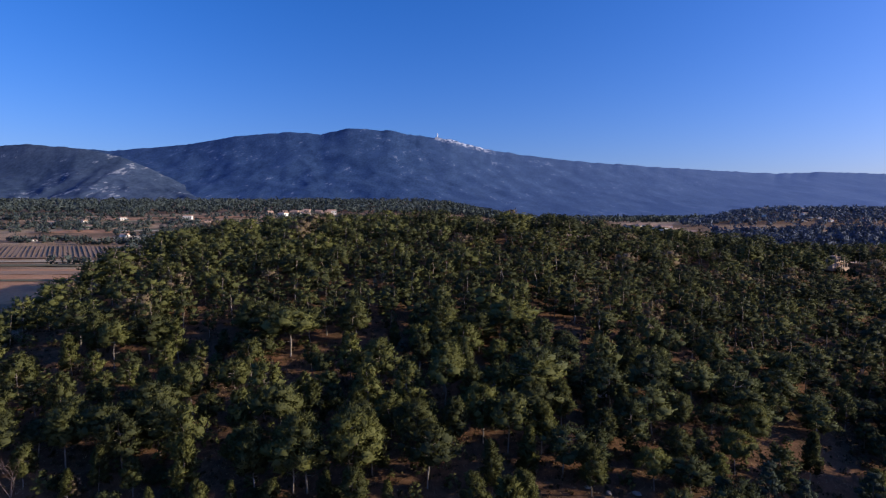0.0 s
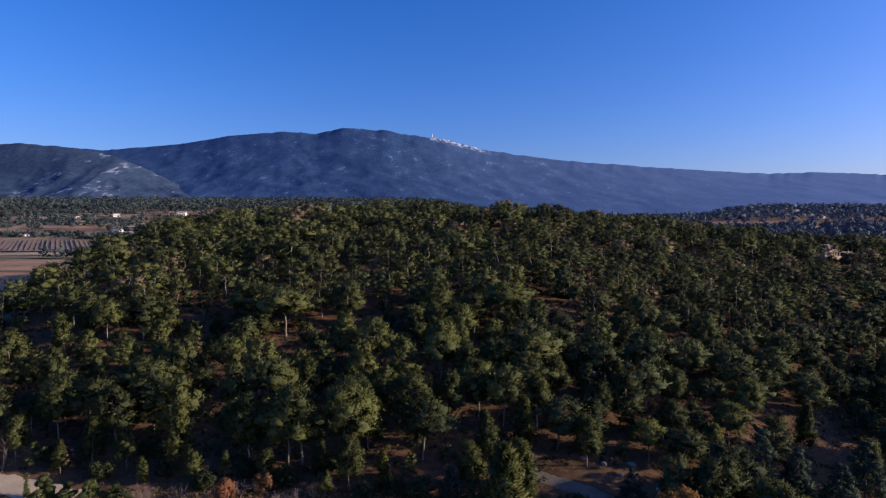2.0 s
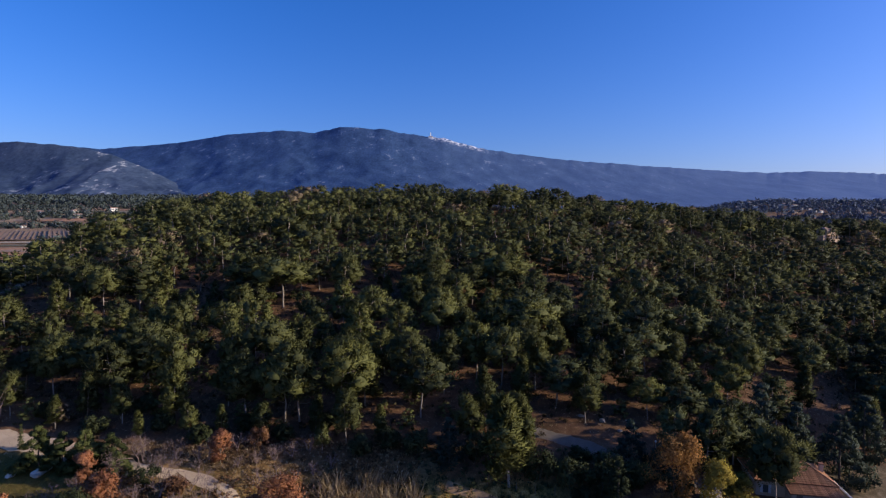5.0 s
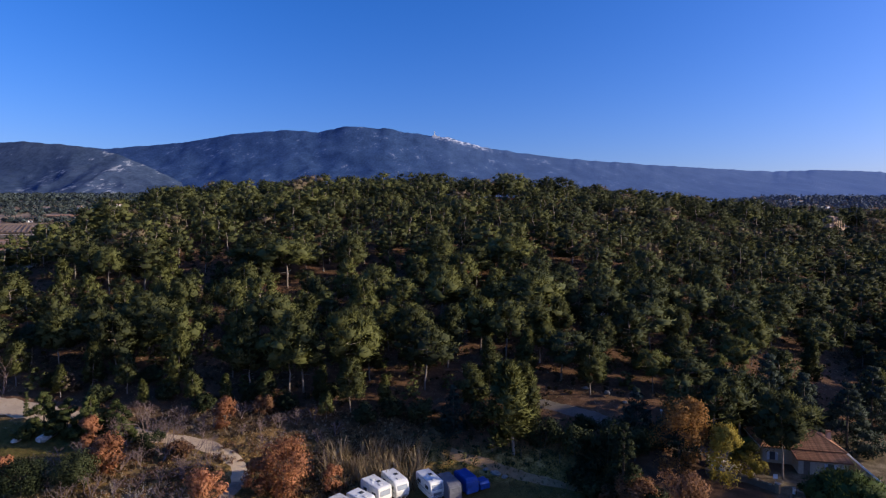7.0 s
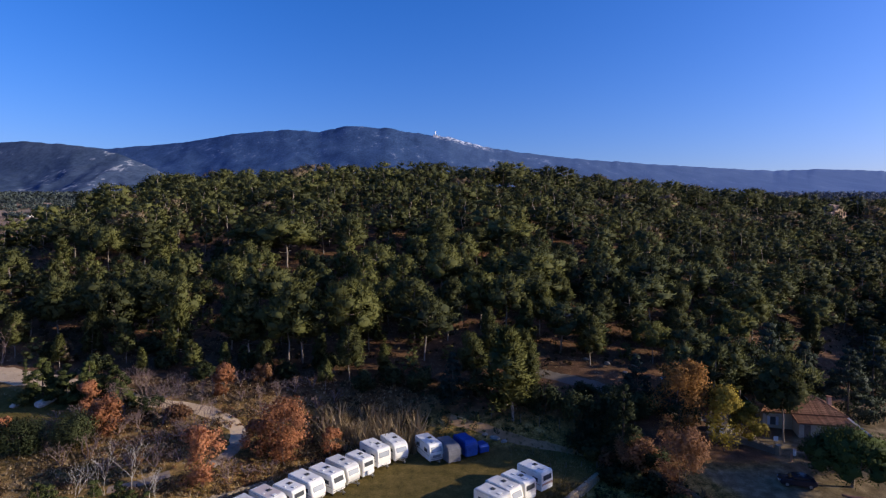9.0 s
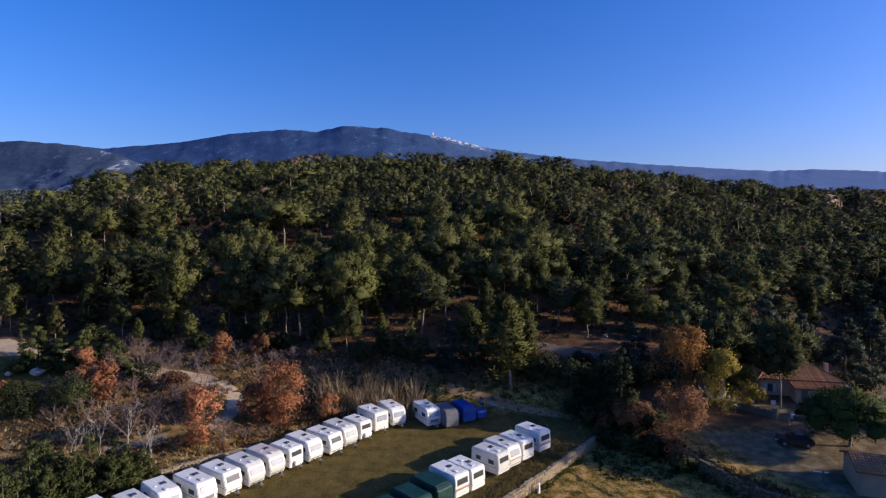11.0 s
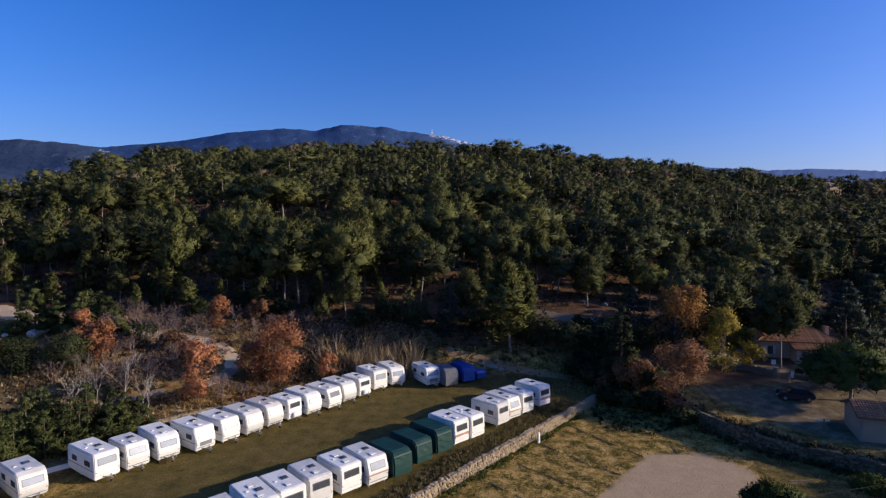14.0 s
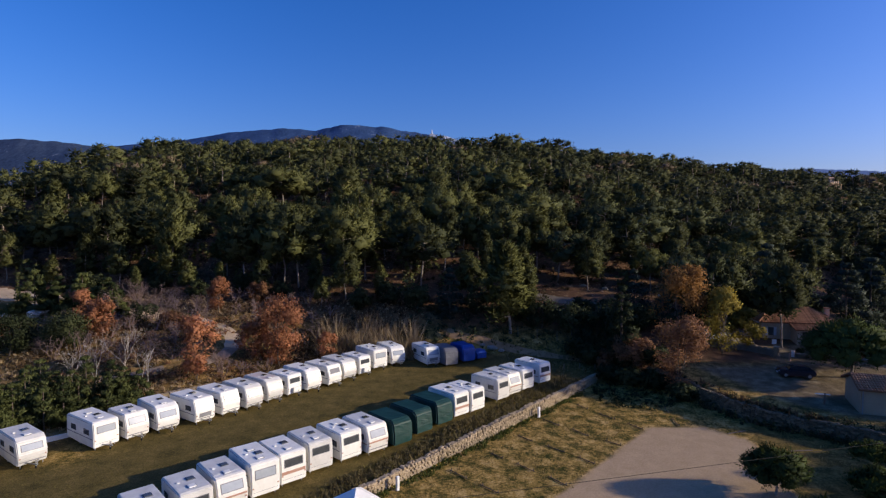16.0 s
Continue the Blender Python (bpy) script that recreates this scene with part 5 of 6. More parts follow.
# uncounted small growth
def tufts(name, label, pts, rng, hgt, wide, per, mat, up=1.0, category="grass", blade=0.10):
    """Many small plants in one mesh: blades that stand up from their foot."""
    tri, tint = [], []
    for x, y in pts:
        s = rng.uniform(0.6, 1.4)
        n = per
        a = rng.uniform(0, 6.28, n)
        q = rng.uniform(0, wide * s, n)
        base = np.stack([x + q * np.cos(a), y + q * np.sin(a), np.full(n, gz(x, y) - 0.03)], -1)
        d = np.stack([rng.normal(0, 0.35, n) / up, rng.normal(0, 0.35, n) / up, rng.uniform(0.5, 1.0, n)], -1) * (hgt * s)
        side = np.stack([np.sin(a), -np.cos(a), np.zeros(n)], -1) * (blade * hgt * s + 0.015)
        tri.append(np.stack([base - side, base + side, base + d], 1))
        tint.append(rng.uniform(0.05, 0.95) * 0.6 + rng.uniform(0, 0.3, n))
    ob = new(name, leaf_mesh(name, np.concatenate(tri), np.concatenate(tint), mat))
    return tagged(ob, label, category, kind="stuff")


def shrubs(name, label, pts, rng, hgt, per, leaf, mat, category="shrubs"):
    """Many low bushes in one mesh."""
    pts = np.array(pts)
    size = hgt * rng.uniform(0.3, 1.0, len(pts)) ** 1.6 * 1.5
    pts = np.repeat(pts, 2, 0) + rng.normal(0, 0.45, (2 * len(pts), 2)) * hgt
    size = np.repeat(size, 2) * rng.uniform(0.6, 1.1, len(pts))
    cs = np.stack([pts[:, 0], pts[:, 1], ground_z(pts[:, 0], pts[:, 1]) + size * 0.4], -1)
    tri, tint = leaf_cloud(rng, cs, size, per // 2, leaf, 0.75, 0.5)
    return tagged(new(name, leaf_mesh(name, tri, tint, mat)), label, category, kind="stuff")


rng = np.random.RandomState(31)
rubble = lambda x, y: -32.5 < x < -20.5 and abs(y - (60.4 + (x + 31.5) * 0.83)) < 1.3
left_bank = lambda x, y: not rubble(x, y) and not (x < -53 and 77 < y < 87) and x < row_x(y) - 4.5 and y < 92 + 0.05 * x and not on_path(x, y) and x > -0.84 * y - 4
tufts("bank_grass", "tawny dry grass on the bank", scatter(-85, -2, 50, 93, 0.75, rng, left_bank), rng, 0.42, 0.4, 14, STRAW)
shrubs("bank_scrub", "low brown and green scrub on the bank", scatter(-85, 2, 52, 95, 1.35, rng, lambda x, y: left_bank(x, y) and noise.noise((x * 0.1, y * 0.1, 7)) > -0.36), rng, 1.0, 64, 0.22, SCRUB)
tufts("reeds", "pale tall dry reeds beside the field", scatter(-17, -3, 76.5, 85, 0.85, rng, lambda x, y: abs(y - 80.4) < 3.2 and noise.noise((x * 0.5, y * 0.5, 2)) > -0.15), rng, 3.2, 0.6, 22, STRAW, 1.3, "reeds", 0.026)
shrubs("reed_scrub", "brown brambles among the reeds", scatter(-24, -2, 74.5, 86, 1.3, rng, lambda x, y: x < row_x(y) - 4), rng, 1.1, 44, 0.22, SCRUB)
tufts("field_grass", "short olive grass of the caravan field", scatter(-40, 22, 36, 78, 0.5, rng, lambda x, y: row_x(y) - 2 < x < wall_one_x(y) - 1.0 and y < 77), rng, 0.13, 0.3, 6, GRASSY)
tufts("wall_weeds", "brown weeds between the wall and the caravans", scatter(-14, 22, 31, 69, 0.42, rng, lambda x, y: 0.3 < wall_one_x(y) - x < 3.0 + 1.2 * noise.noise((x * 0.4, y * 0.4, 6)) and noise.noise((x * 0.7, y * 0.7, 8)) > -0.4), rng, 0.5, 0.4, 9, WEED, category="weeds")
shrubs("wall_scrub", "low brown and olive scrub between the wall and the caravans", scatter(-14, 22, 31, 69, 0.6, rng, lambda x, y: 0.4 < wall_one_x(y) - x < 2.8 + 1.0 * noise.noise((x * 0.4, y * 0.4, 6))), rng, 0.36, 40, 0.13, WEED)
tufts("verge_grass", "mixed green grass on the verge above the wall", scatter(-14, 22, 31, 69, 0.45, rng, lambda x, y: 0.3 < wall_one_x(y) - x < 3.4), rng, 0.32, 0.3, 8, GRASSY)
tufts("wall_foot_grass", "green grass along the wall's foot", scatter(-9, 22, 36, 68, 0.3, rng, lambda x, y: 0.35 < x - wall_one_x(y) < 1.5 + 0.9 * noise.noise((x * 0.5, y * 0.5, 30))), rng, 0.3, 0.28, 16, LAWN, blade=0.16)
tufts("terrace_grass", "thin dry grass of the lower terrace", scatter(-6, 42, 34, 70, 0.62, rng, lambda x, y: wall_one_x(y) + 1.2 < x < wall_two_x(y) - 0.6 and not (x > 10.0 + (y - 42.1) * 0.885 and y < 56.2 - 1.3 * max(0, x - 28.2))), rng, 0.2, 0.4, 10, DRY_GRASS)
shrubs("forest_undergrowth", "dark undergrowth and saplings under the pines", scatter(-130, 150, 84, 190, 2.6, rng, lambda x, y: abs(x) < 0.86 * y + 4 and y > 92 - (6 if -20 < x < 12 else 0) + (6 if x > 20 else 0) and noise.noise((x * 0.06, y * 0.06, 1)) > (0.05 if -24 < x < 15 and 93 < y < 118 else -0.3 if x < 15 else -0.08 if y < 128 else -0.24)), rng, 1.15, 40, 0.34, UNDERWOOD)
tufts("corner_scrub", "shaded weeds at the field's far corner", scatter(10, 28, 66, 84, 0.7, rng, lambda x, y: wall_one_x(y) - x > 0.5 or y > 70), rng, 0.45, 0.3, 8, WEED, category="weeds")
tufts("hill_litter", "fallen twigs and dry grass on the forest floor", scatter(-80, 110, 84, 130, 1.1, rng, lambda x, y: abs(x) < 0.86 * y), rng, 0.3, 0.5, 7, STRAW, 0.5, "litter")
tufts("wall_brambles", "brown brambles over the car park wall", scatter(24, 44, 44, 74, 0.42, rng, lambda x, y: -1.1 < x - wall_two_x(y) < 1.3 and noise.noise((x * 0.3, y * 0.3, 4)) > -0.25), rng, 0.6, 0.35, 12, SCRUB, category="weeds")
shrubs("wall_ivy", "dark ivy and scrub at the car park wall's foot", scatter(24, 46, 44, 74, 0.65, rng, lambda x, y: -1.3 < x - wall_two_x(y) < 0.4 and noise.noise((x * 0.3, y * 0.3, 9)) > -0.35), rng, 0.85, 60, 0.2, HOLM)
tufts("terrace_moss", "green mossy tufts among dry terrace grass", scatter(-6, 42, 34, 70, 0.55, rng, lambda x, y: wall_one_x(y) + 0.6 < x < wall_two_x(y) - 0.4 and noise.noise((x * 0.35, y * 0.35, 3)) > 0.22 and not (x > 9.6 + (y - 42.1) * 0.885 and y < 56.6 - 1.3 * max(0, x - 28.2))), rng, 0.12, 0.35, 8, GRASSY)
tufts("lawn_grass", "short green lawn beside the gravel drive", scatter(-80, -53, 77, 86.5, 0.36, rng, lambda x, y: x > -0.84 * y - 3 and not on_path(x, y)), rng, 0.16, 0.35, 8, LAWN)
shrubs("track_brambles", "brown brambles along the winding track", scatter(-46, -24, 65, 82, 1.1, rng, lambda x, y: not on_path(x, y) and x < row_x(y) - 5 and noise.noise((x * 0.2, y * 0.2, 12)) > -0.1), rng, 1.0, 60, 0.18, BROWN_LEAF)
# dark plants put here so that the corner's shade comes out deeper
shrubs("corner_brambles", "dark brambles added to deepen the shade at the terrace corner", scatter(20, 31, 60, 71, 0.9, rng, lambda x, y: wall_one_x(y) + 0.8 < x < wall_two_x(y) and y > 61.5 + 0.35 * abs(x - 25)), rng, 0.55, 50, 0.18, HOLM)
# scrub added on the bank to stand for the shade of the wood
shrubs("bank_thicket", "dark scrub added for the shade on the bank below the pines", scatter(-4, 24, 80.5, 90, 1.3, rng, lambda x, y: y > 80.8 + 0.06 * x and noise.noise((x * 0.2, y * 0.2, 15)) > -0.35), rng, 0.9, 50, 0.26, HOLM)
tufts("wall_top_weeds", "weeds rooted between the stones of the terrace wall", scatter(-12, 22, 31, 69, 0.32, rng, lambda x, y: -0.15 < wall_one_x(y) - x < 0.7 and noise.noise((x * 0.5, y * 0.5, 21)) > -0.05), rng, 0.42, 0.25, 9, GRASSY, category="weeds")
shrubs("wall_shrubs", "low green shrubs against the terrace wall", scatter(-12, 22, 31, 69, 1.0, rng, lambda x, y: 0.2 < x - wall_one_x(y) < 0.9 and noise.noise((x * 0.3, y * 0.3, 25)) > 0.12), rng, 0.5, 44, 0.14, HOLM)


# ---- house, gate and car park ----
PLASTER = mottled("rendered_wall", (0.38, 0.30, 0.215), (0.50, 0.405, 0.30), 0.7, 0.9, fine=10)
CREAM_WALL = mottled("cream_render", (0.29, 0.225, 0.145), (0.37, 0.295, 0.20), 0.7, 0.9, fine=10)
TILE = mottled("roof_tile", (0.24, 0.095, 0.042), (0.46, 0.225, 0.115), 1.3, 0.85, fine=9, vary=0.3)
TILE_BED = mottled("tile_bed", (0.16, 0.07, 0.04), (0.24, 0.11, 0.07), 1, 0.9)
SHUTTER = paint("pale_shutters", (0.42, 0.44, 0.47), (0.55, 0.57, 0.60), 0.6)
WOOD = mottled("grey_wood", (0.10, 0.075, 0.055), (0.20, 0.155, 0.12), 3, 0.9)
WHITE_PAINT = paint("white_paint", (0.68, 0.67, 0.64), (0.80, 0.79, 0.77), 0.6)


def tile_row_mesh(length):
    """One run of half-round tiles from eave to ridge: short overlapping barrels along +x."""
    bm = bmesh.new()
    n = max(2, int(length / 0.42))
    for i in range(n):
        a, b = i * length / n, (i + 1.12) * length / n
        rings = []
        for x, r, z in ((a, 0.135, 0.03), (b, 0.11, 0.0)):
            rings.append([bm.verts.new((x, r * math.cos(w), z + 0.75 * r * math.sin(w))) for w in np.linspace(0, math.pi, 5)])
        for k in range(4):
            bm.faces.new((rings[0][k], rings[0][k + 1], rings[1][k + 1], rings[1][k]))
        bm.faces.new(rings[0])
    return bm


def roof_plane(parent, corners, gap=0.27):
    """A roof face from eave (first two corners) to ridge, thick, with runs of tiles as parts."""
    a, b, c, d = (Vector(q) for q in corners)
    nrm = (b - a).cross(d - a).normalized()
    if nrm.z < 0:
        nrm = -nrm
    bm = bmesh.new()
    lo = [bm.verts.new(q - nrm * 0.12) for q in (a, b, c, d)]
    hi = [bm.verts.new(q) for q in (a, b, c, d)]
    bm.faces.new(lo)
    bm.faces.new(hi)
    for i in range(4):
        bm.faces.new((lo[i], lo[(i + 1) % 4], hi[(i + 1) % 4], hi[i]))
    bmesh.ops.recalc_face_normals(bm, faces=bm.faces[:])
    bmesh.ops.remove_doubles(bm, verts=bm.verts[:], dist=0.001)
    roof = part("roof", bm, TILE_BED, parent, "red-brown tiled roof")
    n = int((b - a).length / gap)
    for i in range(n + 1):
        t = (i + 0.5) / (n + 1)
        p, u = a.lerp(b, t), d.lerp(c, t)
        up_way = ((d + c) / 2 - (a + b) / 2)
        up_way = (up_way - (b - a).normalized() * up_way.dot((b - a).normalized())).normalized()
        # where the run meets the hips
        base = (p - a).length
        ln = (d - a).dot(up_way)
        off_l, off_r = (d - a).dot((b - a).normalized()), (b - a).length - (c - a).dot((b - a).normalized())
        reach = ln
        if off_l > 0.05:
            reach = min(reach, ln * base / off_l)
        if off_r > 0.05:
            reach = min(reach, ln * ((b - a).length - base) / off_r)
        if reach < 0.5:
            continue
        ob = part("tile_run", tile_row_mesh(reach), TILE, roof)
        x_ax, z_ax = up_way, nrm
        y_ax = z_ax.cross(x_ax)
        ob.matrix_basis = Matrix((( x_ax.x, y_ax.x, z_ax.x, p.x), (x_ax.y, y_ax.y, z_ax.y, p.y), (x_ax.z, y_ax.z, z_ax.z, p.z), (0, 0, 0, 1)))
    return roof


def window_on(parent, x, y, z, w, h):
    win = part("window", block(x - w / 2, x + w / 2, y - 0.02, y + 0.03, z, z + h), ACRYLIC, parent)
    for s in (-1, 1):
        part("shutter", block(x + s * (w / 2 + 0.02), x + s * (w + 0.0), y - 0.07, y - 0.02, z - 0.03, z + h + 0.03), SHUTTER, win)
    part("sill", block(x - w / 2 - 0.1, x + w / 2 + 0.1, y - 0.12, y + 0.02, z - 0.09, z - 0.02), PLASTER, win)


def house_at(x, y, turn):
    """The house by the gate: a long block under one hipped tile roof, a lean-to before it, a chimney, shutters."""
    top = tagged(new("house"), "rendered house with a red tiled hipped roof and a chimney", "house")
    part("wall", block(-4.2, 8.6, 0, 8, -0.9, 2.75), PLASTER, top)
    part("porch_wall", block(0.6, 8.4, -2.6, -0.02, -0.9, 2.0), PLASTER, top)
    roof_plane(top, ((-4.7, -0.5, 2.7), (9.1, -0.5, 2.7), (5.2, 4.0, 4.5), (-1.3, 4.0, 4.5)))
    roof_plane(top, ((9.1, -0.5, 2.7), (9.1, 8.5, 2.7), (5.2, 4.0, 4.5), (5.2, 4.0, 4.5)))
    roof_plane(top, ((9.1, 8.5, 2.7), (-4.7, 8.5, 2.7), (-1.3, 4.0, 4.5), (5.2, 4.0, 4.5)))
    roof_plane(top, ((-4.7, 8.5, 2.7), (-4.7, -0.5, 2.7), (-1.3, 4.0, 4.5), (-1.3, 4.0, 4.5)))
    roof_plane(top, ((0.2, -3.0, 2.02), (8.9, -3.0, 2.02), (8.9, -0.3, 2.58), (0.2, -0.3, 2.58)))
    for q, r in (((-4.7, -0.5, 2.72), (-1.3, 4.0, 4.55)), ((9.1, -0.5, 2.72), (5.2, 4.0, 4.55)), ((-4.7, 8.5, 2.72), (-1.3, 4.0, 4.55)), ((-1.3, 4.0, 4.55), (5.2, 4.0, 4.55))):
        part("hip_tiles", (*map(np.array, tube([q, tuple((Vector(q) + Vector(r)) / 2), r], [0.13] * 3, 6)),), TILE, top, "weathered pale ridge tiles")
    part("eave_board", block(-4.75, -4.7, -0.5, 8.5, 2.52, 2.68), WHITE_PAINT, top)
    chim = part("chimney", block(7.7, 8.35, 3.6, 4.2, 2.6, 4.5, 0.02), PLASTER, top)
    part("chimney_cap", block(7.6, 8.45, 3.5, 4.3, 4.5, 4.6), TILE_BED, chim)
    window_on(top, -2.6, 0.0, 0.7, 0.9, 1.2)
    window_on(top, 5.6, -2.6, 0.7, 1.0, 0.9)
    part("door", block(1.4, 2.4, -2.65, -2.58, -0.5, 1.75), WOOD, top)
    top.matrix_basis = pose(x, y, gz(x, y) - 0.15, 0, 0, turn) @ Matrix.Diagonal((0.84, 0.9, 1, 1))
    return top


house_at(52.7, 80.3, -13)

# sloping garden wall beside the house
side_wall = tagged(new("garden_wall"), "pink rendered garden wall with a pale sloping coping", "wall")
bm = bmesh.new()
q = [bm.verts.new(p) for p in ((0, -0.12, -0.8), (9, -0.12, -1.6), (9, -0.12, -0.4), (0, -0.12, 2.0), (0, 0.12, -0.8), (9, 0.12, -1.6), (9, 0.12, -0.4), (0, 0.12, 2.0))]
for face in ((0, 1, 2, 3), (7, 6, 5, 4), (0, 4, 5, 1), (1, 5, 6, 2), (3, 2, 6, 7), (0, 3, 7, 4)):
    bm.faces.new([q[k] for k in face])
part("wall", bm, CREAM_WALL, side_wall)
part("coping", (*map(np.array, tube([(0, 0, 2.04), (4.5, 0, 0.84), (9, 0, -0.36)], [0.16] * 3, 4)),), WHITE_PAINT, side_wall)
side_wall.matrix_basis = pose(60.9, 80.6, gz(60.9, 80.6) + 0.2, 0, 0, -84) @ Matrix.Diagonal((0.85, 1, 1, 1))


def kiosk_at(x, y, turn):
    """The small tiled building at the car park's edge."""
    top = tagged(new("outbuilding"), "small cream outbuilding with a tiled lean roof", "building")
    part("wall", block(0, 7, 0, 5, -0.8, 2.6), CREAM_WALL, top)
    roof_plane(top, ((-0.35, -0.4, 2.55), (7.3, -0.4, 2.55), (7.3, 2.5, 3.6), (-0.35, 2.5, 3.6)))
    roof_plane(top, ((7.3, 5.4, 2.55), (-0.35, 5.4, 2.55), (-0.35, 2.5, 3.6), (7.3, 2.5, 3.6)))
    part("gable", block(0.0, 0.2, 0.9, 4.1, 2.6, 3.05), CREAM_WALL, top)
    unit = part("air_conditioner", block(3.0, 3.8, -0.3, 0.02, 1.2, 1.75, 0.03), WHITE_PAINT, top)
    part("fan_grille", disc(0.2, -0.33, -0.29, (3.3, 1.47), 16), TRIM, unit)
    part("downpipe", block(0.12, 0.2, -0.1, -0.02, -0.6, 2.5), TRIM, top)
    top.matrix_basis = pose(x, y, gz(x, y) + 0.05, 0, 0, turn)
    return top


kiosk_at(44.2, 55.2, -22)


def car_at(x, y, turn):
    """A parked dark hatchback."""
    top = tagged(new("car"), "dark blue parked hatchback car", "car")
    paint_m = paint("dark_car_paint", (0.012, 0.014, 0.022), (0.02, 0.022, 0.034), 0.2)
    glass = paint("car_glass", (0.02, 0.022, 0.026), (0.035, 0.038, 0.042), 0.06)
    part("body", extruded([(-2.0, 0.35), (-2.02, 0.75), (-1.92, 0.95), (-0.95, 1.0), (1.85, 1.02), (2.0, 0.8), (2.02, 0.4), (1.6, 0.24), (-1.6, 0.24)], 1.7, 0.09, 3), paint_m, top)
    part("cabin", extruded([(-1.05, 0.98), (-0.35, 1.40), (0.2, 1.47), (1.1, 1.42), (1.75, 1.0)], 1.46, 0.1, 3), paint_m, top)
    for s in (-1, 1):
        part("side_glass", block(-0.55, 1.2, s * 0.71, s * 0.742, 1.06, 1.32, 0.01), glass, top)
        part("headlight", block(-2.04, -1.85, s * 0.5, s * 0.78, 0.7, 0.82, 0.03), PALE_PANE, top, "clear headlight")
        part("tail_light", block(1.85, 2.02, s * 0.55, s * 0.8, 0.8, 0.98, 0.03), BAND, top, "red tail light")
        part("mirror", block(-0.75, -0.58, s * 0.85, s * 1.0, 0.98, 1.12, 0.03), paint_m, top)
        for a in (-1.28, 1.28):
            wheel = part("wheel", disc(0.31, s * 0.68, s * 0.87, (a, 0.31)), TYRE, top)
            part("rim", disc(0.19, s * 0.86, s * 0.885, (a, 0.31), 12), STEEL, wheel)
    part("windscreen", slab_on((1.05 - 2.05, 1.02), (-0.38, 1.38), 0.1, 0.9, -0.62, 0.62, 0.0), glass, top)
    part("rear_window", slab_on((1.16, 1.40), (1.72, 1.03), 0.1, 0.8, -0.6, 0.6, 0.03), glass, top)
    part("number_plate", block(-2.05, -2.02, -0.26, 0.26, 0.45, 0.56), WHITE_PAINT, top, "plain pale plate")
    top.matrix_basis = pose(x, y, gz(x, y) + 0.03, 0, 0, turn)
    return top


car_at(44.7, 66.2, -18)


def simple_post(name, label, x, y, h, r, mat, category="post", cap=None, group=""):
    top = tagged(new(name), label, category, group)
    part("shaft", (*map(np.array, tube([(0, 0, -0.2), (0, 0, h * 0.5), (0, 0, h)], [r, r, r * 0.9], 8)),), mat, top, shade=True)
    if cap:
        bm = bmesh.new()
        bmesh.ops.create_icosphere(bm, subdivisions=2, radius=cap, matrix=Matrix.Translation((0, 0, h + cap * 0.8)))
        part("globe", bm, WHITE_PAINT, top, "round white lamp globe")
    return set_at(top, x, y)


simple_post("street_lamp", "lamp post with a white globe by the road", 40.3, 92.0, 3.6, 0.05, STEEL, "lamp", 0.2)
simple_post("street_lamp", "lamp post with a white globe by the road", 36.5, 88.0, 3.2, 0.05, STEEL, "lamp", 0.2)
for x, y, h, r, s in ((11.4, 59.4, 1.15, 0.16, 1), (-3.1, 42.7, 1.15, 0.14, 2)):
    top = tagged(new("meter_pillar"), "short white power pillar before the wall", "pillar")
    part("pillar", block(-r, r, -0.1, 0.1, -0.2, h, 0.03), WHITE_PAINT, top)
    part("door_panel", block(-r * 0.7, r * 0.7, -0.12, -0.095, 0.3, h - 0.15), SHELL, top)
    top.matrix_basis = pose(x, y, -1.5, 0, 0, 40)
# fence posts on the bank, each with two wires' staples left bare
for i, (x, y) in enumerate(((8.1, 83.5), (12.5, 82.7), (15.4, 82.3), (18.4, 82.0), (21.5, 81.7), (24.5, 81.2))):
    simple_post("fence_post", "weathered wooden fence post on the bank", x, y, 1.5, 0.06, WOOD, "post", group="posts of the bank fence")
for i in range(6):
    x, y = 13 + i * 2.2, 72.6 + 0.25 * i
    simple_post("field_stake", "short wooden stake at the field's edge", x, y, 0.75, 0.07, WOOD, "stake", group="stakes of the field edge")

# bay markers: logs laid on the terrace
LOGS = [(16.7, 63.5, 17.6, 61.9), (18.4, 60.4, 19.7, 58.5), (11.7, 58.8, 13.1, 56.6), (14.1, 55.8, 15.4, 53.7), (8.2, 54.1, 9.5, 52.4), (10.6, 51.4, 12.1, 49.8), (5.1, 49.7, 6.1, 48.5), (7.1, 47.5, 8.5, 45.8),
        (13.0, 48.8, 14.2, 47.2), (1.1, 46.3, 2.6, 44.5), (3.6, 43.5, 5.0, 42.0), (9.5, 44.9, 10.7, 43.2), (20.6, 57.3, 21.6, 55.5), (16.7, 52.7, 17.9, 51.3), (26.7, 62.4, 26.3, 60.3), (26.0, 58.7, 25.7, 56.3)]
for x0, y0, x1, y1 in LOGS:
    top = tagged(new("log"), "dark round log marking a parking bay", "log", "bay logs")
    ln = math.hypot(x1 - x0, y1 - y0)
    part("stem", (*map(np.array, tube([(-ln / 2, 0, 0.06), (0, 0, 0.065), (ln / 2, 0, 0.06)], [0.035, 0.04, 0.032], 8)),), LIMB, top, shade=True)
    for s in (-1, 1):
        part("peg", (*map(np.array, tube([(s * ln * 0.4, 0.1, -0.1), (s * ln * 0.4, 0.1, 0.22)], [0.04, 0.035], 6)),), WOOD, top)
    top.matrix_basis = pose((x0 + x1) / 2, (y0 + y1) / 2, gz((x0 + x1) / 2, (y0 + y1) / 2), 0, 0, math.degrees(math.atan2(y1 - y0, x1 - x0)))
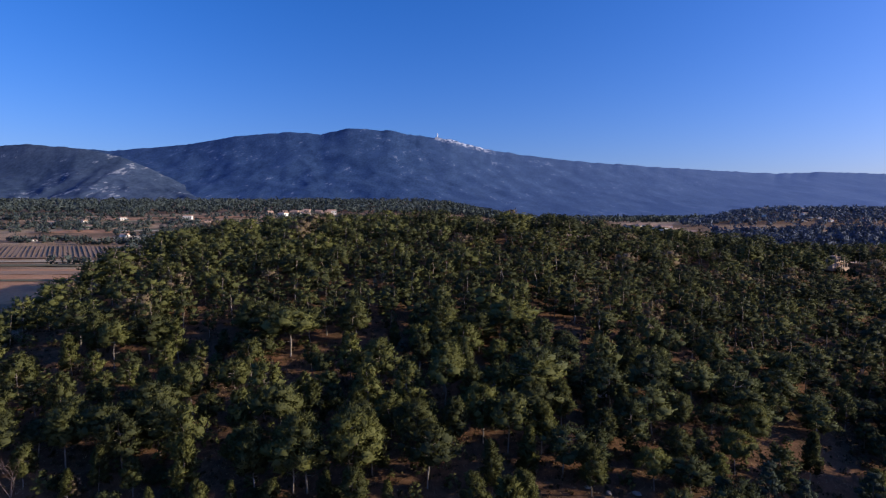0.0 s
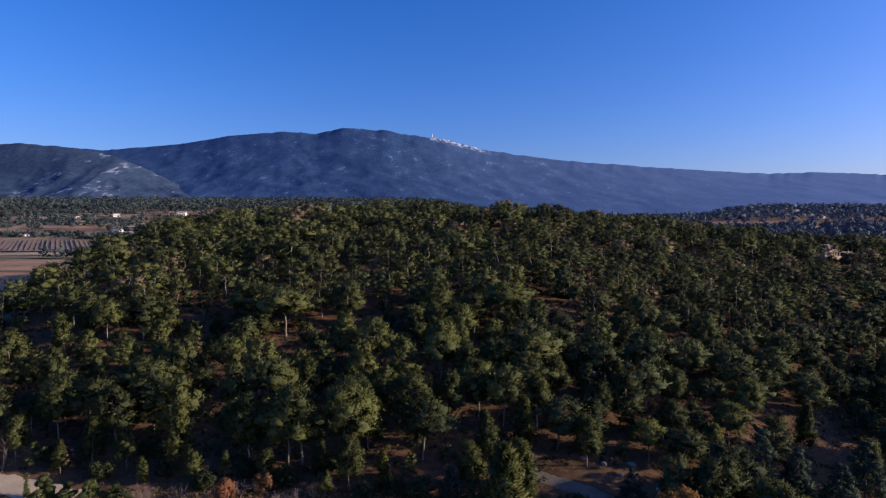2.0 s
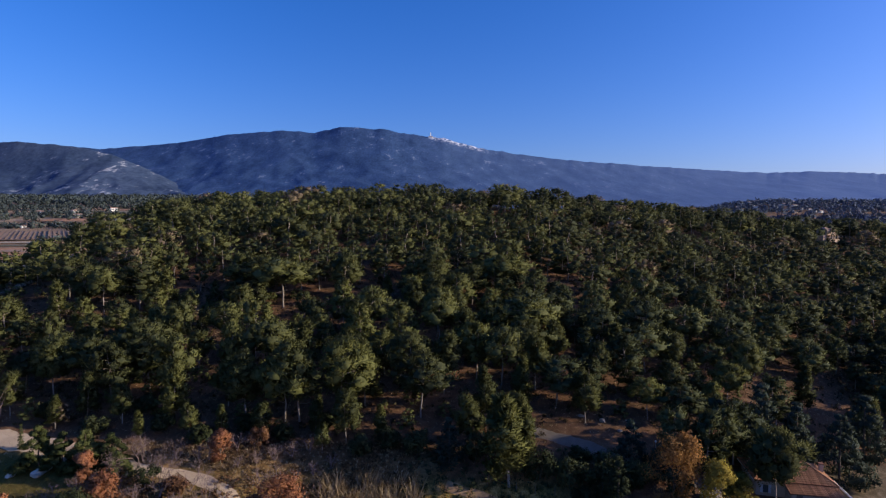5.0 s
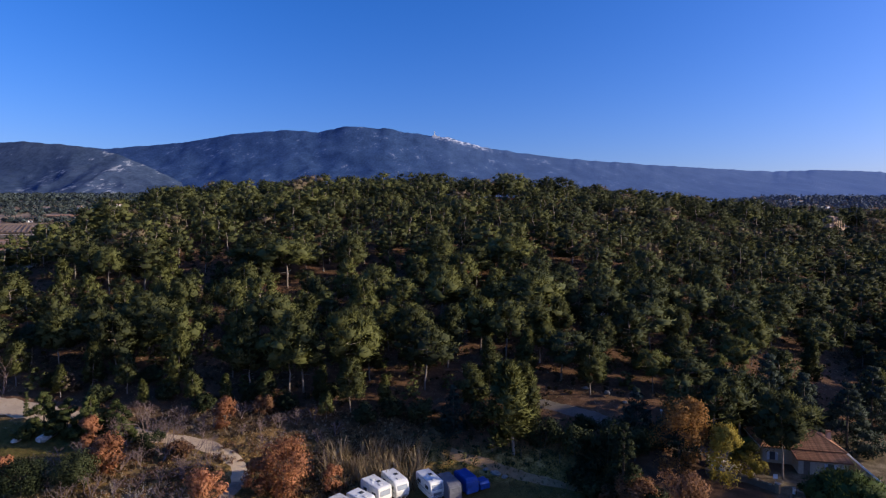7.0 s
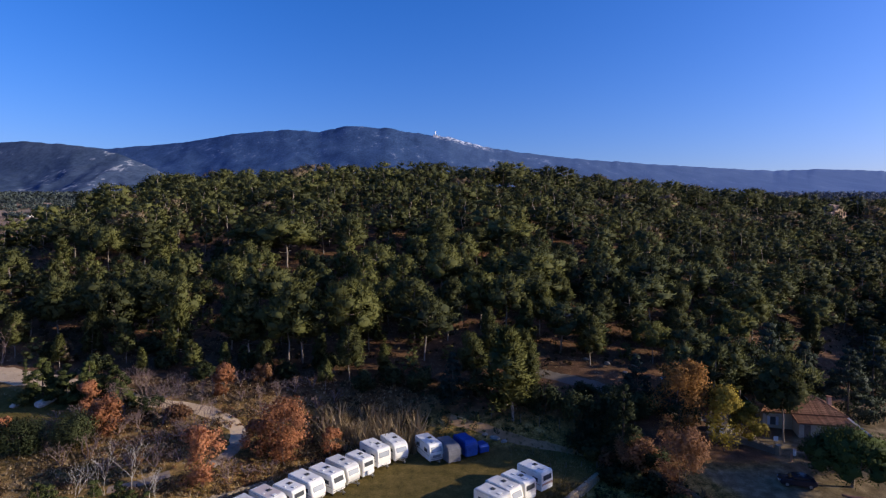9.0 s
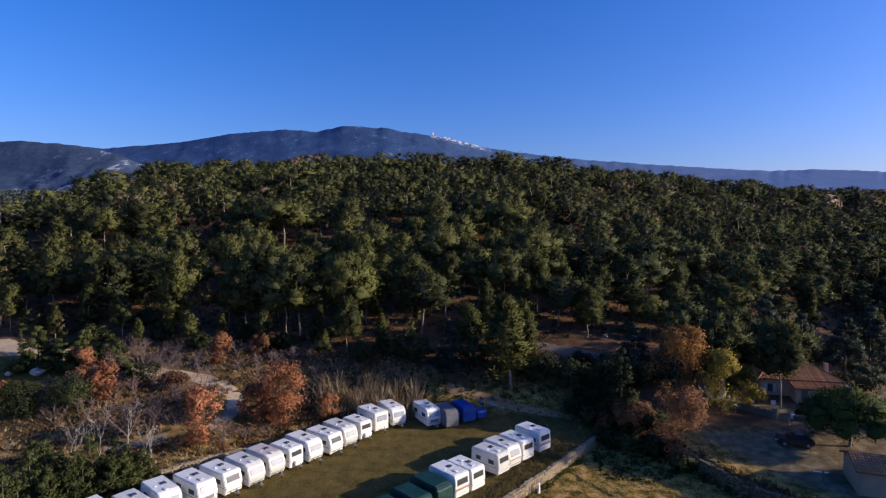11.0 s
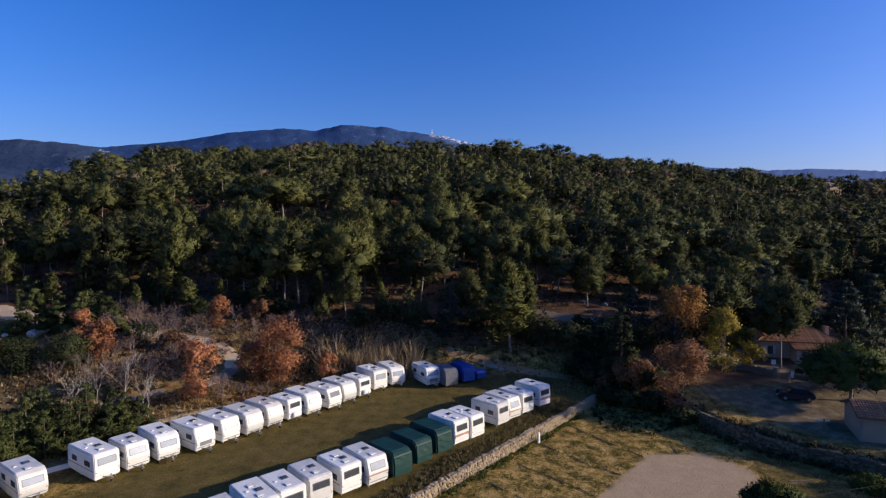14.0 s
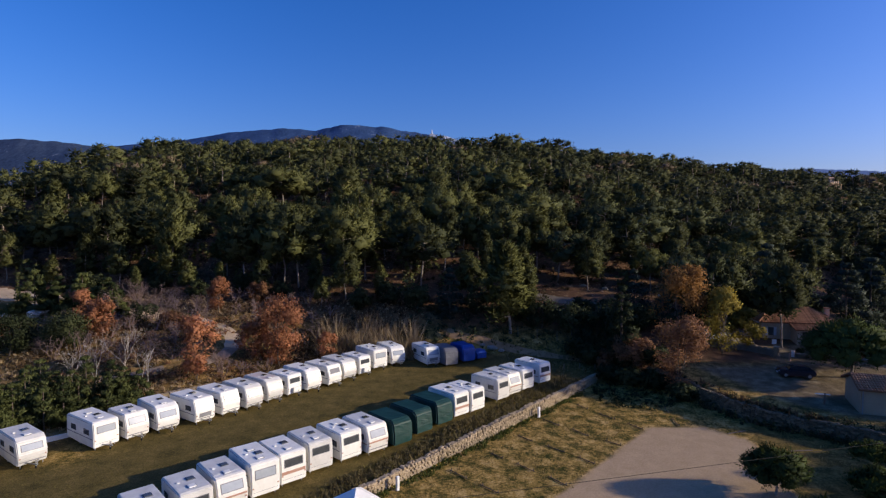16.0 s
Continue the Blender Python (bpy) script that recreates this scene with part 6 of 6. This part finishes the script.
for x, y, a, ln in ((30.9, 54.6, 20, 2.4), (34.5, 50.0, 4, 2.2)):
    top = tagged(new("plank"), "pale loose plank lying on the terrace", "plank")
    part("board", block(-ln / 2, ln / 2, -0.1, 0.1, 0.01, 0.06, 0.01), WOOD, top)
    top.matrix_basis = pose(x, y, gz(x, y), 0, 0, a)

# cut branches behind the gate wall, low shrubs in the planting bed
for i, (x, y, h) in enumerate(((40.6, 78.6, 1.5), (42.2, 78.0, 1.7), (43.8, 77.4, 1.4), (45.0, 76.8, 1.2), (41.4, 79.6, 1.6))):
    bare_shrub("heap of pale cut branches behind the wall", x, y, h, 1.8, 400 + i, PALE_TWIG, 3, 5, "cut_branches")
for i, (x, y, h, r) in enumerate(((50.6, 74.2, 0.8, 0.8), (52.6, 73.6, 1.0, 1.0), (54.8, 72.6, 0.8, 0.9), (53.6, 75.2, 1.1, 1.0), (56.4, 72.0, 1.0, 1.1))):
    round_bush("low_shrub", "small dark shrub in the stone-edged bed", x, y, h, r, 420 + i, HOLM, 14, 40, 0.14)
# gate: stone walls, pillars, posts and signs
dry_wall("wall_gate", "low stone wall beside the entrance", [(46.6, 73.6), (44.0, 76.0), (39.0, 77.6)], lambda x, y: gz(x, y) - 0.1, lambda x, y: gz(x, y) + 0.9, lambda x, y: True, np.random.RandomState(8))
dry_wall("wall_bed", "low stone edge of the planting bed", [(56, 70.6), (52.5, 71.6), (49.2, 72.8)], lambda x, y: gz(x, y) - 0.1, lambda x, y: gz(x, y) + 0.55, lambda x, y: True, np.random.RandomState(9))
for x, y, w, h in ((46.8, 73.4, 0.55, 1.3), (48.9, 73.1, 0.3, 0.8), (51.2, 72.2, 0.32, 0.8), (40.3, 78.2, 0.45, 1.6)):
    top = tagged(new("gate_pillar"), "whitewashed masonry pillar by the entrance", "pillar")
    part("shaft", block(-w / 2, w / 2, -w / 2, w / 2, -0.3, h, 0.04), WHITE_PAINT if w < 0.5 else STONE, top)
    part("cap", block(-w / 2 - 0.06, w / 2 + 0.06, -w / 2 - 0.06, w / 2 + 0.06, h, h + 0.08, 0.02), PLASTER, top)
    set_at(top, x, y, 30)
sign = tagged(new("sign"), "small white square sign on a pole", "sign")
part("pole", (*map(np.array, tube([(0, 0, -0.2), (0, 0, 1.9)], [0.03, 0.03], 8)),), STEEL, sign)
part("board", block(-0.3, 0.3, -0.05, -0.02, 1.3, 1.95, 0.02), WHITE_PAINT, sign, "blank white sign board")
set_at(sign, 47.2, 74.6, -10)
flag = tagged(new("service_post"), "pale post with a box beside the gate", "post")
part("pole", (*map(np.array, tube([(0, 0, -0.2), (0, 0, 3.0)], [0.05, 0.04], 8)),), WHITE_PAINT, flag)
part("box", block(-0.35, 0.35, -0.2, 0.2, 0.4, 1.3, 0.03), WHITE_PAINT, flag)
set_at(flag, 41.4, 78.0, 0)
red = tagged(new("bollard"), "reddish wooden bollard at the entrance", "bollard")
part("shaft", block(-0.12, 0.12, -0.12, 0.12, -0.2, 1.1, 0.03), BAND, red)
part("cap", block(-0.15, 0.15, -0.15, 0.15, 1.1, 1.16, 0.02), WOOD, red)
set_at(red, 47.5, 71.6, 10)
bar = tagged(new("barrier"), "white barrier rail with its post", "barrier")
part("post", block(-0.08, 0.08, -0.08, 0.08, -0.2, 1.35, 0.02), WOOD, bar)
part("rail", block(-0.9, 0.5, -0.05, 0.05, 1.15, 1.25, 0.01), WHITE_PAINT, bar)
set_at(bar, 42.3, 57.8, -20)
BOULDER = mottled("pale_boulder", (0.20, 0.17, 0.14), (0.34, 0.30, 0.25), 2.0, 0.95, fine=8, relief=0.5)


def boulder(label, x, y, l, w, h, seed):
    rng = np.random.RandomState(seed)
    bm = bmesh.new()
    bmesh.ops.create_icosphere(bm, subdivisions=3, radius=0.5)
    for q in bm.verts:
        c = q.co.normalized()
        k = 1 + 0.35 * noise.noise(c * 1.6 + Vector((seed, 0, 0))) + 0.12 * noise.noise(c * 5)
        q.co = Vector((c.x * l, c.y * w, c.z * h)) * 0.5 * k
    top = tagged(new("boulder", bpy.data.meshes.new("boulder")), label, "rock")
    bm.to_mesh(top.data)
    bm.free()
    top.data.materials.append(BOULDER)
    top.matrix_basis = pose(x, y, gz(x, y) + h * 0.25, 0, 0, rng.uniform(0, 180))
    return top


for i, (x, y, s) in enumerate(((8.3, 80.2, 1.3), (9.6, 79.7, 0.9), (6.9, 80.9, 0.8), (27.0, 99, 1.0), (30.5, 97.5, 1.2), (36, 98.5, 1.4), (44, 97.5, 1.1), (33, 95.3, 0.9), (48.5, 98.5, 1.0), (-21, 68.3, 0.8), (-23.5, 66.3, 0.9))):
    boulder("weathered limestone rock half sunk in earth", x, y, s * 1.2, s * 0.9, s * 0.55, 10 + i)
for i, (x, y, s) in enumerate(((42.4, 79.6, 1.5), (43.6, 79.0, 1.2), (41.2, 80.2, 1.3), (44.6, 79.4, 1.0), (42.9, 80.6, 1.4))):
    boulder("grey-white rock heaped below the yellow tree", x, y, s * 1.2, s, s * 0.9, 40 + i)
for i, (x, y, s) in enumerate(((49.8, 73.6, 0.7), (51.6, 73.0, 0.9), (53.4, 72.4, 1.1), (55.4, 71.6, 0.8), (52.4, 74.8, 0.7), (57.2, 71.0, 0.9))):
    boulder("pale rock lying in the stone-edged bed", x, y, s * 1.5, s * 0.8, s * 0.45, 70 + i)
BOULDER = mottled("white_boulder", (0.45, 0.42, 0.36), (0.62, 0.58, 0.52), 2.0, 0.95, fine=8, relief=0.5)
boulder("long pale boulder on the lawn", -60.6, 82.2, 3.4, 1.4, 1.3, 1)
boulder("pale boulder on the lawn", -64.6, 81.4, 1.5, 1.0, 0.8, 2)
# rubble edge behind the parked row
dry_wall("wall_rubble", "loose pale rubble edge behind the caravans", [(-31.5, 60.4), (-26.5, 64.8), (-21.5, 68.6)], lambda x, y: gz(x, y) - 0.1, lambda x, y: gz(x, y) + 0.7, lambda x, y: x > -27, np.random.RandomState(12))
slab = tagged(new("concrete_kerb"), "pale concrete edge behind the first caravans", "kerb")
part("kerb", block(-3.2, 3.2, -0.12, 0.12, -0.2, 0.42, 0.02), WHITE_PAINT, slab)
set_at(slab, -35.5, 51.0, 44)
# overhead cable across the terrace
wire_pts = [(-32 + 96 * t, 20.4 + 23.7 * t, 5.4 - 1.6 * t * (1 - t)) for t in np.linspace(0, 1, 30)]
cable = tagged(new("cable"), "thin dark overhead cable", "cable")
part("wire", (*map(np.array, tube(wire_pts, [0.014] * 30, 4)),), TYRE, cable)
for x, y, z in (wire_pts[0], wire_pts[-1]):
    pole = tagged(new("cable_pole"), "wooden pole that carries the cable", "pole")
    part("shaft", (*map(np.array, tube([(0, 0, -0.5), (0, 0, z - gz(x, y) + 0.2)], [0.13, 0.1], 8)),), WOOD, pole)
    part("insulator", block(-0.05, 0.05, -0.05, 0.05, z - gz(x, y) - 0.05, z - gz(x, y) + 0.12), WHITE_PAINT, pole)
    set_at(pole, x, y)

# unseen tall pines beyond the car park, added to throw shade across it
for i, (x, y, h) in enumerate(((66, 54.5, 8), (75, 53.5, 12), (66, 45.5, 8), (63, 41.5, 7.5), (70, 48.5, 8.5), (61, 37, 8), (69, 42, 10), (78, 69.5, 11.5))):
    put_pine(x, y, h, (i * 3) % 10, 1.2, 60.0 * i)

# small white pavilion by the terrace wall
tent = tagged(new("pavilion"), "small white pavilion with a pointed roof", "pavilion")
bm = bmesh.new()
bmesh.ops.create_cone(bm, cap_ends=True, segments=4, radius1=1.75, radius2=0.05, depth=0.9, matrix=Matrix.Translation((0, 0, 2.55)) @ Matrix.Rotation(radians(45), 4, "Z"))
part("roof", bm, SHELL, tent)
for sx in (-1, 1):
    for sy in (-1, 1):
        part("pole", block(sx * 1.05 - 0.04, sx * 1.05 + 0.04, sy * 1.05 - 0.04, sy * 1.05 + 0.04, -0.1, 2.15), STEEL, tent)
tent.matrix_basis = pose(-5.55, 37.0, -1.5, 0, 0, 44) @ Matrix.Diagonal((1.15, 1.15, 1.0, 1))


# ---- the far plain ----
def cottage_mesh(w, d, h):
    """A plain far house: walls with window holes set in, and a pitched roof."""
    bm = block(-w / 2, w / 2, -d / 2, d / 2, -1.5, h)
    roof = bmesh.new()
    q = [roof.verts.new(p) for p in ((-w / 2 - 0.4, -d / 2 - 0.4, h), (w / 2 + 0.4, -d / 2 - 0.4, h), (w / 2 + 0.4, d / 2 + 0.4, h), (-w / 2 - 0.4, d / 2 + 0.4, h), (-w / 2 - 0.4, 0, h + d * 0.26), (w / 2 + 0.4, 0, h + d * 0.26))]
    for f in ((0, 1, 5, 4), (2, 3, 4, 5), (1, 2, 5), (3, 0, 4), (3, 2, 1, 0)):
        roof.faces.new([q[k] for k in f])
    return bm, roof


FAR_WALLS = [paint("far_plaster_a", (0.72, 0.69, 0.64), (0.82, 0.80, 0.76), 0.9), paint("far_plaster_b", (0.42, 0.29, 0.20), (0.54, 0.39, 0.28), 0.9)]
FAR_ROOF = mottled("far_tiles", (0.28, 0.17, 0.12), (0.40, 0.27, 0.20), 0.8, 0.95)
rng = np.random.RandomState(41)


def cottage(label, w, d, h, wall):
    top = tagged(new("far_house"), label, "house", "houses of the plain")
    a, b = cottage_mesh(w, d, h)
    part("wall", a, wall, top)
    part("roof", b, FAR_ROOF, top)
    for k in range(max(2, int(w / 3))):
        x = -w / 2 + (k + 0.5) * w / max(2, int(w / 3))
        part("window", block(x - 0.5, x + 0.5, -d / 2 - 0.03, -d / 2 + 0.05, h * 0.35, h * 0.75), ACRYLIC, top)
    return top


cots = [cottage("pale farmhouse with a tiled roof", 12, 8, 5, FAR_WALLS[0]), cottage("ochre village house with a tiled roof", 10, 8, 6, FAR_WALLS[1]), cottage("low white house with a tiled roof", 14, 9, 3.5, FAR_WALLS[0])]
cot_used = set()


def put_cottage(k, x, y, turn, s=1.0):
    m = pose(x, y, gz(x, y), 0, 0, turn) @ Matrix.Diagonal((s, s, s, 1))
    ob = copy_thing(cots[k], m) if k in cot_used else cots[k]
    cot_used.add(k)
    ob.matrix_basis = m


put_cottage(0, -370, 785, 10)
put_cottage(2, -480, 720, -15, 0.8)
for i in range(16):
    t = rng.uniform(0, 1)
    y = 900 + rng.uniform(-40, 60)
    put_cottage(rng.randint(3), (-0.33 + 0.135 * t) * y, y, rng.uniform(-40, 40), rng.uniform(0.8, 1.25))
for i in range(22):
    t = rng.uniform(0, 1)
    y = 690 - 95 * t + rng.uniform(-12, 12)
    put_cottage((0, 2, 2)[rng.randint(3)], (0.34 + 0.14 * t) * y, y, rng.uniform(-40, 40), rng.uniform(0.7, 1.1))
for i in range(64):
    y = rng.uniform(760, 935)
    put_cottage((0, 2, 2, 1)[rng.randint(4)], (0.53 + 0.32 * rng.uniform(0, 1) ** 0.7) * y, y, rng.uniform(5, 70), rng.uniform(0.42, 0.75))
villa = tagged(new("villa"), "two-storey pink villa with terraces among the pines", "house")
part("wall", block(-4.5, 4.5, -3.5, 3.5, -1.5, 5.6), FAR_WALLS[1], villa)
part("lower_wing", block(-7.5, -4.52, -3.0, 3.0, -1.5, 2.7), FAR_WALLS[1], villa)
part("terrace", block(-7.8, 4.8, -6.2, -3.52, -1.5, 0.3), FAR_WALLS[1], villa)
part("roof", cottage_mesh(9, 7, 5.6)[1], FAR_ROOF, villa)
part("terrace_roof", block(-4.6, 4.6, -5.6, -3.52, 2.65, 2.85), FAR_ROOF, villa)
for x in (-4.2, -1.4, 1.4, 4.2):
    part("column", block(x - 0.18, x + 0.18, -5.4, -5.04, 0.3, 2.65), FAR_WALLS[1], villa)
for z, h in ((0.5, 1.9), (3.4, 1.3)):
    for x in (-3.2, -1.1, 1.1, 3.2):
        part("window", block(x - 0.5, x + 0.5, -3.56, -3.45, z, z + h), ACRYLIC, villa)
    for y in (-1.8, 1.6):
        part("side_window", block(4.45, 4.56, y - 0.5, y + 0.5, z, z + 1.3), ACRYLIC, villa)
villa.matrix_basis = pose(187.5, 258, gz(187.5, 258) + 1.6, 0, 0, 24) @ Matrix.Diagonal((0.72, 0.72, 0.8, 1))
lodge = cottage("small tiled cabin among the pines", 6, 4.5, 2.6, FAR_WALLS[1])
lodge.matrix_basis = pose(66, 174, gz(66, 174) + 0.9, 0, 0, 20) @ Matrix.Diagonal((0.75, 0.75, 0.75, 1))
hut = cottage("pale hut under the pines", 5, 3.5, 2.4, FAR_WALLS[0])
hut.matrix_basis = pose(37, 131, gz(37, 131) + 0.3, 0, 0, 10)

# distance haze put into the leaf colours: paler and bluer than near trees
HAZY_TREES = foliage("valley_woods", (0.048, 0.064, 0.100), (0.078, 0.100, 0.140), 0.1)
HAZED_FAR_TREES = foliage("far_woods", (0.030, 0.044, 0.045), (0.080, 0.098, 0.090), 0.1)


def far_clumps(name, label, pts, rng, size, per, mat):
    pts = np.array(pts)
    s = rng.uniform(0.7, 1.4, len(pts)) * size
    cs = np.stack([pts[:, 0], pts[:, 1], ground_z(pts[:, 0], pts[:, 1]) + s * 0.45], -1)
    tri, tint = leaf_cloud(rng, cs, s * 0.6, per * 2, size * 0.3, 0.8, 0.3)
    return tagged(new(name, leaf_mesh(name, tri, tint, mat)), label, "trees", kind="stuff")


lines = []
for k in range(58):
    y0, x0 = rng.uniform(290, 900), rng.uniform(-0.88, -0.2)
    a, ln = rng.choice([rng.uniform(-0.15, 0.15), rng.uniform(1.2, 1.9)], p=[0.75, 0.25]), rng.uniform(30, 130)
    n = int(ln / rng.uniform(3.5, 9))
    lines += [(x0 * y0 + math.cos(a) * ln * t + rng.normal(0, 1.5), y0 + math.sin(a) * ln * t + rng.normal(0, 1.5)) for t in np.linspace(0, 1, n)]
lines += [(rng.uniform(-0.88, -0.15) * y, y) for y in rng.uniform(560, 950, 260)]
lines = [p for p in lines if p[0] < -150 or p[1] > 340]
far_clumps("hedgerows", "hedges and lone trees among the far fields", lines, rng, 6.0, 22, HAZED_FAR_TREES)
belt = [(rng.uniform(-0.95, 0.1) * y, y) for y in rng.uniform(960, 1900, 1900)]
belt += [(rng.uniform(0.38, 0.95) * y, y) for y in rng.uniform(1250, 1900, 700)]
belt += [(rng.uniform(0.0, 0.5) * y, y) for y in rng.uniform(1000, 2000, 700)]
far_clumps("far_woods", "dark far woods between the plain and the mountain", belt, rng, 13.0, 13, HAZED_FAR_TREES)
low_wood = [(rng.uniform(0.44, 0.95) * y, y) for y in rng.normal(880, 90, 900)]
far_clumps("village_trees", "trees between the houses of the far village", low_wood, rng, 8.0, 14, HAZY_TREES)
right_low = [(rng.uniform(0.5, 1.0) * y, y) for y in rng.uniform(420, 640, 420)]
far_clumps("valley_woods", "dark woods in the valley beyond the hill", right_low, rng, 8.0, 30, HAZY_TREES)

shrubs("edge_thicket", "bare mauve-brown thicket along the wood's western edge", scatter(-172, -128, 150, 290, 3.2, rng, lambda x, y: x < -131 + max(0, y - 200) * 0.1 and x > -150 + 8 * noise.noise((y * 0.05, 0, 2)) + max(0, y - 200) * 0.1), rng, 2.2, 60, 0.5, SCRUB)
for k, x, y, a, q in ((0, -420, 640, 20, 0.7), (2, -330, 560, -10, 0.6), (2, -505, 700, 5, 0.8), (0, -455, 770, 40, 0.7), (1, -300, 690, 15, 0.7), (2, -395, 520, -20, 0.5)):
    put_cottage(k, x, y, a, q)
VINE = mottled("vine_rows", (0.085, 0.06, 0.038), (0.15, 0.105, 0.068), 0.4, 0.95, fine=3)
FIELD_MATS = [mottled("tilled_red", (0.33, 0.150, 0.068), (0.43, 0.225, 0.115), 0.03, 1, fine=0.6), mottled("pale_stubble", (0.34, 0.27, 0.18), (0.46, 0.38, 0.27), 0.03, 1, fine=0.6),
              mottled("winter_green", (0.09, 0.085, 0.04), (0.15, 0.13, 0.07), 0.03, 1, fine=0.6), mottled("brown_fallow", (0.22, 0.13, 0.08), (0.31, 0.20, 0.125), 0.03, 1, fine=0.6)]


def field_patch(x0, x1, y0, y1, skew, mat, lift=0.25):
    xs_, ys_ = np.linspace(x0, x1, 14), np.linspace(y0, y1, 14)
    v, f = grid(xs_, ys_, lambda a, b: 0 * a)
    v[:, 0] += (v[:, 1] - y0) * skew
    v[:, 2] = ground_z(v[:, 0], v[:, 1]) + lift
    return tagged(new("field", mesh_of("field", v, f, mat, True)), "open winter field on the plain", "field", kind="structure")


for i in range(26):
    y0 = 345 + 22 * i + rng.uniform(-8, 8)
    x0 = -rng.uniform(0.35, 0.86) * y0
    field_patch(x0, x0 + rng.uniform(50, 150), y0, y0 + rng.uniform(14, 38), rng.uniform(-0.4, 0.4), FIELD_MATS[rng.randint(4)], 0.2 + 0.02 * i)
for i in range(14):
    y0 = 1000 + 60 * i
    x0 = rng.uniform(0.1, 0.8) * y0
    field_patch(x0, x0 + rng.uniform(80, 260), y0, y0 + rng.uniform(20, 50), 0.3, FIELD_MATS[rng.randint(4)], 1.0)
field_patch(-375, -190, 392, 470, -0.7, FIELD_MATS[3], 0.8)
field_patch(-330, -170, 225, 340, -0.2, FIELD_MATS[0], 0.35)
vines = [tube([(x - 0.7 * (y - 396), y, gz(x - 0.7 * (y - 396), y) + 1.0) for y in (396, 420, 444, 468)], [0.34, 0.36, 0.36, 0.34], 4) for x in np.arange(-372, -192, 3.9)]
for x0_, y0_, w_, d_, k_ in ((-250, 352, 190, 9, 2), (-230, 318, 150, 14, 3), (-215, 290, 120, 8, 2), (-205, 262, 110, 12, 0), (-300, 372, 120, 6, 1)):
    field_patch(x0_ - w_ / 2, x0_ + w_ / 2, y0_, y0_ + d_, -0.6, FIELD_MATS[k_], 0.55)
tagged(new("vineyard", mesh_of("vineyard", *gather(vines), VINE)), "rows of bare vines on the plain", "vines", kind="stuff")

# mast building on the summit
tower = tagged(new("summit_mast"), "white observatory with a tall mast on the summit", "tower")
tx, ty = -0.0105 * 3690, 3690
tz = 57.5 + ((441 - 247) / 956 - 0.0402) * 3690
part("base", block(-14, 14, -8, 8, -12, 9), WHITE_PAINT, tower)
part("mast", (*map(np.array, tube([(0, 0, 5), (0, 0, 20), (0, 0, 36)], [5, 3.5, 1.5], 10)),), WHITE_PAINT, tower)
part("dome", block(12, 34, -6, 6, -12, 3), WHITE_PAINT, tower)
tower.matrix_basis = far_scale(1.25) @ Matrix.Translation((tx, ty, tz))
